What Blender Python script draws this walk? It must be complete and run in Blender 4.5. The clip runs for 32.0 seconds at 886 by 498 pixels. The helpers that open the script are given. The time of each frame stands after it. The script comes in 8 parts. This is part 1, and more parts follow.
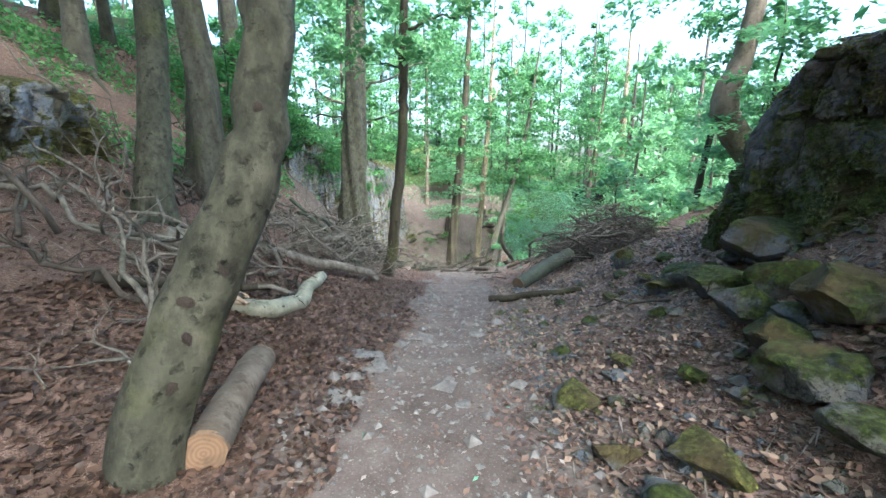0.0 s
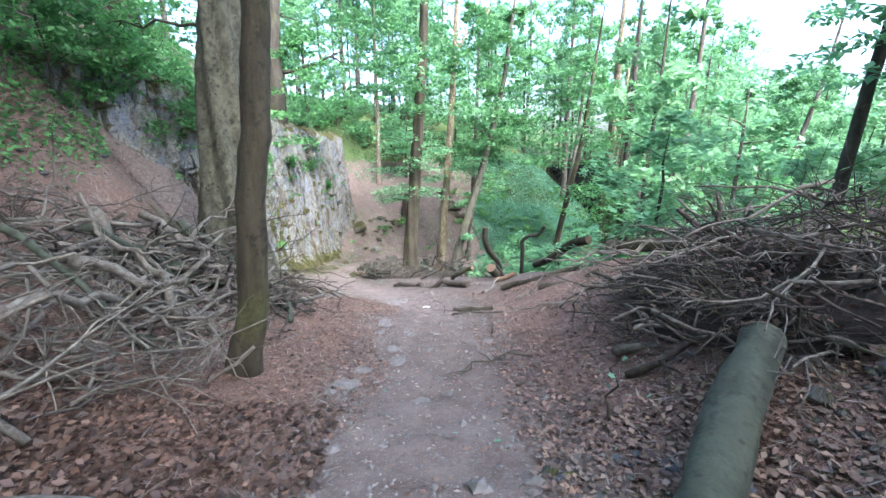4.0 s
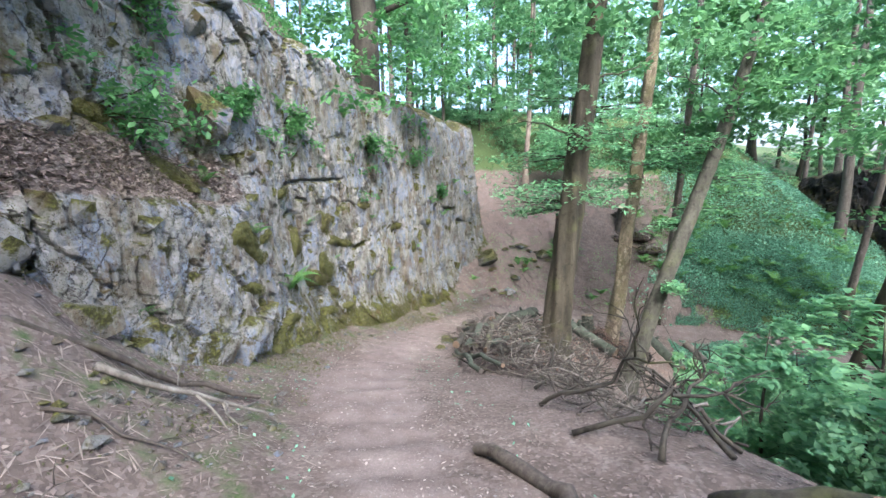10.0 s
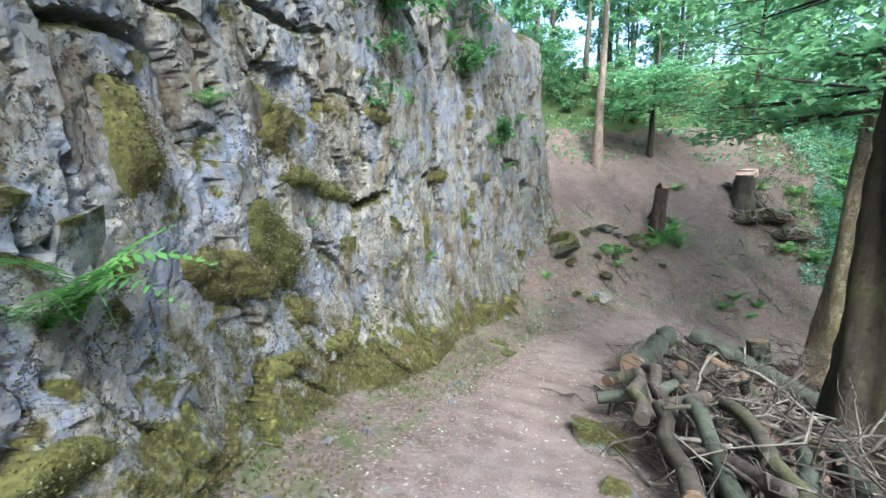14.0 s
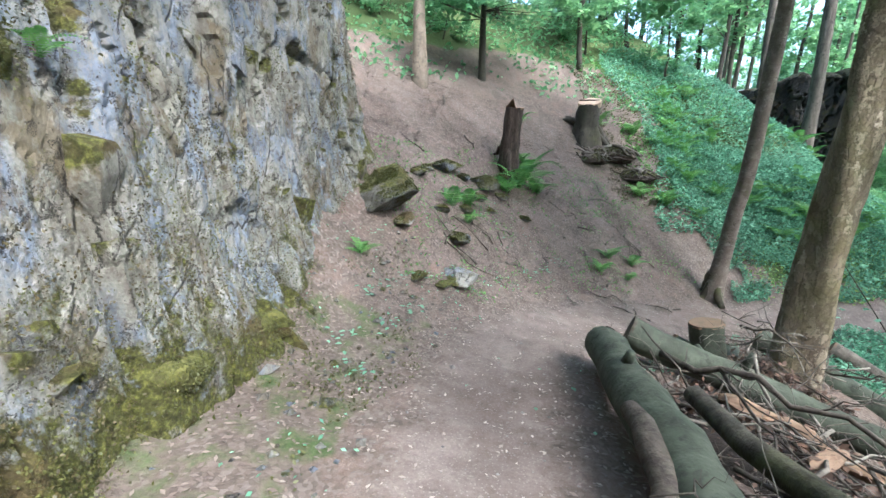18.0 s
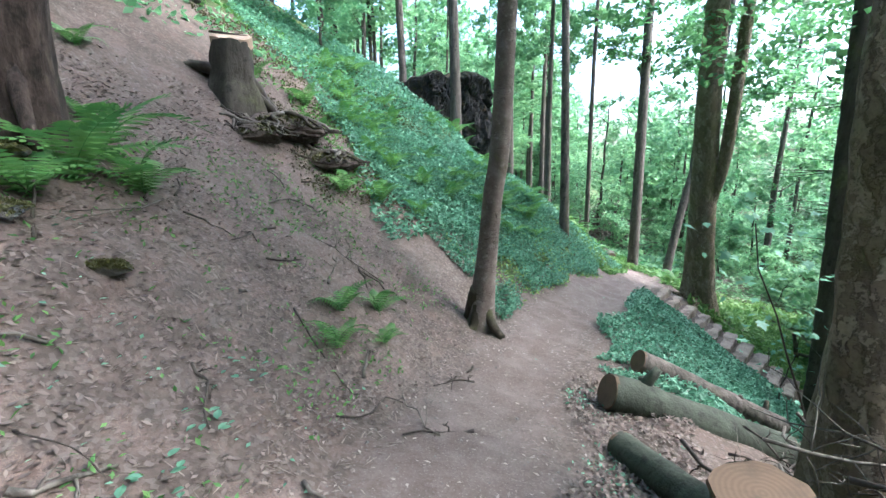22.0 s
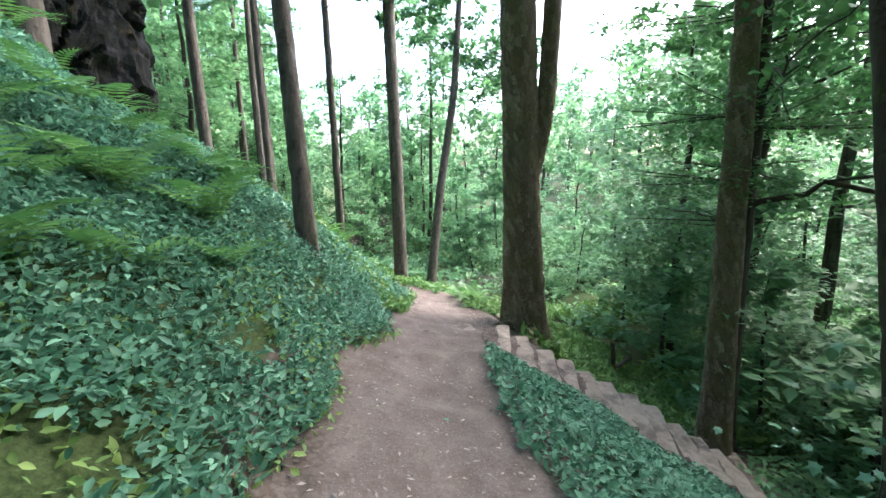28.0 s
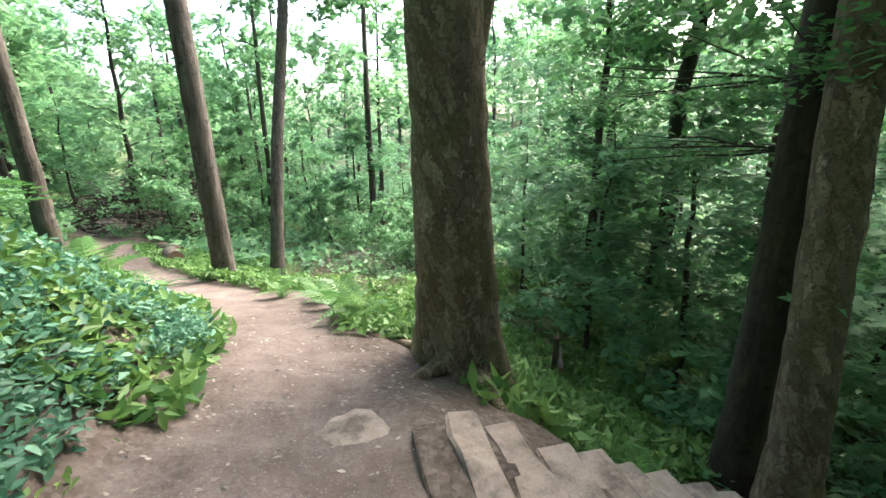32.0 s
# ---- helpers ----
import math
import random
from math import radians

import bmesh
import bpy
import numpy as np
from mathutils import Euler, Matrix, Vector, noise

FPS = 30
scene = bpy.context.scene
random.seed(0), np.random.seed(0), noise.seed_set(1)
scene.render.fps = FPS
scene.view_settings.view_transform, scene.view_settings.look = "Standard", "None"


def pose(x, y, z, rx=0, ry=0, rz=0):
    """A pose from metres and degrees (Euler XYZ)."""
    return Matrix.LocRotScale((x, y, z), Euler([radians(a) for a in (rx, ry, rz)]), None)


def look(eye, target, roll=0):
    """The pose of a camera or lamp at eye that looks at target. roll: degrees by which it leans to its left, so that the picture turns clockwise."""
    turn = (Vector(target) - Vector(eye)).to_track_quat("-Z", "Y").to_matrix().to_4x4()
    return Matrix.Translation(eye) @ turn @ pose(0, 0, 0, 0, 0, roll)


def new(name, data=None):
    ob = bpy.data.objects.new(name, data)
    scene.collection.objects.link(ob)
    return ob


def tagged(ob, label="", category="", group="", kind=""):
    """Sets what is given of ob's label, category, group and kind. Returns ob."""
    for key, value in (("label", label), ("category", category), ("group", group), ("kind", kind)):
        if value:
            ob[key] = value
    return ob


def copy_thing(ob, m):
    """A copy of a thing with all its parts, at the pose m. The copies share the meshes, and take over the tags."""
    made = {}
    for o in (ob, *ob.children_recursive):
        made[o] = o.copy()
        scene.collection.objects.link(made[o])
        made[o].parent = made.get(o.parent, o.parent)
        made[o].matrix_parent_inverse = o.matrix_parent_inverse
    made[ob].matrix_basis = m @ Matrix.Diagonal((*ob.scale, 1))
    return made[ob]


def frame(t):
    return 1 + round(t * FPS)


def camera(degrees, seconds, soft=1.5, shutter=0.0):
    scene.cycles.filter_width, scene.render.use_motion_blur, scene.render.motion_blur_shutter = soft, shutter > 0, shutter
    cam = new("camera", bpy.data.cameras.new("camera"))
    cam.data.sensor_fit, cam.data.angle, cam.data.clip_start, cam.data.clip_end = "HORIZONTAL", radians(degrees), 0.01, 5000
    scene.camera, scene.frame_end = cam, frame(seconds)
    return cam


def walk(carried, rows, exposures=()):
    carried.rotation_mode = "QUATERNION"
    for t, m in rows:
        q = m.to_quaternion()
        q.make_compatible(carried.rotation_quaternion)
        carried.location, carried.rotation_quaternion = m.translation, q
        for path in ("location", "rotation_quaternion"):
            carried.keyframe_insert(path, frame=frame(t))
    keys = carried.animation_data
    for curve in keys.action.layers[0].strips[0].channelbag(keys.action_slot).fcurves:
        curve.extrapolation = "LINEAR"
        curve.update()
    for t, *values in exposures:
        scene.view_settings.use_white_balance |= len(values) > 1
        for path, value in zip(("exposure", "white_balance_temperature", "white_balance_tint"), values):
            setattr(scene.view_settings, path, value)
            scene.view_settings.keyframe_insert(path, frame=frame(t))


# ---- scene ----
cam = camera(94.58, 32.0)
# seconds, place in metres, turn in degrees
PATH = [
    (0.0, -0.000, -0.000, 1.500, 79.01, -0.05, -0.08),
    (0.5, -0.049, 0.663, 1.489, 78.45, 0.05, -1.44),
    (1.0, -0.031, 1.313, 1.469, 77.35, -0.06, -3.09),
    (1.5, -0.061, 1.959, 1.443, 77.29, -0.02, -4.77),
    (2.0, -0.057, 2.603, 1.384, 77.27, -0.20, -5.52),
    (2.5, -0.055, 3.259, 1.310, 76.56, -0.17, -6.18),
    (4.5, 0.308, 6.346, 0.983, 76.00, 0.31, -5.78),
    (5.0, 0.385, 7.022, 0.875, 76.74, 0.30, -5.90),
    (5.5, 0.477, 7.680, 0.769, 78.03, 0.35, -4.56),
    (6.0, 0.556, 8.331, 0.652, 78.99, 0.40, -4.27),
    (6.5, 0.649, 8.998, 0.538, 80.16, 0.43, -3.35),
    (7.0, 0.752, 9.659, 0.418, 80.73, 0.29, -3.07),
    (7.5, 0.838, 10.304, 0.306, 80.98, 0.25, -0.89),
    (8.0, 0.845, 10.942, 0.209, 80.78, 0.25, 2.59),
    (8.5, 0.844, 11.525, 0.093, 81.54, 0.04, 4.95),
    (9.0, 0.751, 12.105, -0.086, 81.75, 0.25, 8.41),
    (9.5, 0.645, 12.737, -0.300, 81.20, 0.33, 12.52),
    (10.0, 0.550, 13.406, -0.473, 80.86, 0.46, 16.26),
    (10.5, 0.397, 14.103, -0.628, 80.77, 0.38, 20.73),
    (11.0, 0.152, 14.779, -0.807, 79.99, 0.08, 24.00),
    (11.5, -0.159, 15.428, -0.987, 79.48, -0.24, 26.76),
    (12.0, -0.546, 16.017, -1.141, 79.69, -0.31, 26.94),
    (12.5, -0.956, 16.596, -1.290, 79.20, -0.11, 24.41),
    (13.0, -1.386, 17.159, -1.433, 79.51, 0.06, 22.68),
    (13.5, -1.778, 17.745, -1.571, 80.54, 0.23, 21.01),
    (14.0, -2.117, 18.338, -1.729, 80.30, 0.34, 17.11),
    (14.5, -2.340, 18.978, -1.883, 80.05, 0.16, 11.70),
    (15.0, -2.476, 19.611, -1.999, 79.14, 0.08, 6.22),
    (15.5, -2.503, 20.247, -2.123, 78.64, 0.22, 2.49),
    (17.5, -2.378, 22.620, -2.746, 77.04, -0.87, -5.22),
    (18.0, -2.367, 23.255, -2.845, 76.28, -0.66, -9.01),
    (18.5, -2.308, 23.900, -2.946, 76.08, -0.78, -12.50),
    (19.0, -2.230, 24.513, -3.016, 76.46, -0.59, -17.03),
    (19.5, -2.057, 25.095, -3.119, 77.14, -0.52, -22.18),
    (20.0, -1.876, 25.678, -3.207, 77.84, -0.42, -27.69),
    (20.5, -1.633, 26.219, -3.282, 78.52, -0.33, -33.73),
    (21.0, -1.303, 26.725, -3.350, 78.74, -0.02, -40.69),
    (21.5, -0.903, 27.135, -3.425, 78.65, 0.23, -48.03),
    (22.0, -0.455, 27.473, -3.482, 78.06, 0.26, -55.21),
    (22.5, -0.004, 27.787, -3.573, 77.04, 0.23, -61.18),
    (23.0, 0.470, 28.072, -3.686, 76.93, 0.19, -65.72),
    (23.5, 0.931, 28.314, -3.787, 77.63, 0.22, -69.70),
    (24.0, 1.392, 28.517, -3.907, 77.66, 0.25, -73.74),
    (24.5, 1.862, 28.712, -4.029, 78.55, 0.24, -77.38),
    (25.0, 2.358, 28.855, -4.152, 77.38, 0.02, -80.87),
    (25.5, 2.862, 28.996, -4.255, 77.05, -0.12, -83.16),
    (26.0, 3.409, 29.107, -4.321, 77.96, 0.33, -85.68),
    (26.5, 3.877, 29.202, -4.368, 78.87, 0.39, -89.46),
    (28.5, 5.723, 29.436, -4.456, 78.60, -0.11, -91.63),
    (29.0, 6.196, 29.452, -4.522, 76.39, -0.08, -92.97),
    (29.5, 6.661, 29.465, -4.592, 75.36, -0.02, -94.22),
    (30.0, 7.144, 29.445, -4.671, 75.62, -0.05, -94.97),
    (30.5, 7.633, 29.444, -4.767, 74.03, 0.05, -96.18),
    (31.0, 8.122, 29.397, -4.891, 73.20, 0.05, -98.86),
    (31.5, 8.557, 29.369, -4.997, 73.58, 0.07, -104.40),
    (32.0, 8.881, 29.262, -5.061, 74.19, 0.12, -111.67),
]
walk(cam, [(t, pose(x, y, z, rx, ry, rz)) for t, x, y, z, rx, ry, rz in PATH], exposures=[(0.0, 3.05, 5500.0, 5.0), (1.0, 3.15, 5450.0, 9.0), (2.0, 3.28, 5450.0, 15.0), (5.0, 3.0, 5450.0, 12.0), (7.0, 2.75, 5550.0, 8.0), (10.0, 2.78, 5550.0, 15.0), (12.0, 2.85, 5560.0, 8.0), (15.0, 2.8, 5350.0, 8.0), (18.0, 3.0, 5400.0, 9.0), (22.0, 3.08, 5400.0, 12.0), (24.0, 3.05, 5350.0, 15.0), (26.0, 2.92, 5350.0, 17.0), (29.0, 2.94, 6150.0, 14.0), (32.0, 2.96, 6350.0, 13.0)])

# ---- daylight: a bright hazy sky above the wood ----
world = bpy.data.worlds.new("sky")
scene.world = world
world.use_nodes = True
wn, wl = world.node_tree.nodes, world.node_tree.links
sky = wn.new("ShaderNodeTexSky")
sky.sky_type, sky.sun_disc = "NISHITA", False
sky.sun_elevation, sky.sun_rotation = radians(48), radians(150)
sky.air_density, sky.dust_density, sky.ozone_density = 1.0, 6.0, 1.0
wn["Background"].inputs["Strength"].default_value = 0.15
wl.new(sky.outputs[0], wn["Background"].inputs["Color"])
sun = new("sun", bpy.data.lights.new("sun", "SUN"))
sun.data.energy, sun.data.angle, sun.data.color = 1.2, radians(25), (1.0, 0.95, 0.86)
sun.matrix_world = look((0, 0, 60), (math.sin(radians(150)) * -40, math.cos(radians(150)) * -40, 15))

# ---- materials ----


class Nodes:
    """A small helper round one material's node tree."""

    def __init__(self, name):
        self.mat = bpy.data.materials.new(name)
        self.mat.use_nodes = True
        self.n, self.l = self.mat.node_tree.nodes, self.mat.node_tree.links
        self.bsdf = self.n["Principled BSDF"]
        self.out = self.n["Material Output"]

    def add(self, kind, values=(), **props):
        node = self.n.new(kind)
        for key, value in props.items():
            setattr(node, key, value)
        for key, value in dict(values).items():
            if isinstance(value, bpy.types.NodeSocket):
                self.l.new(value, node.inputs[key])
            else:
                node.inputs[key].default_value = value
        return node

    def place(self, space="Object", scale=(1, 1, 1), spread=True):
        """Coordinates in metres, shifted at random from object to object."""
        if space == "World":
            v = self.add("ShaderNodeNewGeometry").outputs["Position"]
        else:
            v = self.add("ShaderNodeTexCoord").outputs["Object"]
            if spread:
                r = self.add("ShaderNodeObjectInfo").outputs["Random"]
                m = self.add("ShaderNodeMath", {0: r, 1: 37.0}, operation="MULTIPLY").outputs[0]
                v = self.add("ShaderNodeVectorMath", {0: v, 1: m}, operation="ADD").outputs[0]
        return self.add("ShaderNodeMapping", {"Vector": v, "Scale": scale}).outputs[0]

    def noise(self, v, scale, detail=4.0, rough=0.6, out="Fac"):
        return self.add("ShaderNodeTexNoise", {"Vector": v, "Scale": scale, "Detail": detail, "Roughness": rough}).outputs[out]

    def cells(self, v, scale, feature="F1", out="Color"):
        return self.add("ShaderNodeTexVoronoi", {"Vector": v, "Scale": scale}, feature=feature).outputs[out]

    def ramp(self, fac, stops):
        node = self.add("ShaderNodeValToRGB", {"Fac": fac})
        e = node.color_ramp.elements
        while len(e) < len(stops):
            e.new(0.5)
        for el, (p, c) in zip(e, stops):
            el.position = p
            el.color = (*c, 1) if len(c) == 3 else c
        return node.outputs["Color"]

    def mask(self, fac, lo, hi):
        return self.add("ShaderNodeMapRange", {"Value": fac, "From Min": lo, "From Max": hi}).outputs[0]

    def mix(self, fac, a, b, blend="MIX"):
        node = self.add("ShaderNodeMix", data_type="RGBA", blend_type=blend)
        for i, value in ((0, fac), (6, a), (7, b)):
            if isinstance(value, bpy.types.NodeSocket):
                self.l.new(value, node.inputs[i])
            else:
                node.inputs[i].default_value = value if i == 0 else (*value, 1)
        return node.outputs[2]

    def math(self, op, a, b):
        return self.add("ShaderNodeMath", {0: a, 1: b}, operation=op).outputs[0]

    def done(self, colour, rough=0.9, bump=None, depth=0.01, strength=0.6):
        if isinstance(colour, bpy.types.NodeSocket):
            self.l.new(colour, self.bsdf.inputs["Base Color"])
        else:
            self.bsdf.inputs["Base Color"].default_value = (*colour, 1)
        self.bsdf.inputs["Roughness"].default_value = rough
        self.bsdf.inputs["Specular IOR Level"].default_value = 0.25
        if bump is not None:
            b = self.add("ShaderNodeBump", {"Height": bump, "Distance": depth, "Strength": strength})
            self.l.new(b.outputs[0], self.bsdf.inputs["Normal"])
        return self.mat


def ground_material():
    m = Nodes("woodland_floor")
    v = m.place("World")
    zone = m.add("ShaderNodeVertexColor", layer_name="zone")
    sep = m.add("ShaderNodeSeparateColor", {0: zone.outputs[0]})
    big, mid, fine = m.noise(v, 0.7), m.noise(v, 4.0, 6), m.noise(v, 40, 5, 0.7)
    soil = m.ramp(mid, [(0.25, (0.05, 0.037, 0.03)), (0.5, (0.112, 0.086, 0.071)), (0.75, (0.19, 0.153, 0.13))])
    crumbs = m.ramp(m.cells(v, 34), [(0.2, (0.0476, 0.0381, 0.0314)), (0.55, (0.109, 0.0885, 0.0734)), (0.9, (0.21, 0.186, 0.162))])
    soil = m.mix(0.45, soil, crumbs)
    leafy = m.ramp(m.cells(m.add("ShaderNodeVectorMath", {0: v, 1: m.noise(v, 18, 2, 0.5, "Color")}, operation="ADD").outputs[0], 17),
                   [(0.1, (0.0381, 0.0258, 0.021)), (0.4, (0.0952, 0.0571, 0.0428)), (0.7, (0.162, 0.107, 0.0809)), (0.95, (0.258, 0.195, 0.157))])
    trodden = m.ramp(m.math("ADD", m.math("MULTIPLY", mid, 0.6), m.math("MULTIPLY", fine, 0.4)),
                     [(0.3, (0.075, 0.059, 0.05)), (0.5, (0.132, 0.105, 0.091)), (0.7, (0.2, 0.165, 0.146))])
    grit = m.mask(m.cells(v, 46, out="Distance"), 0.12, 0.3)
    trodden = m.mix(m.math("MULTIPLY", m.math("SUBTRACT", 1.0, grit), 0.6), trodden, (0.25, 0.225, 0.205))
    green = m.ramp(fine, [(0.3, (0.0238, 0.0381, 0.0114)), (0.55, (0.0524, 0.0809, 0.0248)), (0.75, (0.0952, 0.124, 0.0428))])
    ragged = m.math("MULTIPLY", m.math("SUBTRACT", mid, 0.5), 1.1)
    col = m.mix(m.mask(m.math("ADD", sep.outputs[2], ragged), 0.35, 0.65), soil, leafy)
    col = m.mix(m.mask(m.math("ADD", sep.outputs[1], ragged), 0.4, 0.6), col, green)
    col = m.mix(m.mask(m.math("ADD", sep.outputs[0], m.math("ADD", m.math("MULTIPLY", ragged, 1.1), m.math("MULTIPLY", m.math("SUBTRACT", fine, 0.5), 0.9))), 0.25, 0.75), col, trodden)
    col = m.mix(m.mask(big, 0.4, 0.75), col, (0.714, 0.686, 0.666), "MULTIPLY")
    height = m.math("ADD", m.math("MULTIPLY", mid, 0.7), m.math("MULTIPLY", fine, 0.3))
    return m.done(col, 0.95, height, 0.035, 0.8)


def rock_material(name, moss=0.45, dark=1.0, lush=(1.0, 1.0, 1.0)):
    m = Nodes(name)
    v = m.place("World")
    a, b, fine = m.noise(m.place("World", (1.5, 1.5, 0.8)), 1.9, 7, 0.68), m.noise(v, 5.5, 7, 0.7), m.noise(v, 34, 6, 0.75)
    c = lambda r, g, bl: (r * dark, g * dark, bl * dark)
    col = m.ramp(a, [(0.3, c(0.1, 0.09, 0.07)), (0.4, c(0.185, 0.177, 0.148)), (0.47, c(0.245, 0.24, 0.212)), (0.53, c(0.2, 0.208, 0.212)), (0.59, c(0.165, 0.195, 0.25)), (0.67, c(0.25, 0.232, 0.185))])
    chips = m.cells(m.add("ShaderNodeVectorMath", {0: m.place("World", (1, 1, 0.55)), 1: m.math("MULTIPLY", b, 0.35)}, operation="ADD").outputs[0], 5.0)
    col = m.mix(0.55, col, m.mix(1.0, col, m.ramp(chips, [(0.1, (0.62, 0.6, 0.57)), (0.5, (0.97, 0.96, 0.95)), (0.9, (1.35, 1.35, 1.35))]), "MULTIPLY"))
    col = m.mix(m.math("MULTIPLY", m.mask(b, 0.58, 0.65), 0.6), col, c(0.33, 0.335, 0.335))
    col = m.mix(m.math("MULTIPLY", m.mask(m.noise(m.place("World", (1.3, 1.3, 0.7)), 1.7, 7, 0.75), 0.53, 0.6), 0.75), col, c(0.125, 0.098, 0.055))
    col = m.mix(m.math("MULTIPLY", m.mask(fine, 0.48, 0.64), 0.4), col, c(0.08, 0.068, 0.055))
    cracks = m.add("ShaderNodeTexVoronoi", {"Vector": m.add("ShaderNodeVectorMath", {0: m.place("World", (1, 1, 0.45)), 1: m.math("MULTIPLY", m.noise(v, 2.6, 6, 0.75), 0.8)}, operation="ADD").outputs[0], "Scale": 4.4}, feature="DISTANCE_TO_EDGE").outputs["Distance"]
    line = m.mask(cracks, 0.002, 0.03)
    col = m.mix(m.math("ADD", m.math("MULTIPLY", line, 0.8), 0.2), c(0.016, 0.013, 0.01), col)
    zone = m.add("ShaderNodeVertexColor", layer_name="moss")
    sep = m.add("ShaderNodeSeparateColor", {0: zone.outputs[0]})
    ragged = m.noise(v, 3.2, 6, 0.75)
    amount = m.math("ADD", m.math("MULTIPLY", sep.outputs[0], 0.42), m.math("SUBTRACT", ragged, 0.72 - 0.3 * moss))
    mossy = m.ramp(m.noise(v, 24, 5, 0.7), [(q, tuple(g * w for g, w in zip(k, lush))) for q, k in ((0.3, (0.016, 0.016, 0.004)), (0.5, (0.05, 0.05, 0.012)), (0.7, (0.14, 0.145, 0.032)))])
    mossy = m.mix(m.math("MULTIPLY", m.mask(m.noise(v, 1.7, 3), 0.54, 0.64), 0.75), mossy, (0.07, 0.048, 0.022))
    col = m.mix(m.mask(amount, 0.0, 0.1), col, mossy)
    earth = m.ramp(m.cells(v, 30), [(0.15, (0.04, 0.03, 0.023)), (0.5, (0.105, 0.082, 0.066)), (0.9, (0.23, 0.195, 0.165))])
    col = m.mix(m.mask(m.math("ADD", sep.outputs[1], m.math("MULTIPLY", m.math("SUBTRACT", ragged, 0.5), 0.9)), 0.4, 0.6), col, earth)
    height = m.math("ADD", m.math("ADD", m.math("MULTIPLY", b, 0.5), m.math("MULTIPLY", fine, 0.5)), m.math("MULTIPLY", line, 0.4))
    return m.done(col, 0.85, height, 0.04, 1.0)


def bark_material(name, low, mid, high, moss=0.3, furrow=0.5, tall=0.18, scale=9.0, pits=0.0):
    m = Nodes(name)
    v = m.place("Object", (1, 1, tall))
    w = m.place("Object")
    a, patch, fine = m.noise(v, scale, 6, 0.65), m.noise(w, 2.1, 5), m.noise(w, 30, 4)
    col = m.ramp(a, [(0.28, low), (0.5, mid), (0.72, high)])
    col = m.mix(m.mask(patch, 0.55, 0.7), col, tuple(c * 1.35 for c in mid))
    col = m.mix(m.math("MULTIPLY", m.mask(m.noise(w, 7, 3), 0.6, 0.68), 0.6), col, tuple(c * 0.5 for c in low))
    lumps = m.noise(w, 12, 4, 0.6)
    col = m.mix(m.math("MULTIPLY", m.mask(m.noise(w, 17, 4, 0.7), 0.57, 0.66), 0.45), col, tuple(c * 1.7 for c in mid))
    col = m.mix(m.math("MULTIPLY", m.mask(lumps, 0.42, 0.3), 0.65), col, tuple(c * 0.55 for c in low))
    green = m.ramp(fine, [(0.3, (0.04, 0.048, 0.012)), (0.7, (0.12, 0.13, 0.038))])
    col = m.mix(m.math("MULTIPLY", m.mask(m.noise(w, 1.3, 5), 0.72 - 0.5 * moss, 0.95 - 0.5 * moss), 0.8), col, green)
    height = m.math("ADD", m.math("ADD", m.math("MULTIPLY", a, furrow), m.math("MULTIPLY", fine, 0.25)), m.math("MULTIPLY", lumps, 0.35))
    if pits:
        bent_way = m.add("ShaderNodeVectorMath", {0: w, 1: m.math("MULTIPLY", m.noise(w, 11, 4, 0.7), 0.16)}, operation="ADD").outputs[0]
        hole = m.mask(m.cells(bent_way, 11, out="Distance"), 0.16, 0.34)
        some = m.mask(m.noise(w, 3.5, 4, 0.6), 0.42, 0.52)
        hole = m.math("MAXIMUM", hole, m.math("SUBTRACT", 1.0, some))
        col = m.mix(m.math("MULTIPLY", m.math("SUBTRACT", 1.0, hole), pits), col, tuple(c * 0.5 for c in low))
        height = m.math("ADD", height, m.math("MULTIPLY", hole, 0.5))
    return m.done(col, 0.85, height, 0.03, 0.8)


def step_material():
    """Worn sandstone with brown earth trodden over it in patches."""
    m = Nodes("worn_step_stone")
    v = m.place("World")
    a, fine, patch = m.noise(v, 9, 5), m.noise(v, 60, 4, 0.7), m.noise(v, 2.6, 5, 0.65)
    col = m.ramp(m.math("ADD", m.math("MULTIPLY", a, 0.6), m.math("MULTIPLY", fine, 0.4)), [(0.3, (0.2, 0.158, 0.128)), (0.55, (0.3, 0.247, 0.207)), (0.75, (0.39, 0.33, 0.285))])
    earth = m.ramp(fine, [(0.3, (0.045, 0.033, 0.027)), (0.7, (0.1, 0.079, 0.067))])
    col = m.mix(m.math("MULTIPLY", m.mask(patch, 0.52, 0.64), 0.7), col, earth)
    return m.done(col, 0.9, m.math("ADD", a, m.math("MULTIPLY", fine, 0.5)), 0.012, 0.8)


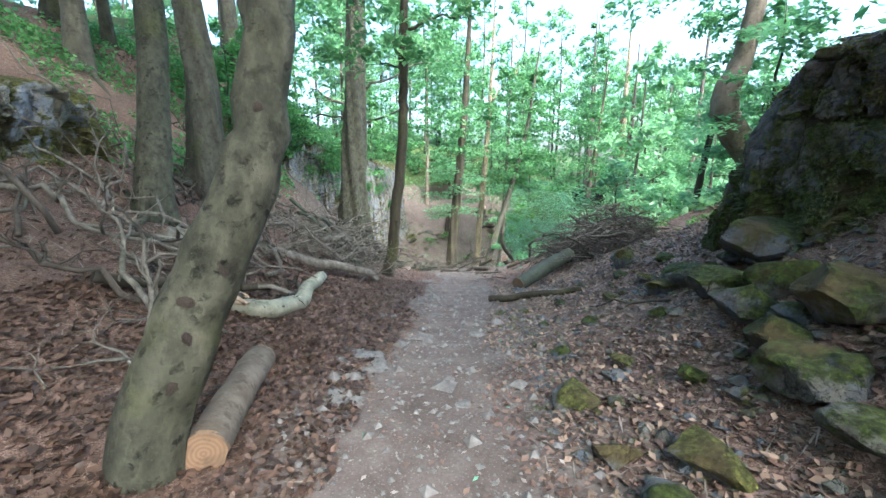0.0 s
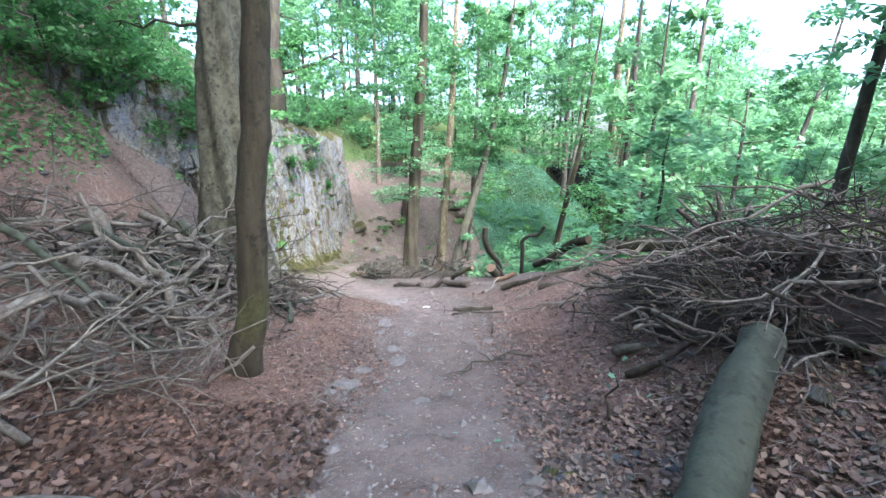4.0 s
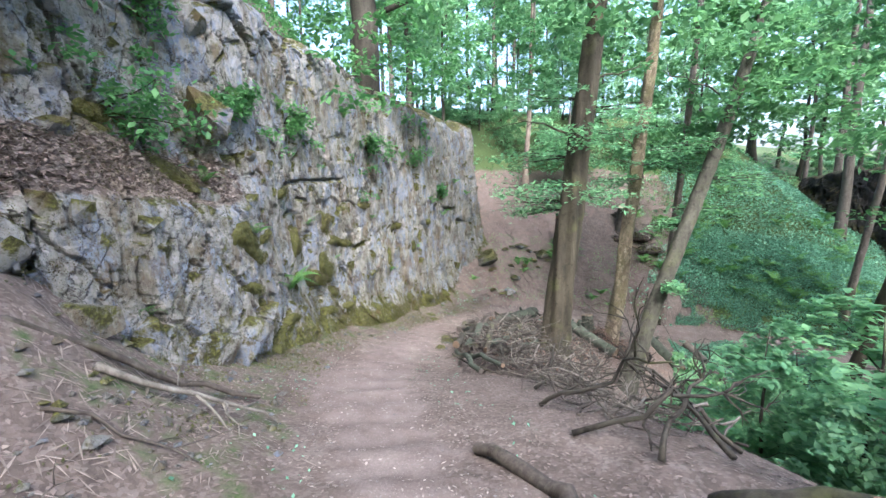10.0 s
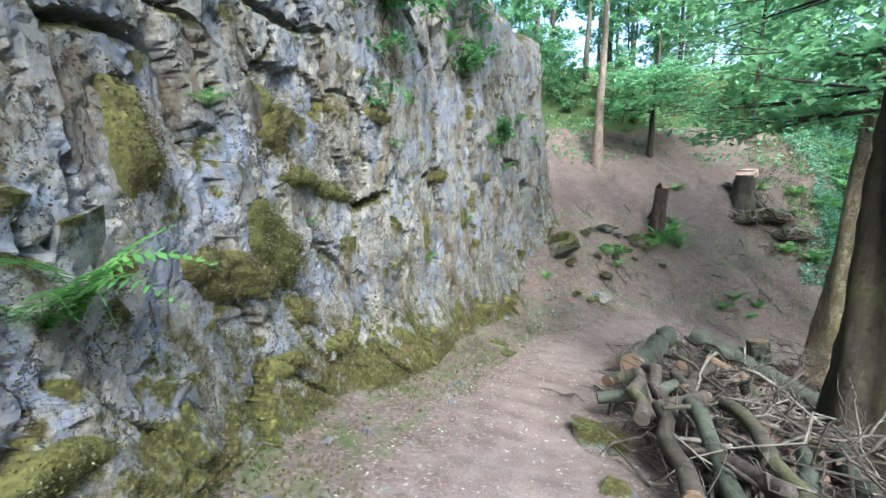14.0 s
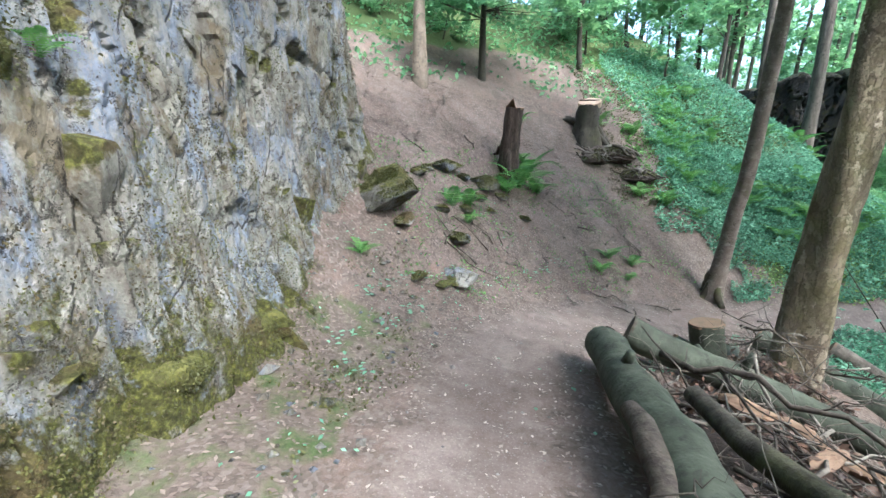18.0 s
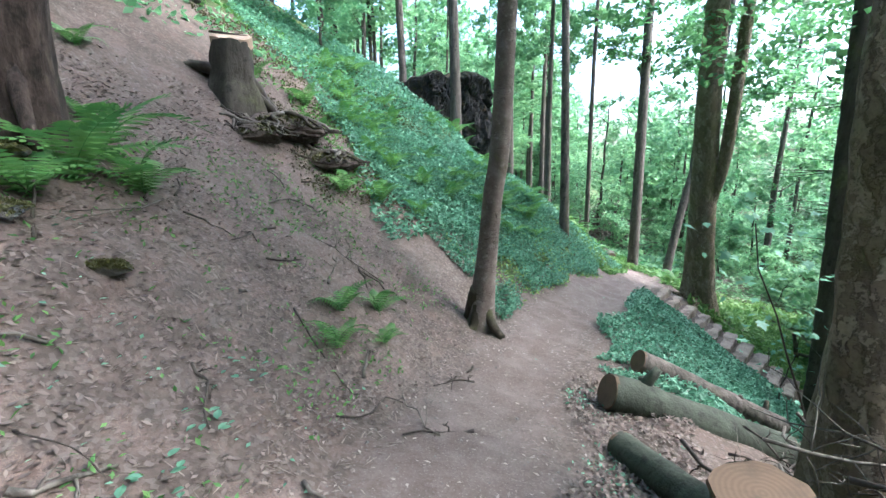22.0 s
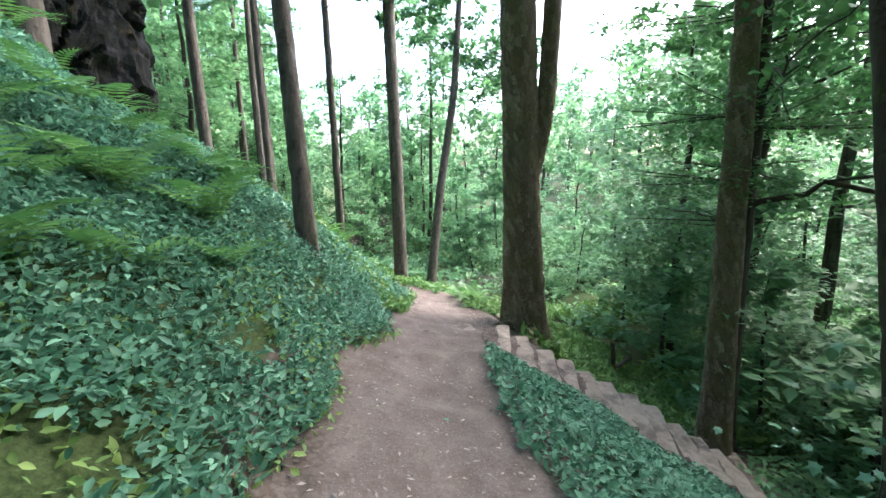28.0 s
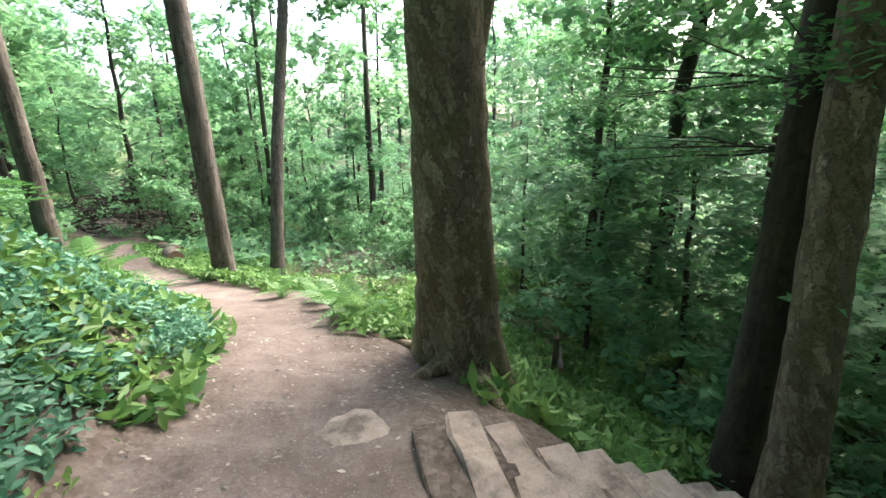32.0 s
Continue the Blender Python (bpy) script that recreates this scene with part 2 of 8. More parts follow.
def scarred_material():
    """Smooth tan beech bark: fine level creases, blotches of lichen, dark pits."""
    m = Nodes("scarred_tan_bark")
    w = m.place("Object", spread=False)
    level = m.place("Object", (1.2, 1.2, 9.0), False)
    blot, fine, crease = m.noise(w, 5.0, 6, 0.7), m.noise(w, 60, 4, 0.7), m.noise(level, 2.2, 5, 0.6)
    col = m.ramp(m.math("ADD", m.math("MULTIPLY", blot, 0.7), m.math("MULTIPLY", fine, 0.3)), [(0.3, (0.058, 0.047, 0.038)), (0.48, (0.107, 0.088, 0.073)), (0.62, (0.163, 0.139, 0.120)), (0.75, (0.234, 0.208, 0.186))])
    col = m.mix(m.math("MULTIPLY", m.mask(m.noise(w, 13, 3), 0.6, 0.66), 0.6), col, (0.21, 0.19, 0.175))
    line = m.mask(m.math("ABSOLUTE", m.math("SUBTRACT", crease, 0.5), 0.0), 0.0, 0.016)
    gate = m.mask(m.noise(w, 4.0, 2), 0.47, 0.55)
    line = m.math("MAXIMUM", line, m.math("SUBTRACT", 1.0, gate))
    col = m.mix(line, (0.045, 0.033, 0.027), col)
    col = m.mix(m.math("MULTIPLY", m.mask(m.noise(w, 2.3, 5, 0.7), 0.6, 0.72), 0.75), col, (0.075, 0.08, 0.03))
    pits = m.mask(m.cells(m.place("Object", (1, 1, 2.2), False), 16, out="Distance"), 0.06, 0.16)
    col = m.mix(pits, (0.05, 0.037, 0.03), col)
    height = m.math("ADD", m.math("ADD", m.math("MULTIPLY", line, 0.4), m.math("MULTIPLY", blot, 0.6)), m.math("MULTIPLY", fine, 0.2))
    return m.done(col, 0.8, height, 0.012, 0.9)


def flaking_material():
    """Sycamore bark: curling upright plates, dark between, pale where they have dropped."""
    m = Nodes("flaking_bark")
    w = m.place("Object", spread=False)
    bent_way = m.add("ShaderNodeVectorMath", {0: m.place("Object", (1, 1, 0.42), False), 1: m.math("MULTIPLY", m.noise(w, 9, 5, 0.7), 0.3)}, operation="ADD").outputs[0]
    plates = m.cells(bent_way, 15)
    seams = m.mask(m.cells(bent_way, 15, "DISTANCE_TO_EDGE", "Distance"), -0.05, 0.09)
    fine = m.noise(w, 45, 5, 0.7)
    col = m.ramp(m.math("ADD", m.math("MULTIPLY", plates, 0.6), m.math("MULTIPLY", fine, 0.4)), [(0.2, (0.084, 0.066, 0.046)), (0.5, (0.169, 0.135, 0.092)), (0.72, (0.257, 0.213, 0.155)), (0.85, (0.446, 0.398, 0.317))])
    col = m.mix(seams, (0.05, 0.04, 0.027), col)
    col = m.mix(m.math("MULTIPLY", m.mask(m.noise(w, 1.6, 5, 0.7), 0.42, 0.66), 0.55), col, m.ramp(fine, [(0.3, (0.045, 0.05, 0.012)), (0.7, (0.15, 0.155, 0.045))]))
    height = m.math("ADD", m.math("ADD", m.math("MULTIPLY", seams, 0.6), m.math("MULTIPLY", plates, 0.3)), m.math("MULTIPLY", fine, 0.25))
    return m.done(col, 0.85, height, 0.025, 0.9)


def plain(name, low, high, scale=14.0, rough=0.85, depth=0.008):
    m = Nodes(name)
    v = m.place("Object")
    a, b = m.noise(v, scale, 5), m.noise(v, scale * 0.22, 3)
    col = m.ramp(m.math("ADD", m.math("MULTIPLY", a, 0.55), m.math("MULTIPLY", b, 0.45)), [(0.3, low), (0.7, high)])
    return m.done(col, rough, a, depth)


def cut_material(name, fresh):
    """Sawn end grain with rings; less fresh wood is duller and greyer."""
    m = Nodes(name)
    v = m.place("Object", spread=False)
    rings = m.add("ShaderNodeTexWave", {"Vector": v, "Scale": 14.0, "Distortion": 2.5, "Detail": 3.0}, wave_type="RINGS", rings_direction="Z").outputs["Fac"]
    col = m.mix(m.math("MULTIPLY", rings, 0.5), (0.22, 0.14, 0.085), (0.12, 0.066, 0.038))
    col = m.mix(m.mask(m.noise(v, 9), 0.5, 0.72), col, (0.1, 0.068, 0.044))
    col = m.mix(1 - fresh, col, (0.07, 0.058, 0.042))
    return m.done(col, 0.8, m.noise(v, 50), 0.004)


def leaf_material(name, deep, light, through_light=0.5):
    m = Nodes(name)
    r = m.add("ShaderNodeNewGeometry").outputs["Random Per Island"]
    o = m.add("ShaderNodeObjectInfo").outputs["Random"]
    mixed = m.math("ADD", m.math("MULTIPLY", r, 0.75), m.math("MULTIPLY", o, 0.25))
    col = m.ramp(mixed, [(0.0, deep), (0.6, tuple((a + b) / 2 for a, b in zip(deep, light))), (1.0, light)])
    m.done(col, 0.5)
    m.bsdf.inputs["Specular IOR Level"].default_value = 0.35
    t = m.add("ShaderNodeBsdfTranslucent", {"Color": col})
    s = m.add("ShaderNodeMixShader", {0: through_light, 1: m.bsdf.outputs[0], 2: t.outputs[0]})
    m.l.new(s.outputs[0], m.out.inputs[0])
    return m.mat


GROUND = ground_material()
CLIFF = rock_material("mossy_limestone", 0.52, 0.88)
OUTCROP = rock_material("dark_mossy_rock", 0.7, 0.45, (0.55, 0.72, 0.5))
# same rock scaled to near black: the crag's shade is in the colour
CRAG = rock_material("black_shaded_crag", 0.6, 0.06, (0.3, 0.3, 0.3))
BOULDER = rock_material("mossy_boulder_stone", 0.75, 0.55)
BEECH = bark_material("beech_bark", (0.026, 0.025, 0.018), (0.054, 0.052, 0.038), (0.092, 0.089, 0.07), 0.35, 0.35, 0.35, 7.0, 0.35)
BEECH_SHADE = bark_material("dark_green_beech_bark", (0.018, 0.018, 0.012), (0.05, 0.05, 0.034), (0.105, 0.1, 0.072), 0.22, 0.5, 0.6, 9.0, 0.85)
BEECH_MOSSY = bark_material("mossy_beech_bark", (0.014, 0.012, 0.008), (0.035, 0.03, 0.019), (0.066, 0.057, 0.037), 0.33, 0.7, 0.16, 8.0)
BARK_BROWN = bark_material("brown_rough_bark", (0.03, 0.025, 0.02), (0.072, 0.062, 0.051), (0.135, 0.12, 0.1), 0.25, 0.8, 0.16, 12.0)
BARK_DARK = bark_material("dark_bark", (0.0184, 0.0159, 0.0122), (0.0379, 0.0337, 0.0257), (0.0643, 0.0581, 0.0428), 0.3, 0.6, 0.16, 10.0)
BARK_TAN = bark_material("smooth_tan_bark", (0.0718, 0.0555, 0.0405), (0.1208, 0.0976, 0.0750), (0.1768, 0.1472, 0.1168), 0.12, 0.4, 0.5, 7.0)
BARK_SHAGGY = bark_material("shaggy_stump_bark", (0.012, 0.009, 0.007), (0.04, 0.029, 0.023), (0.09, 0.068, 0.054), 0.1, 1.2, 0.3, 16.0)
LOG_PALE = bark_material("pale_smooth_log_bark", (0.1, 0.1, 0.072), (0.2, 0.2, 0.15), (0.29, 0.28, 0.22), 0.25, 0.3, 0.5, 7.0)
SPLIT_GREY = bark_material("splintered_tan_wood", (0.1, 0.07, 0.045), (0.26, 0.19, 0.13), (0.42, 0.33, 0.24), 0.02, 0.8, 0.15, 16.0)
DEADWOOD = bark_material("weathered_dead_wood", (0.0520, 0.0450, 0.0361), (0.1114, 0.1003, 0.0832), (0.1878, 0.1734, 0.1487), 0.15, 0.5, 0.3, 14.0)
DEADWOOD_DARK = bark_material("damp_dead_wood", (0.0244, 0.0197, 0.0159), (0.0520, 0.0428, 0.0343), (0.0915, 0.0795, 0.0643), 0.25, 0.5, 0.3, 14.0)
LOG_GREEN = bark_material("grey_green_log_bark", (0.02, 0.024, 0.016), (0.04, 0.047, 0.033), (0.07, 0.08, 0.06), 0.12, 0.25, 0.5, 6.0)
BARK_SCARRED = scarred_material()
BARK_FLAKY = flaking_material()
CUT = cut_material("sawn_wood", 1.0)
CUT_OLD = cut_material("greyed_sawn_wood", 0.45)
STUMP_TOP = plain("fresh_sawn_wood", (0.3, 0.21, 0.15), (0.5, 0.38, 0.29), 26)
SPLIT = plain("split_pale_wood", (0.1, 0.062, 0.04), (0.22, 0.15, 0.1), 20)
BOULDER_EARTH = plain("dark_bank_earth", (0.02, 0.015, 0.012), (0.09, 0.07, 0.056), 18, 0.95, 0.04)
# near black: the shade in the gaps of a brush heap, as colour
HEAP_CORE = plain("heap_core_shade", (0.008, 0.006, 0.005), (0.04, 0.031, 0.025), 30, 0.95, 0.03)
SCAR = plain("bark_scar_wood", (0.02, 0.014, 0.011), (0.06, 0.045, 0.036), 40)
STONE = step_material()
PEBBLE = plain("path_stone", (0.075, 0.067, 0.06), (0.22, 0.205, 0.195), 20)
MOSS_PAD = plain("moss_pad", (0.012, 0.012, 0.005), (0.11, 0.11, 0.03), 38.0, 0.95, 0.03)
MOSS_TUFT = leaf_material("moss_tuft", (0.03, 0.032, 0.008), (0.1, 0.104, 0.026), 0.1)
MOSS_BROWN = leaf_material("dry_moss_tuft", (0.03, 0.024, 0.009), (0.085, 0.068, 0.026), 0.05)
LEAF = leaf_material("beech_leaf", (0.0508, 0.145, 0.058), (0.145, 0.304, 0.109))
LEAF_LIGHT = leaf_material("young_beech_leaf", (0.0798, 0.217, 0.109), (0.217, 0.42, 0.189), 0.5)
# paler than the near leaves: haze and light of the far wood as colour
LEAF_FAR = leaf_material("pale_hazy_leaf", (0.087, 0.217, 0.109), (0.275, 0.478, 0.217), 0.5)
LEAF_DARK = leaf_material("dark_leaf", (0.045, 0.14, 0.048), (0.16, 0.36, 0.115), 0.5)
YELLOW_LEAF = leaf_material("yellowing_ground_leaf", (0.09, 0.2, 0.06), (0.3, 0.42, 0.12), 0.4)
IVY = leaf_material("ground_leaf", (0.035, 0.12, 0.07), (0.25, 0.5, 0.325), 0.4)
FERN = leaf_material("fern_leaf", (0.0607, 0.176, 0.0473), (0.162, 0.324, 0.081), 0.4)
GRASS = leaf_material("grass_leaf", (0.0675, 0.176, 0.0473), (0.216, 0.351, 0.0945), 0.4)
LITTER = leaf_material("dry_fallen_leaf", (0.033, 0.019, 0.013), (0.265, 0.165, 0.118), 0.15)
# darker copy of LITTER, with the shade under the trees in its colour
LITTER_DARK = leaf_material("shaded_fallen_leaf", (0.022, 0.013, 0.009), (0.19, 0.115, 0.08), 0.15)
CHIPS_DARK = leaf_material("damp_mixed_leaf", (0.042, 0.028, 0.019), (0.34, 0.235, 0.165), 0.05)
CHIPS = leaf_material("dull_litter", (0.065, 0.047, 0.037), (0.25, 0.2, 0.168), 0.05)
PALE_CHIPS = leaf_material("pale_chips", (0.1, 0.078, 0.064), (0.4, 0.345, 0.3), 0.05)
TWIGS = leaf_material("dead_twig", (0.06, 0.045, 0.034), (0.26, 0.215, 0.175), 0.0)


# ---- the lie of the land: the trodden path (x, y, z) and the ground on both sides of it ----
TRAIL = [(-0.6, -34, 0.6), (-0.1, -8, 0.15), (0, 0, 0), (-0.06, 2.6, -0.12), (0.25, 6.35, -0.52), (0.48, 9.0, -1.03), (0.55, 11.5, -1.52), (0.3, 14.0, -2.16),
         (-0.35, 15.6, -2.52), (-1.1, 16.8, -2.82), (-1.85, 18.0, -3.1), (-2.3, 19.3, -3.42), (-2.4, 21.0, -3.8), (-2.25, 23.3, -4.32),
         (-1.75, 25.6, -4.7), (-1.2, 26.7, -4.86), (-0.4, 27.55, -5.0), (0.6, 28.25, -5.22), (2.2, 28.9, -5.6), (4.0, 29.3, -5.86),
         (6.4, 29.5, -6.05), (9.2, 29.4, -6.36), (12.5, 29.3, -6.95), (14.4, 29.7, -7.3), (16.0, 30.35, -7.6), (18.0, 31.6, -7.9), (21.5, 33.4, -8.2), (28, 35.6, -8.8), (42, 39, -10), (75, 46, -13)]


def curve_samples(points, step=0.25):
    """Points every step metres along a smooth curve through the given points."""
    p = np.array(points, float)
    out = []
    for i in range(len(p) - 1):
        a, b, c, d = p[max(i - 1, 0)], p[i], p[i + 1], p[min(i + 2, len(p) - 1)]
        n = max(2, int(np.linalg.norm(c - b) / step))
        u = (np.arange(n) / n)[:, None]
        out.append(0.5 * (2 * b + (c - a) * u + (2 * a - 5 * b + 4 * c - d) * u ** 2 + (3 * b - a - 3 * c + d) * u ** 3))
    return np.vstack(out + [p[-1:]])


trail = curve_samples(TRAIL)
trail_way = np.gradient(trail[:, :2], axis=0)
trail_way /= np.linalg.norm(trail_way, axis=1)[:, None]
trail_len = np.r_[0, np.cumsum(np.linalg.norm(np.diff(trail[:, :2], axis=0), axis=1))] - 34.0
# heights above the path at fixed distances to its left and right, for stations along it
OUT_LEFT = np.array([0, 0.8, 1.6, 2.3, 3.2, 4.5, 6.5, 9.5, 15, 30, 60])
LEFT = {
    -8: (0, 0.02, 0.1, 0.3, 0.7, 1.3, 2.6, 4.6, 6.4, 7.0, 7.5), 9.5: (0, 0.02, 0.1, 0.3, 0.75, 1.35, 2.8, 5.2, 7.4, 8, 9),
    12.5: (0, 0.04, 0.2, 0.45, 0.85, 1.5, 3.2, 6.2, 8.0, 8.6, 9), 15.5: (0, 0.08, 0.36, 0.75, 1.35, 2.2, 5.0, 7.4, 8.8, 9.4, 9.6),
    16.8: (0, 0.08, 0.5, 1.12, 1.9, 3.6, 6.4, 8.2, 9.4, 9.8, 10), 18.4: (0, 0.06, 0.34, 0.7, 1.9, 6.0, 8.4, 9.8, 10.6, 10.8, 11), 19.8: (0, 0.05, 0.24, 0.6, 4.2, 7.0, 8.9, 10.2, 11, 11.2, 11.3),
    24.5: (0, 0.04, 0.2, 0.6, 5.0, 7.3, 8.8, 10, 11, 11.2, 11.4), 26.2: (0, 0.04, 0.15, 0.4, 2.2, 5.0, 6.4, 8.2, 9.8, 11, 11.3),
    27.3: (0, 0.05, 0.3, 0.8, 2.0, 3.9, 5.6, 7.6, 9.5, 11, 11.3),
    28.8: (0, 0.08, 0.55, 1.3, 2.0, 2.75, 4.0, 5.4, 8.4, 11.3, 11.5), 31.5: (0, 0.1, 0.65, 1.25, 1.85, 2.85, 4.2, 5.9, 8.8, 11.5, 12),
    34: (0, 0.15, 0.7, 1.25, 1.9, 2.9, 4.3, 6.2, 9.4, 12, 12.5), 38: (0, 0.2, 0.9, 1.4, 2.0, 2.9, 4.3, 6.2, 9.4, 12, 13),
    41.5: (0, 0.22, 1.15, 1.7, 2.2, 2.9, 4.3, 6.2, 9.4, 12, 13), 45: (0, 0.15, 0.6, 0.95, 1.4, 2.2, 3.5, 5.2, 7.6, 11, 13), 62: (0, 0.1, 0.4, 0.7, 1.1, 1.8, 3.0, 4.6, 7, 11, 14)}
OUT_RIGHT = np.array([0, 0.8, 1.5, 2.5, 4.0, 7.0, 12, 25, 60, 120])
RIGHT = {
    -8: (0, 0.05, 0.25, 0.7, 1.9, 2.3, 1.5, -5, -8, 12), 3.6: (0, 0.05, 0.25, 0.7, 1.8, 2.2, 1.4, -5, -8, 12), 5.6: (0, 0.05, 0.25, 0.7, 1.2, 1.9, 1.0, -5, -8, 13),
    8.5: (0, 0.03, 0.15, 0.55, 1.15, 2.1, 0.8, -5, -8, 13), 10.5: (0, 0.03, 0.15, 0.55, 1.1, 1.95, 0.3, -5, -8, 13), 12: (0, 0.03, 0.15, 0.5, 0.8, 0.2, -3, -7, -7, 14), 16: (0, -0.02, -0.03, -0.1, -0.5, -2.4, -5, -6.4, -6, 15),
    22: (0, -0.02, -0.05, -0.25, -0.8, -2.4, -4.6, -5.6, -5, 16), 28: (0, 0.0, -0.03, -0.2, -0.8, -2.4, -4, -4.5, -4, 17), 32: (0, -0.03, -0.1, -0.4, -1.0, -2.5, -3.6, -4, -3, 18),
    36: (0, -0.03, -0.22, -0.82, -1.6, -2.6, -3.2, -3.2, -2, 18), 41: (0, -0.06, -0.44, -1.2, -2.05, -2.9, -2.8, -2.4, 0, 19), 48: (0, -0.1, -0.35, -0.8, -1.2, -1.6, -2.0, -1, 3, 20), 62: (0, -0.1, -0.3, -0.5, -0.7, -0.8, -0.8, 1, 5, 22)}


def section(table, out, s, d):
    """Height above the path at s along it and d beside it, between the stations."""
    keys = sorted(table)
    rows = np.array([np.interp(d, out, table[k]) for k in keys])
    w = np.array([np.interp(s, keys, np.eye(len(keys))[i]) for i in range(len(keys))])
    return (rows * w).sum(0)


def land(x, y):
    """Ground height, and signed distance from the path (left of it: positive), for arrays of x and y."""
    x, y = np.atleast_1d(np.asarray(x, float)), np.atleast_1d(np.asarray(y, float))
    z, side = np.empty_like(x), np.empty_like(x)
    pick = slice(0, None, 2)
    tp, tw, tl = trail[pick], trail_way[pick], trail_len[pick]
    for lo in range(0, len(x), 4000):
        px, py = x[lo:lo + 4000, None] - tp[None, :, 0], y[lo:lo + 4000, None] - tp[None, :, 1]
        dist = np.hypot(px, py)
        cross = tw[None, :, 0] * py - tw[None, :, 1] * px
        near = dist.argmin(1)
        row = np.arange(len(near))
        best = dist[row, near]
        w = 1.0 / (dist ** 2 + 0.02) ** (2.5)
        w /= w.sum(1, keepdims=True)
        s, zp = (w * tl).sum(1), (w * tp[None, :, 2]).sum(1)
        sgn = np.sign(cross[row, near])
        d = np.minimum((w * dist).sum(1), best * 1.15)
        mixed = np.clip((best - 1.5) / 6.0, 0, 1)
        d = best * (1 - mixed) + d * mixed
        z[lo:lo + 4000] = zp + np.where(sgn > 0, section(LEFT, OUT_LEFT, s, d), section(RIGHT, OUT_RIGHT, s, d))
        side[lo:lo + 4000] = sgn * d
    return z, side


def value_noise(x, y, scale, seed):
    """Smooth random heights between -1 and 1."""
    r = np.random.default_rng(seed).uniform(-1, 1, (64, 64))
    u, v = np.asarray(x) / scale + 17.3, np.asarray(y) / scale + 9.7
    i, j = np.floor(u).astype(int), np.floor(v).astype(int)
    a, b = u - i, v - j
    a, b = a * a * (3 - 2 * a), b * b * (3 - 2 * b)
    g = lambda p, q: r[p % 64, q % 64]
    return (g(i, j) * (1 - a) + g(i + 1, j) * a) * (1 - b) + (g(i, j + 1) * (1 - a) + g(i + 1, j + 1) * a) * b


STEPS = (10.22, 28.6, -6.55)


def floor_heights(x, y):
    """The land with its humps and hollows, and the distance from the path."""
    x, y = np.atleast_1d(np.asarray(x, float)), np.atleast_1d(np.asarray(y, float))
    cx, cy = np.clip(x, -45, 70), np.clip(y, -30, 80)
    z, side = land(cx, cy)
    far = np.hypot(cx - x, cy - y)
    rough = np.clip((np.abs(side) - 0.5) / 1.5, 0.12, 1)
    z = z + rough * (0.10 * value_noise(x, y, 1.3, 3) + 0.05 * value_noise(x, y, 0.45, 4)) + 0.015 * value_noise(x, y, 0.5, 5)
    z = z + 0.4 * value_noise(x, y, 7, 6) * np.clip((np.abs(side) - 5) / 8, 0, 1) + np.minimum(far * 0.03, 6)
    # the cut for the stone steps
    cut = STEPS[2] - 0.16 + (y - STEPS[1]) * 0.155 / 0.28
    near = np.clip((0.95 - np.abs(x - STEPS[0] - (y - STEPS[1]) * 0.18)) / 0.4, 0, 1) * np.clip((STEPS[1] + 0.2 - y) / 0.3, 0, 1) * np.clip((y - 24.3) / 0.6, 0, 1)
    z = z + near * np.minimum(0, cut - z)
    return z, side


def ground_z(x, y):
    return float(floor_heights(x, y)[0][0])


# ---- building helpers ----
def thing(name, label, category, group="", at=(0, 0, 0), kind=""):
    ob = new(name)
    ob.location = at
    return tagged(ob, label, category, group, kind)


def mesh_from(verts, faces, material, smooth=True):
    me = bpy.data.meshes.new("mesh")
    me.from_pydata([tuple(v) for v in verts], [], [tuple(f) for f in faces])
    me.materials.append(material)
    if smooth:
        me.polygons.foreach_set("use_smooth", [True] * len(me.polygons))
    return me


def part(name, data, parent, label="", at=None):
    ob = new(name, data)
    ob.parent = parent
    if at is not None:
        ob.matrix_basis = at
    return tagged(ob, label)


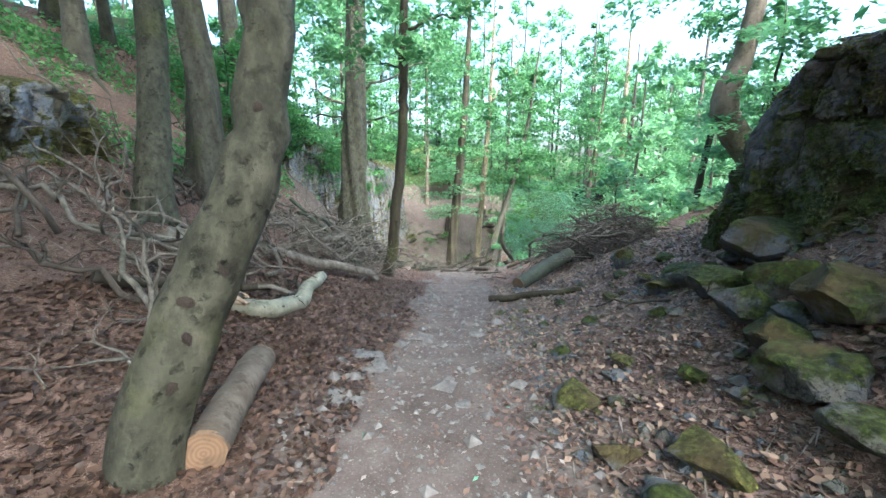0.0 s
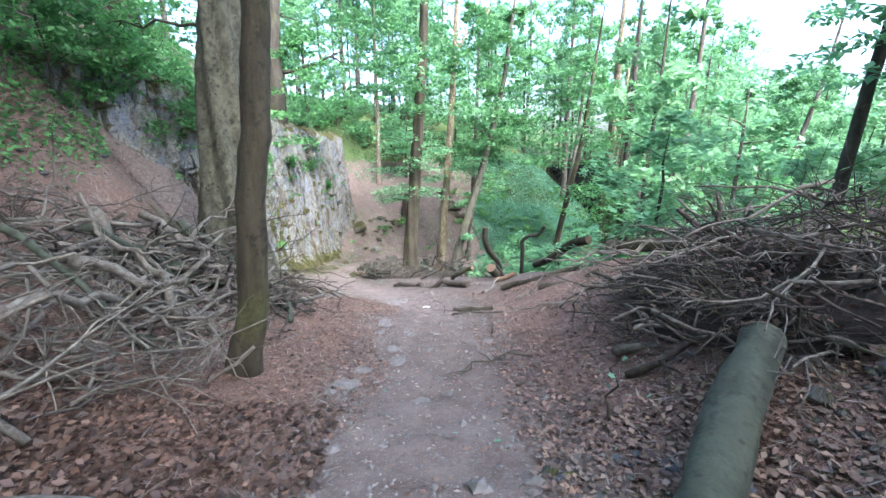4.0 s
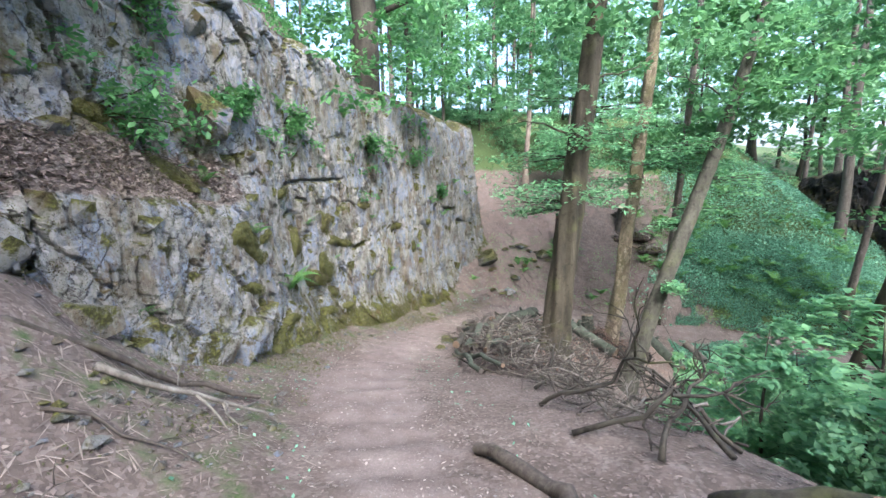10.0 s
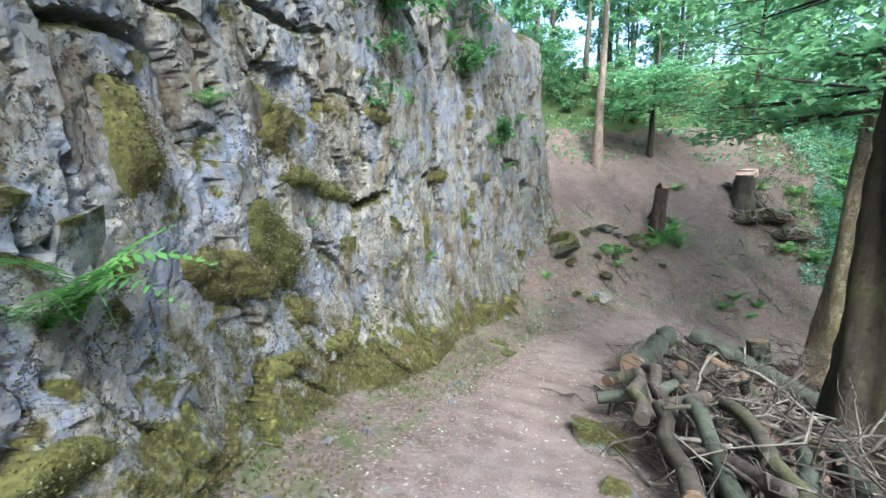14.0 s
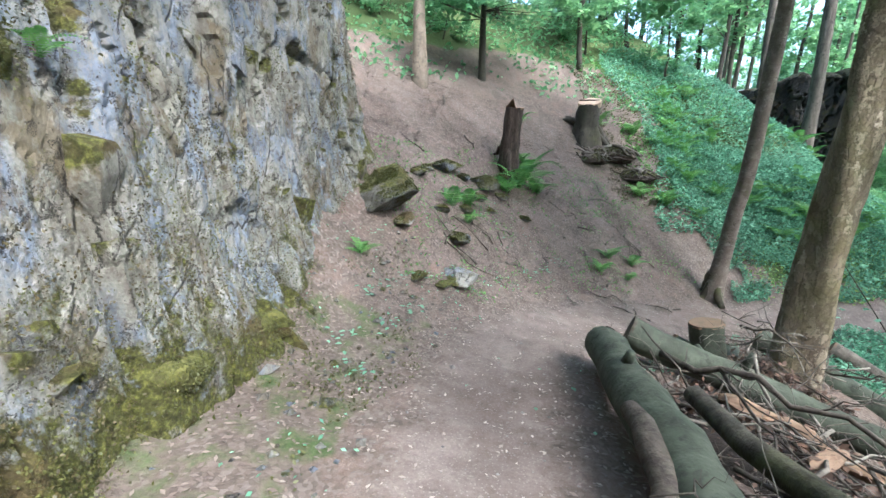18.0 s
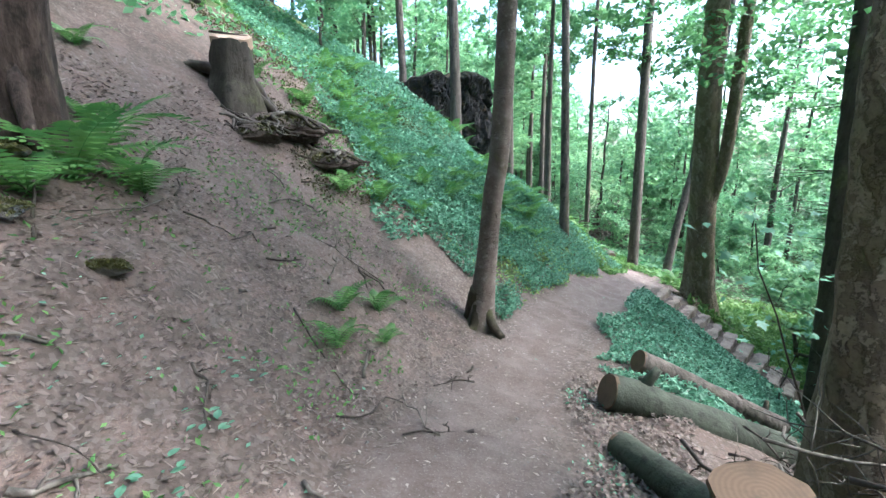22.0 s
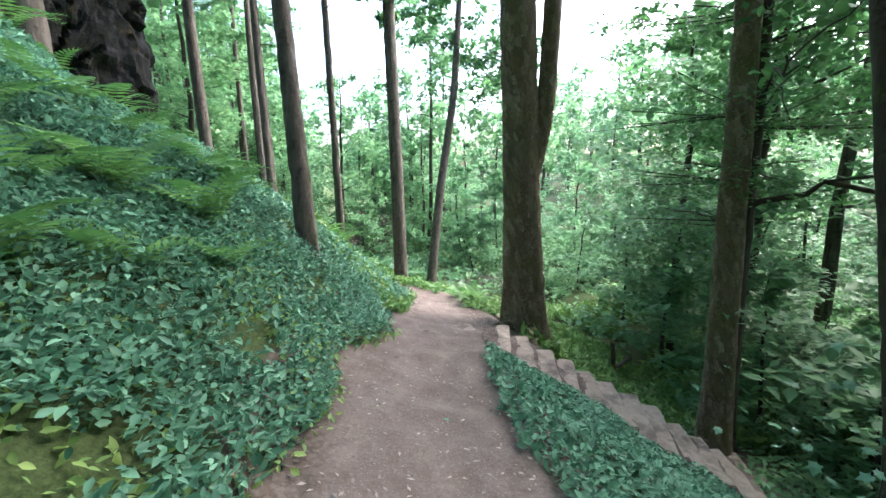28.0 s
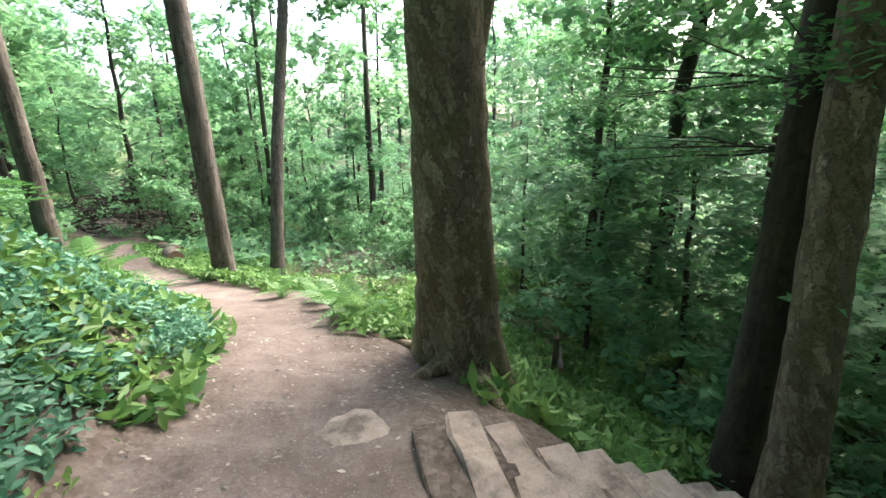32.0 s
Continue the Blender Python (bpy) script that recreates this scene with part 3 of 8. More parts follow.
class Soup:
    """Gathers vertices and faces for one mesh."""

    def __init__(self):
        self.v, self.f, self.n = [], [], 0

    def add(self, v, f):
        v = np.asarray(v, float)
        f = np.asarray(f, int)
        self.v.append(v)
        self.f.extend((f + self.n).tolist())
        self.n += len(v)

    def mesh(self, material, smooth=True):
        return mesh_from(np.vstack(self.v), self.f, material, smooth)

    def tube(self, pts, radii, seg=8, wobble=0.0, rng=None, cap=True, ribs=0, flare=None):
        """A tapered stem through pts."""
        pts = np.asarray(pts, float)
        radii = np.broadcast_to(np.asarray(radii, float), (len(pts),))
        tan = np.gradient(pts, axis=0)
        tan /= np.linalg.norm(tan, axis=1)[:, None] + 1e-9
        ref = np.array([1.0, 0, 0]) if abs(tan[0][0]) < 0.9 else np.array([0, 1.0, 0])
        a = np.arange(seg) * 2 * math.pi / seg
        rings = []
        u = np.cross(tan[0], ref)
        for i, t in enumerate(tan):
            u = u - t * (u @ t)
            u /= np.linalg.norm(u) + 1e-9
            w = np.cross(t, u)
            r = np.full(seg, radii[i])
            if wobble and rng is not None:
                r = r * (1 + wobble * rng.normal(0, 1, seg))
            if ribs:
                r = r * (1 + 0.17 * np.cos(a * ribs + 0.3 * i) * max(0.0, 1 - i / len(pts)))
            if flare is not None:
                r = r * (1 + flare[0] * math.exp(-max(0.0, pts[i][2]) / flare[1]) * np.clip(0.45 + 0.55 * np.cos(a * flare[2] + flare[3]) + 0.3 * np.cos(a * 2 + 1), 0, 2))
            rings.append(pts[i] + np.cos(a)[:, None] * u * r[:, None] + np.sin(a)[:, None] * w * r[:, None])
        n = len(pts)
        faces = []
        for i in range(n - 1):
            for j in range(seg):
                k = (j + 1) % seg
                faces.append((i * seg + j, i * seg + k, (i + 1) * seg + k, (i + 1) * seg + j))
        v = np.vstack(rings)
        self.add(v, faces)
        if cap:
            self.f.append([self.n - seg + j for j in range(seg)])
            self.f.append([self.n - n * seg + seg - 1 - j for j in range(seg)])


def bent(p0, p1, n, sway, rng):
    """n points from p0 to p1 that wander sideways by about sway."""
    p0, p1 = np.array(p0, float), np.array(p1, float)
    u = np.linspace(0, 1, n)[:, None]
    off = np.cumsum(rng.normal(0, 1, (n, 3)), axis=0)
    off -= off[0] + (off[-1] - off[0]) * u
    return p0 + (p1 - p0) * u + off * sway / math.sqrt(n)


def leaves(centres, size, rng, flat=0.5, long=1.6, material=None, droop=0.25, slope=None, oval=False):
    """A mesh of folded leaves, one at each centre."""
    c = np.asarray(centres, float)
    n = len(c)
    yaw = rng.uniform(0, 2 * math.pi, n)
    tilt = rng.normal(0, 1 - flat, n) - droop
    roll = rng.normal(0, 1 - flat, n)
    s = size * rng.uniform(0.6, 1.35, n)
    d = np.c_[np.cos(yaw) * np.cos(tilt), np.sin(yaw) * np.cos(tilt), np.sin(tilt)]
    w = np.c_[-np.sin(yaw), np.cos(yaw), np.zeros(n)]
    up = np.cross(d, w)
    w = w * np.cos(roll)[:, None] + up * np.sin(roll)[:, None]
    up = np.cross(d, w)
    s = s[:, None]
    if oval:
        v = np.stack([c - d * s * long * 0.5, c - d * s * long * 0.18 + w * s * 0.4 + up * s * 0.1, c + d * s * long * 0.2 + w * s * 0.3 + up * s * 0.06, c + d * s * long * 0.55 - up * s * 0.12,
                      c + d * s * long * 0.2 - w * s * 0.3 + up * s * 0.06, c - d * s * long * 0.18 - w * s * 0.4 + up * s * 0.1], 1)
        tri = np.array([(0, 3, 2), (0, 2, 1), (0, 4, 3), (0, 5, 4)])
    else:
        v = np.stack([c - d * s * long * 0.5, c + w * s * 0.45 + up * s * 0.12, c + d * s * long * 0.5, c - w * s * 0.45 + up * s * 0.12], 1)
        tri = np.array([(0, 2, 1), (0, 3, 2)])
    per = v.shape[1]
    if slope is not None:
        v[:, :, 2] += (v[:, :, 0] - c[:, None, 0]) * slope[0][:, None] + (v[:, :, 1] - c[:, None, 1]) * slope[1][:, None]
    v = v.reshape(-1, 3)
    f = (np.arange(n)[:, None, None] * per + tri[None]).reshape(-1, 3)
    me = bpy.data.meshes.new("leaves")
    me.vertices.add(len(v))
    me.vertices.foreach_set("co", v.ravel())
    me.loops.add(len(f) * 3)
    me.loops.foreach_set("vertex_index", f.ravel())
    me.polygons.add(len(f))
    me.polygons.foreach_set("loop_start", np.arange(len(f)) * 3)
    me.polygons.foreach_set("loop_total", np.full(len(f), 3))
    me.materials.append(material)
    me.update()
    return me


def on_ground(x, y, sink=0.0):
    return (x, y, ground_z(x, y) - sink)


# ---- the ground: one sheet from the path to the horizon ----
def axis(lo, hi, step, reach):
    mid = np.arange(lo, hi, step)
    grow = []
    d = step
    while sum(grow) < reach:
        d *= 1.16
        grow.append(d)
    g = np.cumsum(grow)
    return np.r_[lo - g[::-1], mid, hi + g]


def build_ground():
    xs, ys = axis(-6.5, 18, 0.16, 700), axis(-1, 37, 0.16, 700)
    gx, gy = np.meshgrid(xs, ys)
    x, y = gx.ravel(), gy.ravel()
    z, side = floor_heights(x, y)
    far = np.hypot(np.clip(x, -45, 70) - x, np.clip(y, -30, 80) - y)
    nx = len(xs)
    i = (np.arange(len(ys) - 1)[:, None] * nx + np.arange(nx - 1)[None]).ravel()
    faces = np.c_[i, i + 1, i + 1 + nx, i + nx]
    me = mesh_from(np.c_[x, y, z], faces, GROUND)
    d = np.abs(side)
    wide = 0.62 + 0.22 * value_noise(x, y, 1.7, 8)
    wide = wide * np.clip(1 - (x - 10) * 0.12, 0.55, 1)
    path_mask = np.clip(1.25 - d / wide * 0.75, 0, 1) * (far < 0.1) * np.clip((24 - x) / 4, 0, 1)
    along = np.clip((10.2 - x) / 5.0, 0, 1)
    path_mask = np.maximum(path_mask, np.clip(1.4 - np.hypot(x - (10.2 - 5 * along), y - (25.0 - 1.3 * along)) * 1.5, 0, 1))
    dirt = ((x - 0.6) ** 2 / 9 + (y - 31.5) ** 2 / 16 < 1) & (side > 0)
    path_mask = np.maximum(path_mask, np.where(dirt, 0.2, 0))
    litter = np.clip(1.0 - np.clip((y - 11) / 5, 0, 1), 0, 1) * np.clip((d - 0.6) / 0.8, 0.1, 0.85)
    litter = np.maximum(litter, np.where((y > 24) & (x < 4), 0.35, 0.0))
    bare = (x > 9.3) & (x < 12.6) & (y < 29.2) & (y > 24.4)
    green = np.where(((x > 6.2) & (y > 20) & (d > 1.0 + 0.3 * value_noise(x, y, 0.8, 9)) & ~bare) | ((side > 9) & (y > 15)) | (side < -7), 0.75, 0.0)
    green = np.maximum(green, np.where((side > 0.8) & (side < 2.6) & (y > 15) & (y < 27.5), 0.42, 0))
    col = np.c_[path_mask, green, litter, np.ones_like(d)].astype(np.float32)
    layer = me.color_attributes.new("zone", "FLOAT_COLOR", "POINT")
    layer.data.foreach_set("color", col.ravel())
    ob = new("ground", me)
    tagged(ob, "brown woodland floor of soil and fallen leaves with a trodden earth path", "ground", kind="structure")
    return ob


ground = build_ground()


# ---- rock ----
def blocks(u, v, wide, tall, seed, tilt=0.8):
    """Broken joints of a rock face at (u, v): how far the block stands out, and how near the joint is."""
    r = np.random.default_rng(seed)
    jit, out, tip = r.uniform(-0.46, 0.46, (64, 64, 2)), np.clip(r.normal(0, 1, (64, 64)), -1.7, 1.7), np.clip(r.normal(0, 1, (64, 64, 2)), -1.6, 1.6)
    a, b = u / wide, v / tall
    i, j = np.floor(a).astype(int), np.floor(b).astype(int)
    f1, f2, val = np.full(a.shape, 9.0), np.full(a.shape, 9.0), np.zeros(a.shape)
    for di in (-1, 0, 1):
        for dj in (-1, 0, 1):
            p, q = (i + di) % 64, (j + dj) % 64
            du, dv = i + di + 0.5 + jit[p, q, 0] - a, j + dj + 0.5 + jit[p, q, 1] - b
            d = np.maximum(np.abs(du), np.abs(dv)) * 0.45 + np.hypot(du, dv) * 0.55
            near = d < f1
            f2 = np.where(near, f1, np.minimum(f2, d))
            val = np.where(near, out[p, q] + tilt * (tip[p, q, 0] * du + 0.7 * tip[p, q, 1] * dv), val)
            f1 = np.where(near, d, f1)
    return val, f2 - f1


def rock_face(name, label, points, tops, material, seed, foot_out=0.75, sink=0.55, apron=0.75, coarse=0.0, n=110, step=0.05, lean=0.055, crag=1.0, tier=None):
    """A broken rock wall along points, its face to the right of the way along them; tops: (run, height) pairs.
    tier: a ledge of earth that sets the upper wall back (run where it ends, lower and upper height, depth)."""
    line = curve_samples([(x, y, 0) for x, y in points], step)[:, :2]
    way = np.gradient(line, axis=0)
    way /= np.linalg.norm(way, axis=1)[:, None]
    outward = np.c_[way[:, 1], -way[:, 0]]
    run = np.r_[0, np.cumsum(np.linalg.norm(np.diff(line, axis=0), axis=1))]
    foot = land(line[:, 0] + outward[:, 0] * foot_out, line[:, 1] + outward[:, 1] * foot_out)[0] - sink
    top = np.interp(run, *zip(*tops)) + 0.3 * value_noise(run, run * 0, 1.1, seed) + 0.15 * value_noise(run, run * 0, 0.35, seed + 14)
    foot = np.minimum(foot, top - 0.8)
    h = np.linspace(0, 1, n)
    U = np.repeat(run[:, None], n, 1)
    Z = foot[:, None] + (top - foot)[:, None] * h[None]
    far = np.clip((line[:, 1] - 21) / 3.5, 0, 1)[:, None] if tier else 0.0
    u = U + 0.10 * value_noise(U, Z, 0.8, seed + 11) + 0.03 * value_noise(U, Z, 0.2, seed + 13)
    v = Z * (1 - 0.45 * far) + 0.12 * value_noise(U, Z, 0.6, seed + 2) + 0.1 * U
    b1, j1 = blocks(u, v, 0.95, 1.7, seed + 1, 0.4)
    b2, j2 = blocks(u + 0.3, v, 0.33, 0.7, seed + 3, 0.9)
    b3, j3 = blocks(u, v, 0.13, 0.24, seed + 4, 1.5)
    b4, j4 = blocks(u, v, 0.06, 0.1, seed + 15, 1.4)
    worn = np.clip(0.6 + 1.1 * value_noise(U, Z, 1.5, seed + 5), 0.25, 1)
    worn2 = np.clip(0.5 + 1.3 * value_noise(U, Z, 0.5, seed + 18), 0, 1)
    ledge = value_noise(U * 0.5, Z, 0.7, seed + 6)
    rise = Z - foot[:, None]
    out = crag * (0.06 * b1 + 0.034 * b2 * worn + 0.011 * b3 * worn + 0.003 * b4 - 0.2 * np.clip(1 - j1 / 0.04, 0, 1) * np.clip(0.3 + 1.4 * worn2, 0, 1) - 0.1 * worn2 * np.clip(1 - j2 / 0.07, 0, 1) - 0.016 * np.clip(1 - j3 / 0.1, 0, 1)) + 0.04 * ledge
    near_foot = np.clip(1 - rise / 1.6, 0, 1) ** 1.3
    earth = np.zeros_like(out)
    if tier:
        end, low, high, deep = tier
        w = np.clip((end + 0.6 - run) / 1.6, 0, 1)[:, None]
        w = w * w * (3 - 2 * w)
        q = np.clip((Z + 0.18 * value_noise(U, Z * 0, 0.9, seed + 16) - low) / (high - low), 0, 1)
        out = out * (1 - 0.75 * w * np.clip(4 * q * (1 - q), 0, 1)) - w * deep * q
        earth = w * np.clip(5 * q * (1 - q), 0, 1)
        near_foot = near_foot * (1 - 0.8 * w)
        split = Z + 0.42 + 0.05 * value_noise(U, Z, 0.3, seed + 17) - 0.05 * (U - 13)
        out -= 0.16 * np.exp(-(split / 0.03) ** 2) * ((U > end + 1.2) & (U < end + 3.4))
    out += apron * near_foot * (0.7 + 0.6 * value_noise(U, Z, 0.8, seed + 7)) - lean * rise
    out -= 0.8 * np.clip((h[None] - 0.93) / 0.07, 0, 1) ** 2
    out += coarse * (0.5 * value_noise(U, Z, 1.2, seed + 9) + 0.22 * value_noise(U, Z, 0.4, seed + 10))
    X = line[:, 0][:, None] + outward[:, 0][:, None] * out
    Y = line[:, 1][:, None] + outward[:, 1][:, None] * out
    m = len(line)
    i = (np.arange(m - 1)[:, None] * n + np.arange(n - 1)[None]).ravel()
    me = mesh_from(np.c_[X.ravel(), Y.ravel(), Z.ravel()], np.c_[i, i + n, i + n + 1, i + 1], material, False)
    shelf = np.clip(-np.gradient(out, axis=1) / np.gradient(Z, axis=1) - 0.5, 0, 1)
    moss = near_foot * 0.95 + shelf * 0.45 + 0.15 * np.clip(1 - rise / 1.6, 0, 1)
    col = np.c_[np.clip(moss, 0, 1).ravel(), earth.ravel(), np.zeros(moss.size), np.ones(moss.size)].astype(np.float32)
    me.color_attributes.new("moss", "FLOAT_COLOR", "POINT").data.foreach_set("color", col.ravel())
    ob = new(name, me)
    tagged(ob, label, "cliff", kind="structure")
    return ob, np.stack([X, Y, Z], 2), outward, rise, earth


FACE = [(-7.2, 9.0), (-6.2, 11.2), (-5.1, 13.0), (-4.2, 14.5), (-3.62, 15.4), (-3.45, 16.4), (-3.5, 17.6), (-3.6, 18.4), (-3.85, 19.3), (-4.12, 20.5), (-4.2, 21.6), (-4.05, 22.8), (-3.82, 24.2),
        (-3.62, 25.4), (-3.45, 26.4), (-3.2, 27.4), (-2.9, 28.4), (-2.62, 29.2), (-2.6, 29.8), (-3.0, 30.6), (-4.6, 31.6), (-6.5, 32.4)]
cliff, cliff_face, cliff_out, cliff_rise, cliff_earth = rock_face("quarry_cliff", "grey limestone quarry face with broken upright joints, ferns and green moss at its foot", FACE,
                                                                  [(0, 3.0), (4, 2.9), (7, 2.6), (9, 2.5), (11, 2.6), (14, 2.5), (18, 2.3), (21.5, 1.9), (24, 1.3), (26, 1.2)], CLIFF, 21, n=200, step=0.032, lean=0.075, apron=0.6, tier=(10.6, -0.75, 0.1, 0.62))
crag_right, crag_face, crag_out, crag_rise, crag_earth = rock_face("rock_outcrop_right", "dark craggy rock outcrop hung with moss beside the path", [(5.2, 5.6), (3.9, 5.2), (3.3, 4.5), (3.2, 3.6), (3.3, 2.6), (3.0, 1.4), (3.1, -1), (3.4, -4)],
          [(0, 1.6), (1.3, 1.6), (2.2, 2.0), (3.2, 2.7), (6, 3.0), (10, 2.6)], OUTCROP, 61, 0.5, 0.4, 0.5, 0.5, 110, 0.035, 0.02, 2.2)
rock_face("rock_outcrop_left", "pale broken limestone outcrop on the leaf-strewn bank", [(-5.3, 2.2), (-4.9, 3.3), (-4.7, 4.3), (-4.75, 5.2), (-5.05, 6.0), (-5.7, 6.7), (-6.6, 7.2)],
          [(0, 2.1), (1.2, 2.3), (2.5, 2.5), (4, 2.5), (5.5, 2.4)], CLIFF, 81, 0.4, 0.35, 0.15, 0.35, 80, 0.035, 0.1, 1.7)
rock_face("rock_crag", "dark overhanging crag above the green bank, its shade in the colour", [(12.6, 39.6), (13.2, 38.4), (13.9, 37.6), (15.0, 36.9), (15.9, 36.6), (16.3, 37.0), (16.4, 38.2), (16.6, 39.6)],
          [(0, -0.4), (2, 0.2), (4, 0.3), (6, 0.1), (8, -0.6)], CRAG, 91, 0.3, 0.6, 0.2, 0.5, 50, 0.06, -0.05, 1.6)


def rock_mesh(seed, material, size=(1, 1, 1), rough=0.22, cuts=9, depths=(0.45, 0.85)):
    """An angular boulder: a ball cut by random planes."""
    r = np.random.default_rng(seed)
    bm = bmesh.new()
    bmesh.ops.create_icosphere(bm, subdivisions=4 if max(size) > 0.45 else 3, radius=1)
    planes = r.normal(0, 1, (cuts, 3))
    planes /= np.linalg.norm(planes, axis=1)[:, None]
    depth = r.uniform(*depths, cuts)
    moss = []
    for v in bm.verts:
        p = np.array(v.co)
        for q, d in zip(planes, depth):
            over = p @ q - d
            if over > 0:
                p = p - q * over * 0.92
        q = Vector(p) + Vector((seed * 3.1, 0, 0))
        p = p * (1 + rough * (0.35 * noise.noise(q * 2.3) + 0.22 * noise.noise(q * 5.5) + 0.12 * noise.noise(q * 12)))
        v.co = p * np.array(size)
        moss.append(float(np.clip(p[2] * 1.1, 0, 1)))
    me = bpy.data.meshes.new("rock")
    bm.to_mesh(me)
    bm.free()
    me.materials.append(material)
    col = np.outer(np.array(moss), (1, 0, 0, 0)).astype(np.float32)
    me.color_attributes.new("moss", "FLOAT_COLOR", "POINT").data.foreach_set("color", col.ravel())
    return me


# ---- trees ----
def spray_points(rng, start, way, length, count, width, thick):
    """Leaf places in a flat fan round a twig that runs from start along way."""
    u = rng.uniform(0.1, 1, count) ** 0.8
    side = np.cross(way, (0, 0, 1.0))
    side /= np.linalg.norm(side) + 1e-9
    s = rng.uniform(-1, 1, count) * width * (0.35 + 0.65 * np.sin(np.clip(u, 0, 1) * 2.6))
    return np.asarray(start) + np.outer(u * length, way) + np.outer(s, side) + np.c_[np.zeros((count, 2)), rng.normal(0, thick, count) - 0.12 * u ** 2 * length]


def crown_mesh(rng, height, low, spread, limbs, per, leaf, material, flat=0.6, shape=1.0):
    """Leaves in sprays on limbs between the heights low and height."""
    pts = []
    for k in range(limbs):
        h = low + (height - low) * ((k + rng.uniform(0, 1)) / limbs)
        f = (h - low) / (height - low)
        reach = spread * (0.35 + 0.65 * math.sin(math.pi * min(0.98, 0.22 + 0.74 * f)) ** shape) * rng.uniform(0.55, 1.15)
        a = rng.uniform(0, 2 * math.pi)
        way = np.array([math.cos(a), math.sin(a), rng.uniform(-0.1, 0.3)])
        for q in range(3):
            st = np.array([0, 0, h]) + way * reach * (0.15 + 0.3 * q) + rng.normal(0, 0.15, 3)
            a2 = a + rng.normal(0, 0.7)
            w2 = np.array([math.cos(a2), math.sin(a2), rng.uniform(-0.2, 0.15)])
            pts.append(spray_points(rng, st, w2, reach * rng.uniform(0.35, 0.6), per, reach * 0.22, leaf * 0.7))
    return leaves(np.vstack(pts), leaf, rng, flat, 1.7, material)


def stem_mesh(rng, height, r, material, limbs=6, low=4.0, spread=2.0, seg=8, lean=0.3):
    s = Soup()
    pts = bent((0, 0, -0.4), (rng.normal(0, lean), rng.normal(0, lean), height), 10, 0.25, rng)
    s.tube(pts, r * np.array([1.7, 1.15, 1, 0.93, 0.85, 0.76, 0.66, 0.52, 0.36, 0.12]), seg, 0.03, rng)
    boughs = []
    for k in range(limbs):
        i = rng.uniform(0.3, 0.9) * 9
        b = pts[int(i)] + (pts[min(int(i) + 1, 9)] - pts[int(i)]) * (i % 1)
        a = rng.uniform(0, 2 * math.pi)
        reach = spread * rng.uniform(0.5, 1.0)
        q = Soup()
        q.tube(bent(b, b + np.array([math.cos(a) * reach, math.sin(a) * reach, reach * rng.uniform(0.1, 0.7)]), 5, 0.15, rng), r * np.array([0.3, 0.24, 0.18, 0.12, 0.04]), 5)
        boughs.append(q.mesh(material))
    return s.mesh(material), boughs


def wood_tree(name, label, seed, height, r, bark, leaf_mat, low, spread, limbs, per, leaf, flat=0.6, twigs=7):
    rng = np.random.default_rng(seed)
    ob = thing(name, label, "tree")
    trunk, boughs = stem_mesh(rng, height, r, bark, twigs, low, spread * 0.7)
    part("trunk", trunk, ob)
    for bough in boughs:
        part("limb", bough, ob)
    part("crown", crown_mesh(rng, height, low, spread, limbs, per, leaf, leaf_mat, flat), ob)
    return ob


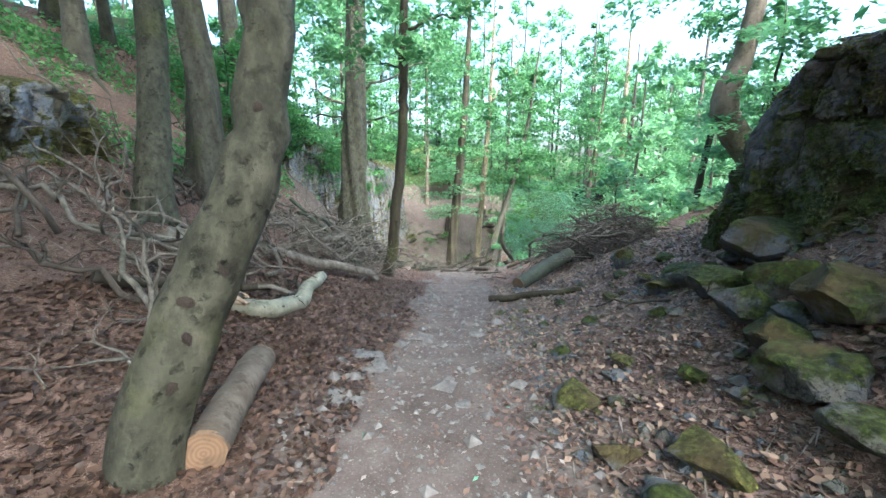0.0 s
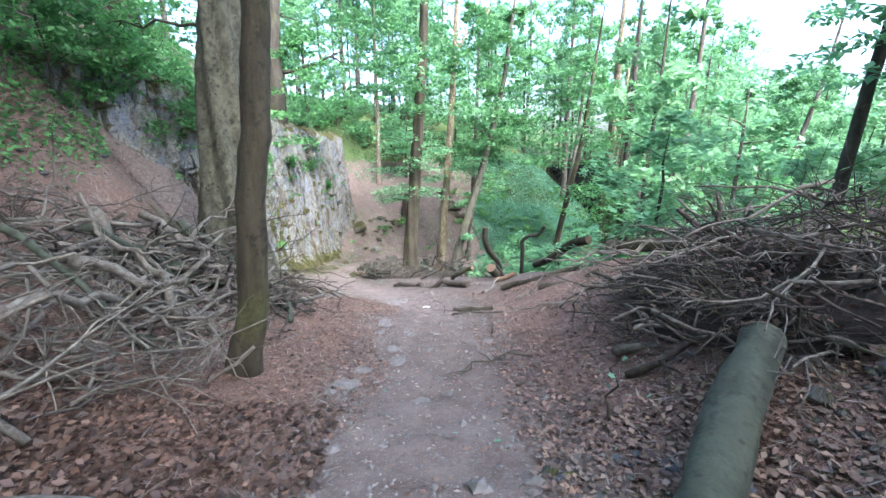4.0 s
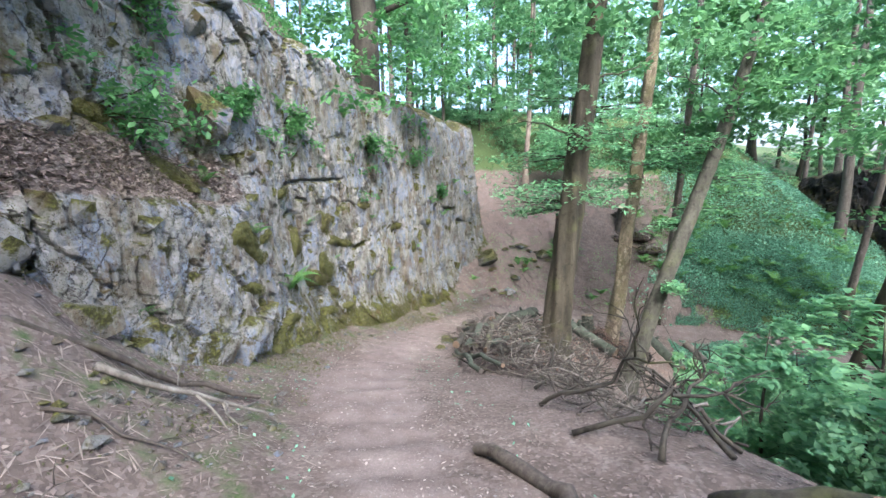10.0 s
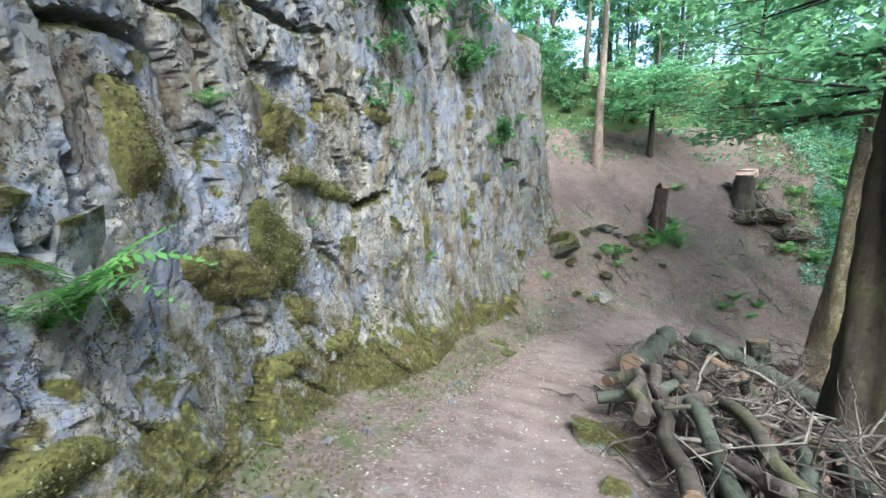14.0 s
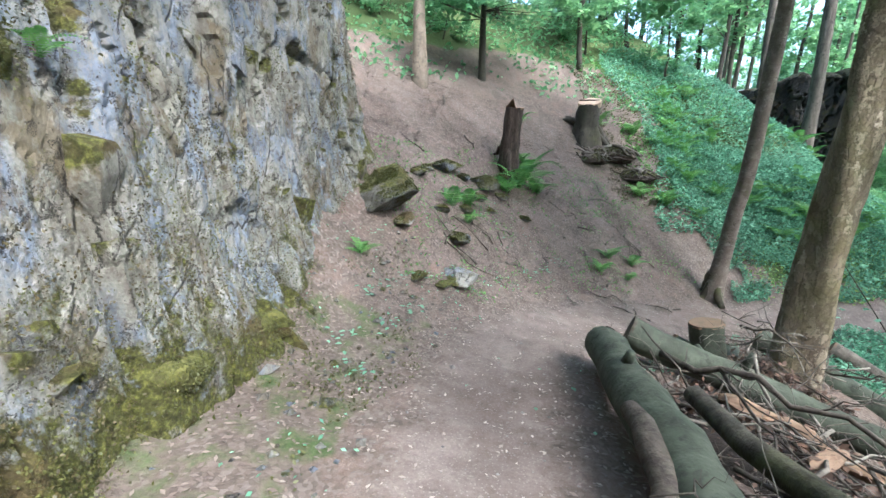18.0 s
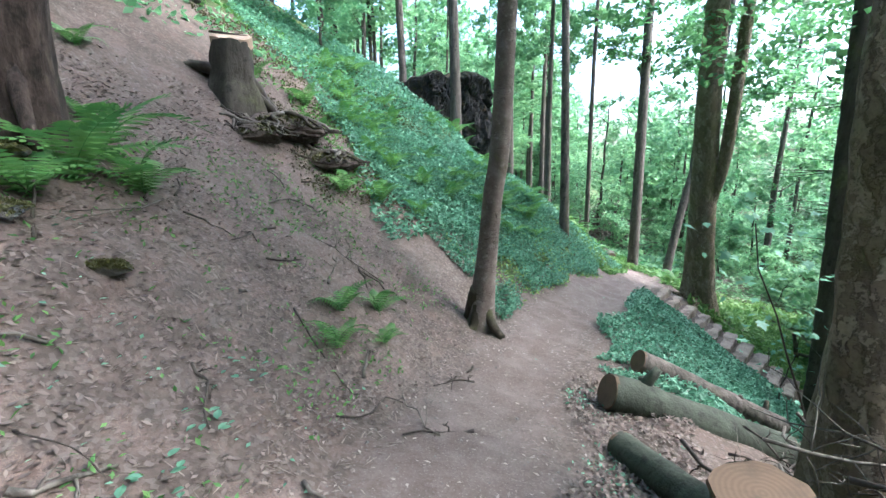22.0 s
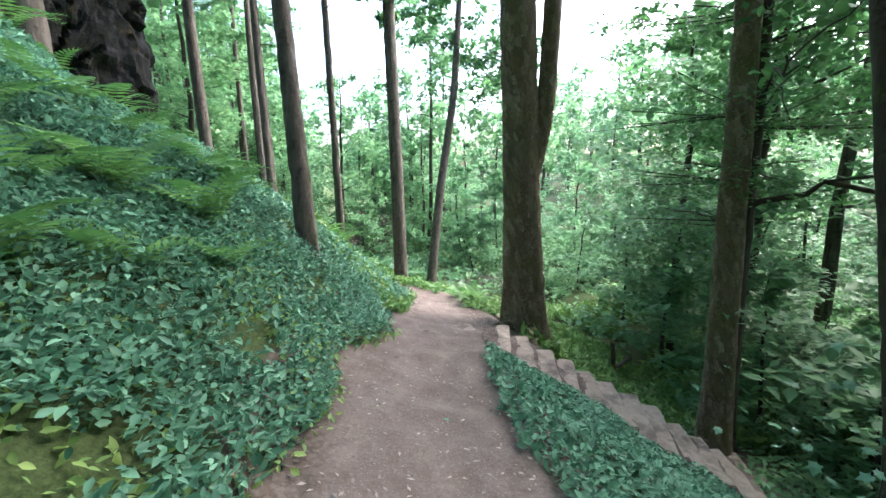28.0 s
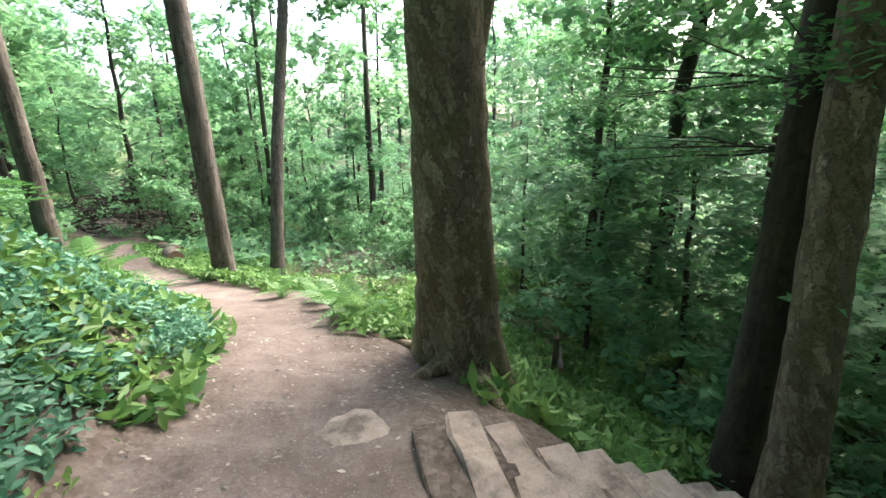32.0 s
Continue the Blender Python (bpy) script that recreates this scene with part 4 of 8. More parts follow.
def built_tree(name, label, pts, radii, bark, seed, top=0.0, ribs=0, seg=14, limbs=(), roots=0, group="", rough=1.0):
    """A tree with a trunk through given places; above them it goes on for top metres. limbs: (share of the height, yaw, length, rise)."""
    rng = np.random.default_rng(seed)
    pts, radii = [np.array(p, float) for p in pts], list(radii)
    base = pts[0].copy()
    base[2] = ground_z(base[0], base[1])
    pts[0][2] = min(pts[0][2], base[2])
    ob = thing(name, label, "tree", group, tuple(base))
    if top:
        w = pts[-1] - pts[-2]
        w = w / np.linalg.norm(w)
        w = w * 0.6 + np.array([0, 0, 0.4])
        pts += [pts[-1] + w * top * 0.4, pts[-1] + w * top + np.array([0, 0, top * 0.1])]
        radii += [radii[-1] * 0.8, radii[-1] * 0.25]
    pts = [pts[0] - (0, 0, 0.35)] + pts
    radii = [radii[0] * 1.25] + radii
    line = curve_samples(np.c_[np.array(pts) - base, radii], 0.14)
    s = Soup()
    s.tube(line[:, :3] + rough * rng.normal(0, 0.004, (len(line), 3)), np.maximum(line[:, 3], 0.012), max(seg, 20), 0.018 * rough, rng, ribs=ribs, flare=(0.3 if roots else 0.12, 0.28 + radii[1] * 0.4, max(roots, 4), rng.uniform(0, 6)))
    for k in range(roots):
        a = k * 2 * math.pi / roots + rng.uniform(-0.4, 0.4)
        reach = radii[1] * rng.uniform(2.0, 3.0)
        e = np.array([math.cos(a) * reach, math.sin(a) * reach, 0.0])
        lift = lambda p, up: np.array([p[0], p[1], ground_z(base[0] + p[0], base[1] + p[1]) - base[2] + up])
        m1 = lift(e * 0.36, radii[1] * 0.3)
        s.tube(np.array([m1, lift(e * 0.55, radii[1] * 0.08), lift(e * 0.8 + rng.normal(0, 0.03, 3), 0.0), lift(e, -0.08)]), radii[1] * np.array([0.26, 0.2, 0.13, 0.06]), 8, 0.05, rng)
    part("trunk", s.mesh(bark), ob)
    tall = line[-1, 2]
    for share, yaw, length, rise, thick in limbs:
        i = int(np.argmin(np.abs(line[:, 2] - share * tall)))
        b = line[i, :3]
        e = b + np.array([-math.sin(radians(yaw)) * length, math.cos(radians(yaw)) * length, rise])
        q = Soup()
        p = bent(b, e, 8, 0.12 * length, rng)
        q.tube(p, thick * np.linspace(1, 0.3, 8), 9)
        limb = part("limb", q.mesh(bark), ob)
        for t in (3, 5, 6):
            q = Soup()
            q.tube(bent(p[t], p[t] + (e - b) * 0.25 + rng.normal(0, 0.18 * length, 3), 5, 0.05 * length, rng), thick * np.linspace(0.4, 0.12, 5), 5)
            part("twig", q.mesh(bark), limb)
    return ob, base


def side_root(ob, base, way, thick, bark):
    """A root that runs out from a trunk's foot through places given from its base."""
    rng = np.random.default_rng(5)
    s = Soup()
    line = curve_samples(np.c_[np.array(way, float), np.linspace(thick, thick * 0.45, len(way))], 0.06)
    s.tube(line[:, :3] + rng.normal(0, 0.004, (len(line), 3)), line[:, 3], 12, 0.05, rng)
    part("root", s.mesh(bark), ob.children[0], "mossy root reaching to the path")


def add_sprays(ob, base, seed, sprays, leaf, material, per=90):
    """Leafy sprays on a tree: (x, y, z, yaw, length) in the world."""
    rng = np.random.default_rng(seed)
    pts = []
    for x, y, z, yaw, length in sprays:
        st = np.array([x, y, z]) - base
        for k in range(5):
            a = radians(yaw) + rng.normal(0, 0.5)
            w = np.array([-math.sin(a), math.cos(a), rng.uniform(-0.15, 0.12)])
            pts.append(spray_points(rng, st + (0, 0, rng.normal(0, 0.12)), w, length * rng.uniform(0.7, 1.1), per, length * 0.3, 0.05))
            s = Soup()
            s.tube(bent(st, st + w * length, 5, 0.06, rng), np.array([0.014, 0.012, 0.009, 0.006, 0.003]), 4, cap=False)
            part("twig", s.mesh(BARK_DARK), ob)
    part("crown", leaves(np.vstack(pts), leaf, rng, 0.72, 1.6, material), ob, "layered sprays of fresh green leaves")


def high_crown(ob, base, seed, centre, spread, low, height, leaf=0.13, limbs=26, per=60, material=None):
    me = crown_mesh(np.random.default_rng(seed), height, low, spread, limbs, per, leaf, material or LEAF, 0.55)
    part("crown", me, ob, "", pose(centre[0] - base[0], centre[1] - base[1], -base[2] + ground_z(*centre)))


# trees that stand by the path
CROOK = [(8.45, 10.0, 0.1), (8.15, 10.05, 0.95), (7.5, 10.05, 1.7), (6.72, 10.05, 2.65), (6.63, 10.05, 3.35), (6.95, 10.1, 4.15), (7.4, 10.3, 7)]
t, b = built_tree("beech_tree", "leaning grey-green beech with scarred bark beside the path", [(-1.5, 1.8, 0), (-1.24, 1.92, 0.8), (-0.97, 2.05, 1.42), (-0.87, 2.15, 2.04), (-0.82, 2.3, 3.4), (-0.9, 2.5, 6)], [0.165, 0.155, 0.14, 0.12, 0.115, 0.1], BEECH_SHADE, 101, 6, seg=30, rough=2.2)
lean_tree, lean_base = t, b
high_crown(t, b, 201, (-0.6, 2.8), 3.4, 5.5, 12)
t, b = built_tree("beech_tree", "tall beech with moss and scars on the leaf-strewn bank", [(-3.9, 5.5, 0.8), (-3.95, 5.9, 2.5), (-4.0, 6.1, 3.6), (-4, 6.2, 7)], [0.23, 0.19, 0.18, 0.14], BEECH_SHADE, 102, 6, roots=4)
high_crown(t, b, 202, (-4, 6.2), 3.5, 5.0, 13)
t, b = built_tree("beech_tree", "old grey beech with a fluted foot on the bank", [(-4.3, 7.6, 1.0), (-4.4, 7.9, 2.9), (-4.6, 8.1, 4.4), (-4.8, 8.2, 7)], [0.34, 0.26, 0.23, 0.2], BEECH, 103, 6, ribs=5, roots=6)
high_crown(t, b, 203, (-4.8, 8.2), 3.6, 5.5, 13)
t, b = built_tree("beech_tree", "beech with bare gripping roots on top of the outcrop", [(-7.0, 8.4, 3.1), (-7.1, 8.6, 4.5), (-7.2, 8.7, 8)], [0.24, 0.19, 0.15], BEECH, 104, 5, roots=7)
t, b = built_tree("young_tree", "slender dark-barked young beech at the path's edge", [(-1.34, 9.12, -1.2), (-1.24, 9.12, -0.75), (-1.12, 9.13, -0.3), (-1.06, 9.15, 0.5), (-0.93, 9.2, 1.5), (-0.84, 9.25, 2.8), (-0.8, 9.4, 6)], [0.175, 0.138, 0.125, 0.118, 0.11, 0.1, 0.08], BEECH_MOSSY, 105, 5, seg=26, rough=1.8, limbs=((0.42, -60, 1.6, 0.7, 0.04), (0.36, 40, 1.0, 0.4, 0.03)))
high_crown(t, b, 205, (-1.2, 9.4), 2.4, 4.6, 11, 0.1)
t, b = built_tree("beech_tree", "massive smooth grey beech trunk at the foot of the bank", [(-2.88, 13.2, -0.9), (-2.88, 13.3, 0.2), (-2.87, 13.42, 1.2), (-2.83, 13.62, 2.6), (-2.78, 13.9, 4.5), (-2.7, 14.2, 8)], [0.53, 0.43, 0.385, 0.35, 0.31, 0.26], BEECH_SHADE, 106, 7, ribs=6, seg=40, roots=6, limbs=((0.24, 75, 2.0, 0.2, 0.04), (0.3, -60, 2.4, 1.2, 0.06)))
high_crown(t, b, 206, (-2.1, 12.8), 4.0, 7, 15, limbs=16)
t, b = built_tree("young_tree", "thin pale straight sapling on the bank", [(-3.75, 8.9, 0.6), (-3.65, 9.2, 2.35), (-3.56, 9.4, 3.6), (-3.5, 9.5, 6)], [0.07, 0.06, 0.055, 0.04], BARK_TAN, 107, 3)
t, b = built_tree("beech_tree", "crooked brown beech with a swollen bend on the crest", CROOK, [0.4, 0.36, 0.33, 0.31, 0.27, 0.22, 0.16], BARK_TAN, 108, 5, roots=5, limbs=((0.45, -80, 2.0, 0.8, 0.06),))
high_crown(t, b, 208, (7.3, 10.3), 3.5, 4.5, 12, 0.12, material=LEAF_LIGHT)
t, b = built_tree("young_tree", "dark thin tree leaning out over the slope", [(6.9, 11.3, 0.3), (7.2, 11.4, 2.2), (7.9, 11.6, 5)], [0.1, 0.08, 0.06], BARK_DARK, 109, 4)
high_crown(t, b, 209, (7.8, 11.5), 2.6, 3.6, 9, 0.1, material=LEAF_LIGHT)
t, b = built_tree("ash_tree", "straight ridged tree with a mossy side beside the brush heap", [(0.42, 22.5, -4.7), (0.56, 22.72, -3), (0.69, 22.92, -1.5), (0.9, 23.24, 0.9), (1.25, 23.7, 5)], [0.34, 0.275, 0.255, 0.23, 0.18], BEECH_MOSSY, 110, 7, ribs=5, seg=30, roots=5, limbs=((0.3, 120, 1.5, 0.3, 0.03), (0.36, -50, 1.6, 0.5, 0.03)))
add_sprays(t, b, 310, ((0.7, 23.5, -0.9, 100, 1.9), (0.7, 23.5, -0.6, 160, 1.7), (0.7, 23.5, -0.8, -80, 1.6), (0.7, 23.6, 0.1, 70, 1.8), (0.75, 23.6, 0.6, 200, 1.6), (0.75, 23.7, 1.4, 130, 1.7), (0.75, 23.7, 1.2, -100, 1.8), (0.7, 23.5, -1.1, 60, 1.5)), 0.075, LEAF_LIGHT, 80)
high_crown(t, b, 210, (0.9, 24.2), 3.4, 6.5, 15)
t, b = built_tree("ash_tree", "mossy upright tree that forks above the path", [(2.18, 26.75, -5.5), (2.36, 26.8, -3.4), (2.52, 26.85, -1.2), (2.76, 26.95, 2.0), (3.0, 27.0, 6)], [0.24, 0.195, 0.18, 0.165, 0.12], BARK_FLAKY, 111, 6, ribs=3, seg=24, roots=4, limbs=((0.62, -70, 2.0, 2.2, 0.07), (0.34, 150, 1.4, 0.4, 0.03)))
add_sprays(t, b, 311, ((2.7, 26.5, -0.4, 60, 1.6), (2.7, 26.5, 0.0, 200, 1.9), (2.8, 26.4, 0.4, -60, 1.8), (2.9, 26.4, 1.0, 90, 1.8)), 0.08, LEAF_LIGHT, 80)
high_crown(t, b, 211, (3.5, 26.6), 3.4, 6, 14)
t, b = built_tree("ash_tree", "slanting grey tree leaning out over the slope", [(2.31, 24.34, -5.6), (2.8, 24.64, -4.0), (3.36, 24.97, -2.3), (4.45, 25.65, 1.1), (5.2, 26.1, 4)], [0.26, 0.2, 0.18, 0.15, 0.11], BEECH, 112, 5, limbs=((0.5, 100, 1.8, 0.6, 0.03),))
add_sprays(t, b, 312, ((3.6, 25.1, -1.6, 30, 1.2), (4.3, 25.5, 0.4, 120, 1.6), (4.0, 25.4, -0.4, -90, 1.6), (3.7, 25.2, -1.2, -30, 1.8), (3.1, 24.8, -3.1, -150, 0.6)), 0.08, LEAF_LIGHT, 70)
high_crown(t, b, 212, (5.6, 27.2), 3, 7, 14)
t, b = built_tree("beech_tree", "tan beech with initials cut into its smooth bark", [(4.28, 30.14, -5.7), (4.31, 30.12, -5.3), (4.34, 30.07, -4.6), (4.36, 30.02, -3.9), (4.42, 29.94, -2.8), (4.6, 29.95, 1.5), (4.7, 30, 5)], [0.21, 0.165, 0.136, 0.13, 0.125, 0.11, 0.09], BARK_SCARRED, 113, 6, seg=32, rough=0.15)


def trunk_of(tree):
    return next(c for c in tree.children if c.name.startswith("trunk"))


def carve(tree, base, axis, r, z, turn, word, high):
    """Letters cut into a trunk, as shallow dark strokes that follow its curve."""
    strokes = {"K": ((0, 0, 0, 1), (0, 0.45, 0.6, 1), (0.15, 0.5, 0.6, 0)), "E": ((0, 0, 0, 1), (0, 0, 0.5, 0), (0, 0.5, 0.4, 0.5), (0, 1, 0.5, 1)), "V": ((0, 1, 0.3, 0), (0.3, 0, 0.6, 1)),
               "I": ((0.2, 0, 0.2, 1),), "S": ((0.5, 1, 0, 0.8), (0, 0.8, 0.5, 0.35), (0.5, 0.35, 0, 0)), "-": ((0, 0.3, 0.5, 0.35),)}
    for i, ch in enumerate(word):
        s = Soup()
        for u0, v0, u1, v1 in strokes.get(ch, ()):
            pts = []
            for q in np.linspace(0, 1, 5):
                u, v = (i * 0.85 + u0 + (u1 - u0) * q - 0.42 * len(word)) * high, (v0 + (v1 - v0) * q) * high
                a = radians(turn) + u / r
                pts.append((axis[0] - base[0] + math.cos(a) * r, axis[1] - base[1] + math.sin(a) * r, z + v - base[2]))
            s.tube(np.array(pts), 0.0045, 5)
        if s.n:
            part("carved_letter", s.mesh(BARK_DARK), trunk_of(tree), "dark letter cut into the bark")


side_root(t, b, [(0.0, -0.03, 0.5), (-0.02, -0.12, 0.24), (-0.05, -0.22, 0.1), (-0.1, -0.4, -0.03)], 0.11, BEECH_MOSSY)
side_root(t, b, [(-0.02, 0.02, 0.55), (-0.04, 0.1, 0.25), (-0.05, 0.18, 0.1), (-0.08, 0.32, 0.02)], 0.13, BEECH_MOSSY)
side_root(t, b, [(-0.02, 0.0, 0.45), (-0.11, -0.02, 0.2), (-0.2, 0.0, 0.06), (-0.34, 0.03, 0.0)], 0.11, BEECH_MOSSY)
facing = -135.0
carve(t, b, (4.345, 30.067), 0.1345, -4.535, facing + 30, "KEV", 0.036)
carve(t, b, (4.352, 30.05), 0.1328, -4.3, facing - 3, "I S", 0.042)
carve(t, b, (4.35, 30.054), 0.133, -4.36, facing + 4, "----", 0.03)
carve(t, b, (4.348, 30.058), 0.1335, -4.415, facing, "---", 0.03)
carve(t, b, (4.346, 30.062), 0.134, -4.465, facing + 26, "---", 0.03)


def scars(tree, base, marks, axis_at, seed):
    """Dark healed scars in a trunk's bark: (height, turn, length, width, tilt)."""
    r = np.random.default_rng(seed)
    for z, turn, size, wide, tilt in marks:
        (ax, ay), rad = axis_at(z)
        a = radians(turn)
        d = np.array([math.cos(a), math.sin(a), 0])
        me = rock_mesh(int(r.integers(1000)), SCAR, (0.5, 0.5, 0.5), 0.5, 6)
        part("bark_scar", me, trunk_of(tree), "dark healed scar", pose(ax - base[0] + d[0] * (rad - 0.003), ay - base[1] + d[1] * (rad - 0.003), z - base[2], tilt, 0, turn) @ Matrix.Diagonal((0.016, wide, size, 1)))


lean_at = lambda z: ((float(np.interp(z, (0, 0.8, 1.42, 2.04), (-1.5, -1.24, -0.97, -0.87))), float(np.interp(z, (0, 0.8, 1.42, 2.04), (1.8, 1.92, 2.05, 2.15)))), float(np.interp(z, (0, 0.8, 1.42, 2.04), (0.165, 0.155, 0.14, 0.12))))
scars(lean_tree, lean_base, ((1.62, -50, 0.07, 0.07, 5), (1.5, -75, 0.09, 0.06, -10), (1.36, -40, 0.05, 0.08, 12), (1.2, -70, 0.08, 0.06, 0), (1.05, -45, 0.1, 0.05, 10), (0.9, -80, 0.06, 0.09, -6), (0.72, -55, 0.09, 0.05, 8), (1.78, -65, 0.06, 0.05, 0), (0.5, -60, 0.07, 0.06, -8)), lean_at, 9)
trunk_n = lambda z: ((4.34 + (z + 4.6) * 0.035, 30.07 - (z + 4.6) * 0.07), float(np.interp(z, (-5.3, -4.6, -3.9), (0.155, 0.134, 0.13))))
scars(t, b, ((-4.16, facing + 12, 0.11, 0.025, 10), (-4.15, facing + 24, 0.09, 0.02, -8), (-4.25, facing - 48, 0.03, 0.03, 0), (-4.66, facing - 22, 0.03, 0.05, 0), (-4.47, facing - 28, 0.016, 0.06, 5), (-4.85, facing + 6, 0.014, 0.05, 0),
             (-5.03, facing - 10, 0.02, 0.03, 20), (-4.75, facing + 40, 0.015, 0.04, 0), (-5.13, facing + 10, 0.06, 0.08, 15), (-4.41, facing + 46, 0.012, 0.07, 0), (-4.08, facing - 40, 0.03, 0.05, 0), (-4.93, facing + 25, 0.012, 0.06, 0)), trunk_n, 7)
high_crown(t, b, 213, (4.8, 30.3), 3.2, 5.5, 14)
t, b = built_tree("pine_tree", "dark straight conifer trunk with stubs on the green bank", [(10.4, 31.02, -5.6), (10.61, 31.16, -4), (10.93, 31.36, -2), (11.57, 31.78, 2), (12.0, 32.1, 7)], [0.14, 0.118, 0.108, 0.1, 0.08], BARK_BROWN, 114, 5, limbs=((0.35, 100, 0.5, 0.1, 0.015), (0.5, -60, 0.6, 0.1, 0.015), (0.45, 20, 0.7, 0.0, 0.015)))
high_crown(t, b, 214, (11.6, 31.7), 2.2, 8, 16, 0.12)
t, b = built_tree("pine_tree", "slim grey conifer at the path's turn", [(18.0, 30.5, -8.0), (18.1, 30.6, -4), (18.4, 30.8, 2), (18.6, 30.9, 8)], [0.22, 0.19, 0.17, 0.12], BARK_BROWN, 115, 5)
high_crown(t, b, 215, (18.6, 30.9), 2.4, 8, 17, 0.14)
t, b = built_tree("sycamore_tree", "broad flaking tree with moss beside the stone steps", [(12.03, 27.85, -7.2), (12.0, 27.95, -5.5), (11.99, 28.03, -4.0), (11.97, 28.18, -1.0), (12.0, 28.2, 4)], [0.4, 0.32, 0.29, 0.26, 0.19], BARK_FLAKY, 116, 6, roots=6, seg=18, limbs=((0.42, 90, 2, 1, 0.06),))
fork = curve_samples(np.array([(11.98, 28.0, -5.0, 0.2), (11.98, 27.8, -4.2, 0.16), (11.99, 27.68, -3.6, 0.145), (12.0, 27.62, -2.5, 0.14), (12.05, 27.55, 1, 0.12), (12.1, 27.3, 5, 0.07)]), 0.14)
fork_stem = Soup()
fork_stem.tube(fork[:, :3] - np.array(b), fork[:, 3], 18, 0.02, np.random.default_rng(16))
part("second_stem", fork_stem.mesh(BARK_FLAKY), t, "mossy second stem of a forked trunk")
high_crown(t, b, 216, (12.5, 27.7), 4, 7, 14)
t, b = built_tree("pine_tree", "thin leaning grey trunk past the steps", [(21.5, 29.6, -9.2), (22.3, 29.2, -5.3), (23.3, 28.6, -1), (24.3, 28.3, 4)], [0.2, 0.17, 0.15, 0.11], BARK_BROWN, 117, 5)
high_crown(t, b, 217, (24, 28.3), 3, 8, 15, 0.15)
t, b = built_tree("sycamore_tree", "dark twin-stemmed tree below the steps", [(11.1, 24.88, -8.6), (11.12, 24.92, -7), (11.15, 24.96, -5), (11.17, 25.01, -3), (11.23, 25.11, 2)], [0.28, 0.21, 0.19, 0.17, 0.12], BARK_DARK, 118, 6, limbs=((0.22, 130, 2.2, 0.4, 0.05), (0.3, 60, 2.0, 0.3, 0.035), (0.5, -140, 2.2, 1.5, 0.06)))
high_crown(t, b, 218, (12.0, 24.3), 3.6, 5.0, 12, 0.1, 18, 50, LEAF_DARK)
high_crown(t, b, 228, (12.9, 23.4), 2.6, 5.6, 10, 0.085, 24, 70, LEAF_DARK)
add_sprays(t, b, 318, ((11.3, 24.8, -4.4, 60, 1.6), (11.4, 24.7, -3.6, 20, 2.4), (11.4, 24.7, -3.8, 100, 2.2), (11.5, 24.6, -2.6, 60, 2.6), (11.5, 24.6, -2.2, -10, 2.6), (11.5, 24.6, -1.4, 110, 2.4), (11.4, 24.8, -4.6, -40, 1.8), (11.3, 24.8, -5.2, -80, 1.6)), 0.055, LEAF_DARK, 120)
t, b = built_tree("sycamore_tree", "brown mossy stem growing close beside a darker trunk", [(10.38, 25.45, -8.5), (10.49, 25.44, -7), (10.65, 25.43, -5), (10.8, 25.42, -3), (11.1, 25.4, 1)], [0.24, 0.185, 0.17, 0.155, 0.12], BARK_FLAKY, 125, 6, seg=22, roots=4)
high_crown(t, b, 225, (10.3, 24.0), 3.0, 6.0, 13, 0.1, 14, 50, LEAF_DARK)
t, b = built_tree("sycamore_tree", "mossy brown tree on the slope beside the ivy", [(7.45, 25.95, -8.0), (7.66, 25.97, -7), (8.07, 26.0, -5), (8.48, 26.06, -3), (9.3, 26.14, 1)], [0.23, 0.17, 0.155, 0.14, 0.11], BEECH_MOSSY, 119, 6)
high_crown(t, b, 219, (9.0, 26.0), 3.6, 5.0, 13, 0.12, 20, 60, LEAF)
for k, (label, x, y, r, lean) in enumerate((("dark trunk beside the rock on the upper slope", 12.5, 35.9, 0.19, 0.05), ("dark slim trunk high on the slope", 14.0, 39.6, 0.17, 0.05), ("dark straight trunk on the bank", 19.65, 37.1, 0.2, 0.1),
                                              ("slim dark conifer beside the path", 13.9, 31.4, 0.075, 0.3), ("thin grey trunk among the conifers", 17.6, 34.2, 0.13, 0.15), ("thin straight trunk among the conifers", 16.0, 33.6, 0.08, 0.2), ("straight trunk among the conifers", 21.4, 36.0, 0.14, 0.2), ("bare straight trunk on the far bank", 23.6, 36.6, 0.15, 0.1), ("pale thin trunk on the far bank", 25.5, 38.4, 0.13, 0.2))):
    g = ground_z(x, y)
    t, b = built_tree("pine_tree", label, [(x, y, g), (x + 0.06, y + 0.05, g + 2), (x + lean, y + 0.2, g + 6), (x + lean * 2, y + 0.3, g + 11)], [r * 1.3, r, r * 0.85, r * 0.6], BARK_BROWN, 120 + 30 * k, 6, limbs=((0.3, 40 * k, 0.7, 0.0, 0.012), (0.4, 100 + 40 * k, 0.9, 0.05, 0.012), (0.48, 200 + 50 * k, 0.8, -0.1, 0.012)))
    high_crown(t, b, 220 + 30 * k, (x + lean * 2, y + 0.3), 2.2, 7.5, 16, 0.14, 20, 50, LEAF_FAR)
t, b = built_tree("young_tree", "bare pale trunk on the worn slope", [(-1.27, 33.9, -1.0), (-1.25, 34.2, 0.8), (-1.2, 34.5, 2.6), (-1.2, 34.6, 5)], [0.2, 0.13, 0.11, 0.08], BARK_TAN, 122, 5)
high_crown(t, b, 222, (-1.2, 34.6), 2.6, 5, 11, 0.13)
t, b = built_tree("young_tree", "small spreading beech on the worn slope", [(0.58, 35.1, -0.8), (0.62, 35.3, 0.8), (0.7, 35.5, 2.4)], [0.11, 0.08, 0.05], BARK_DARK, 123, 1)
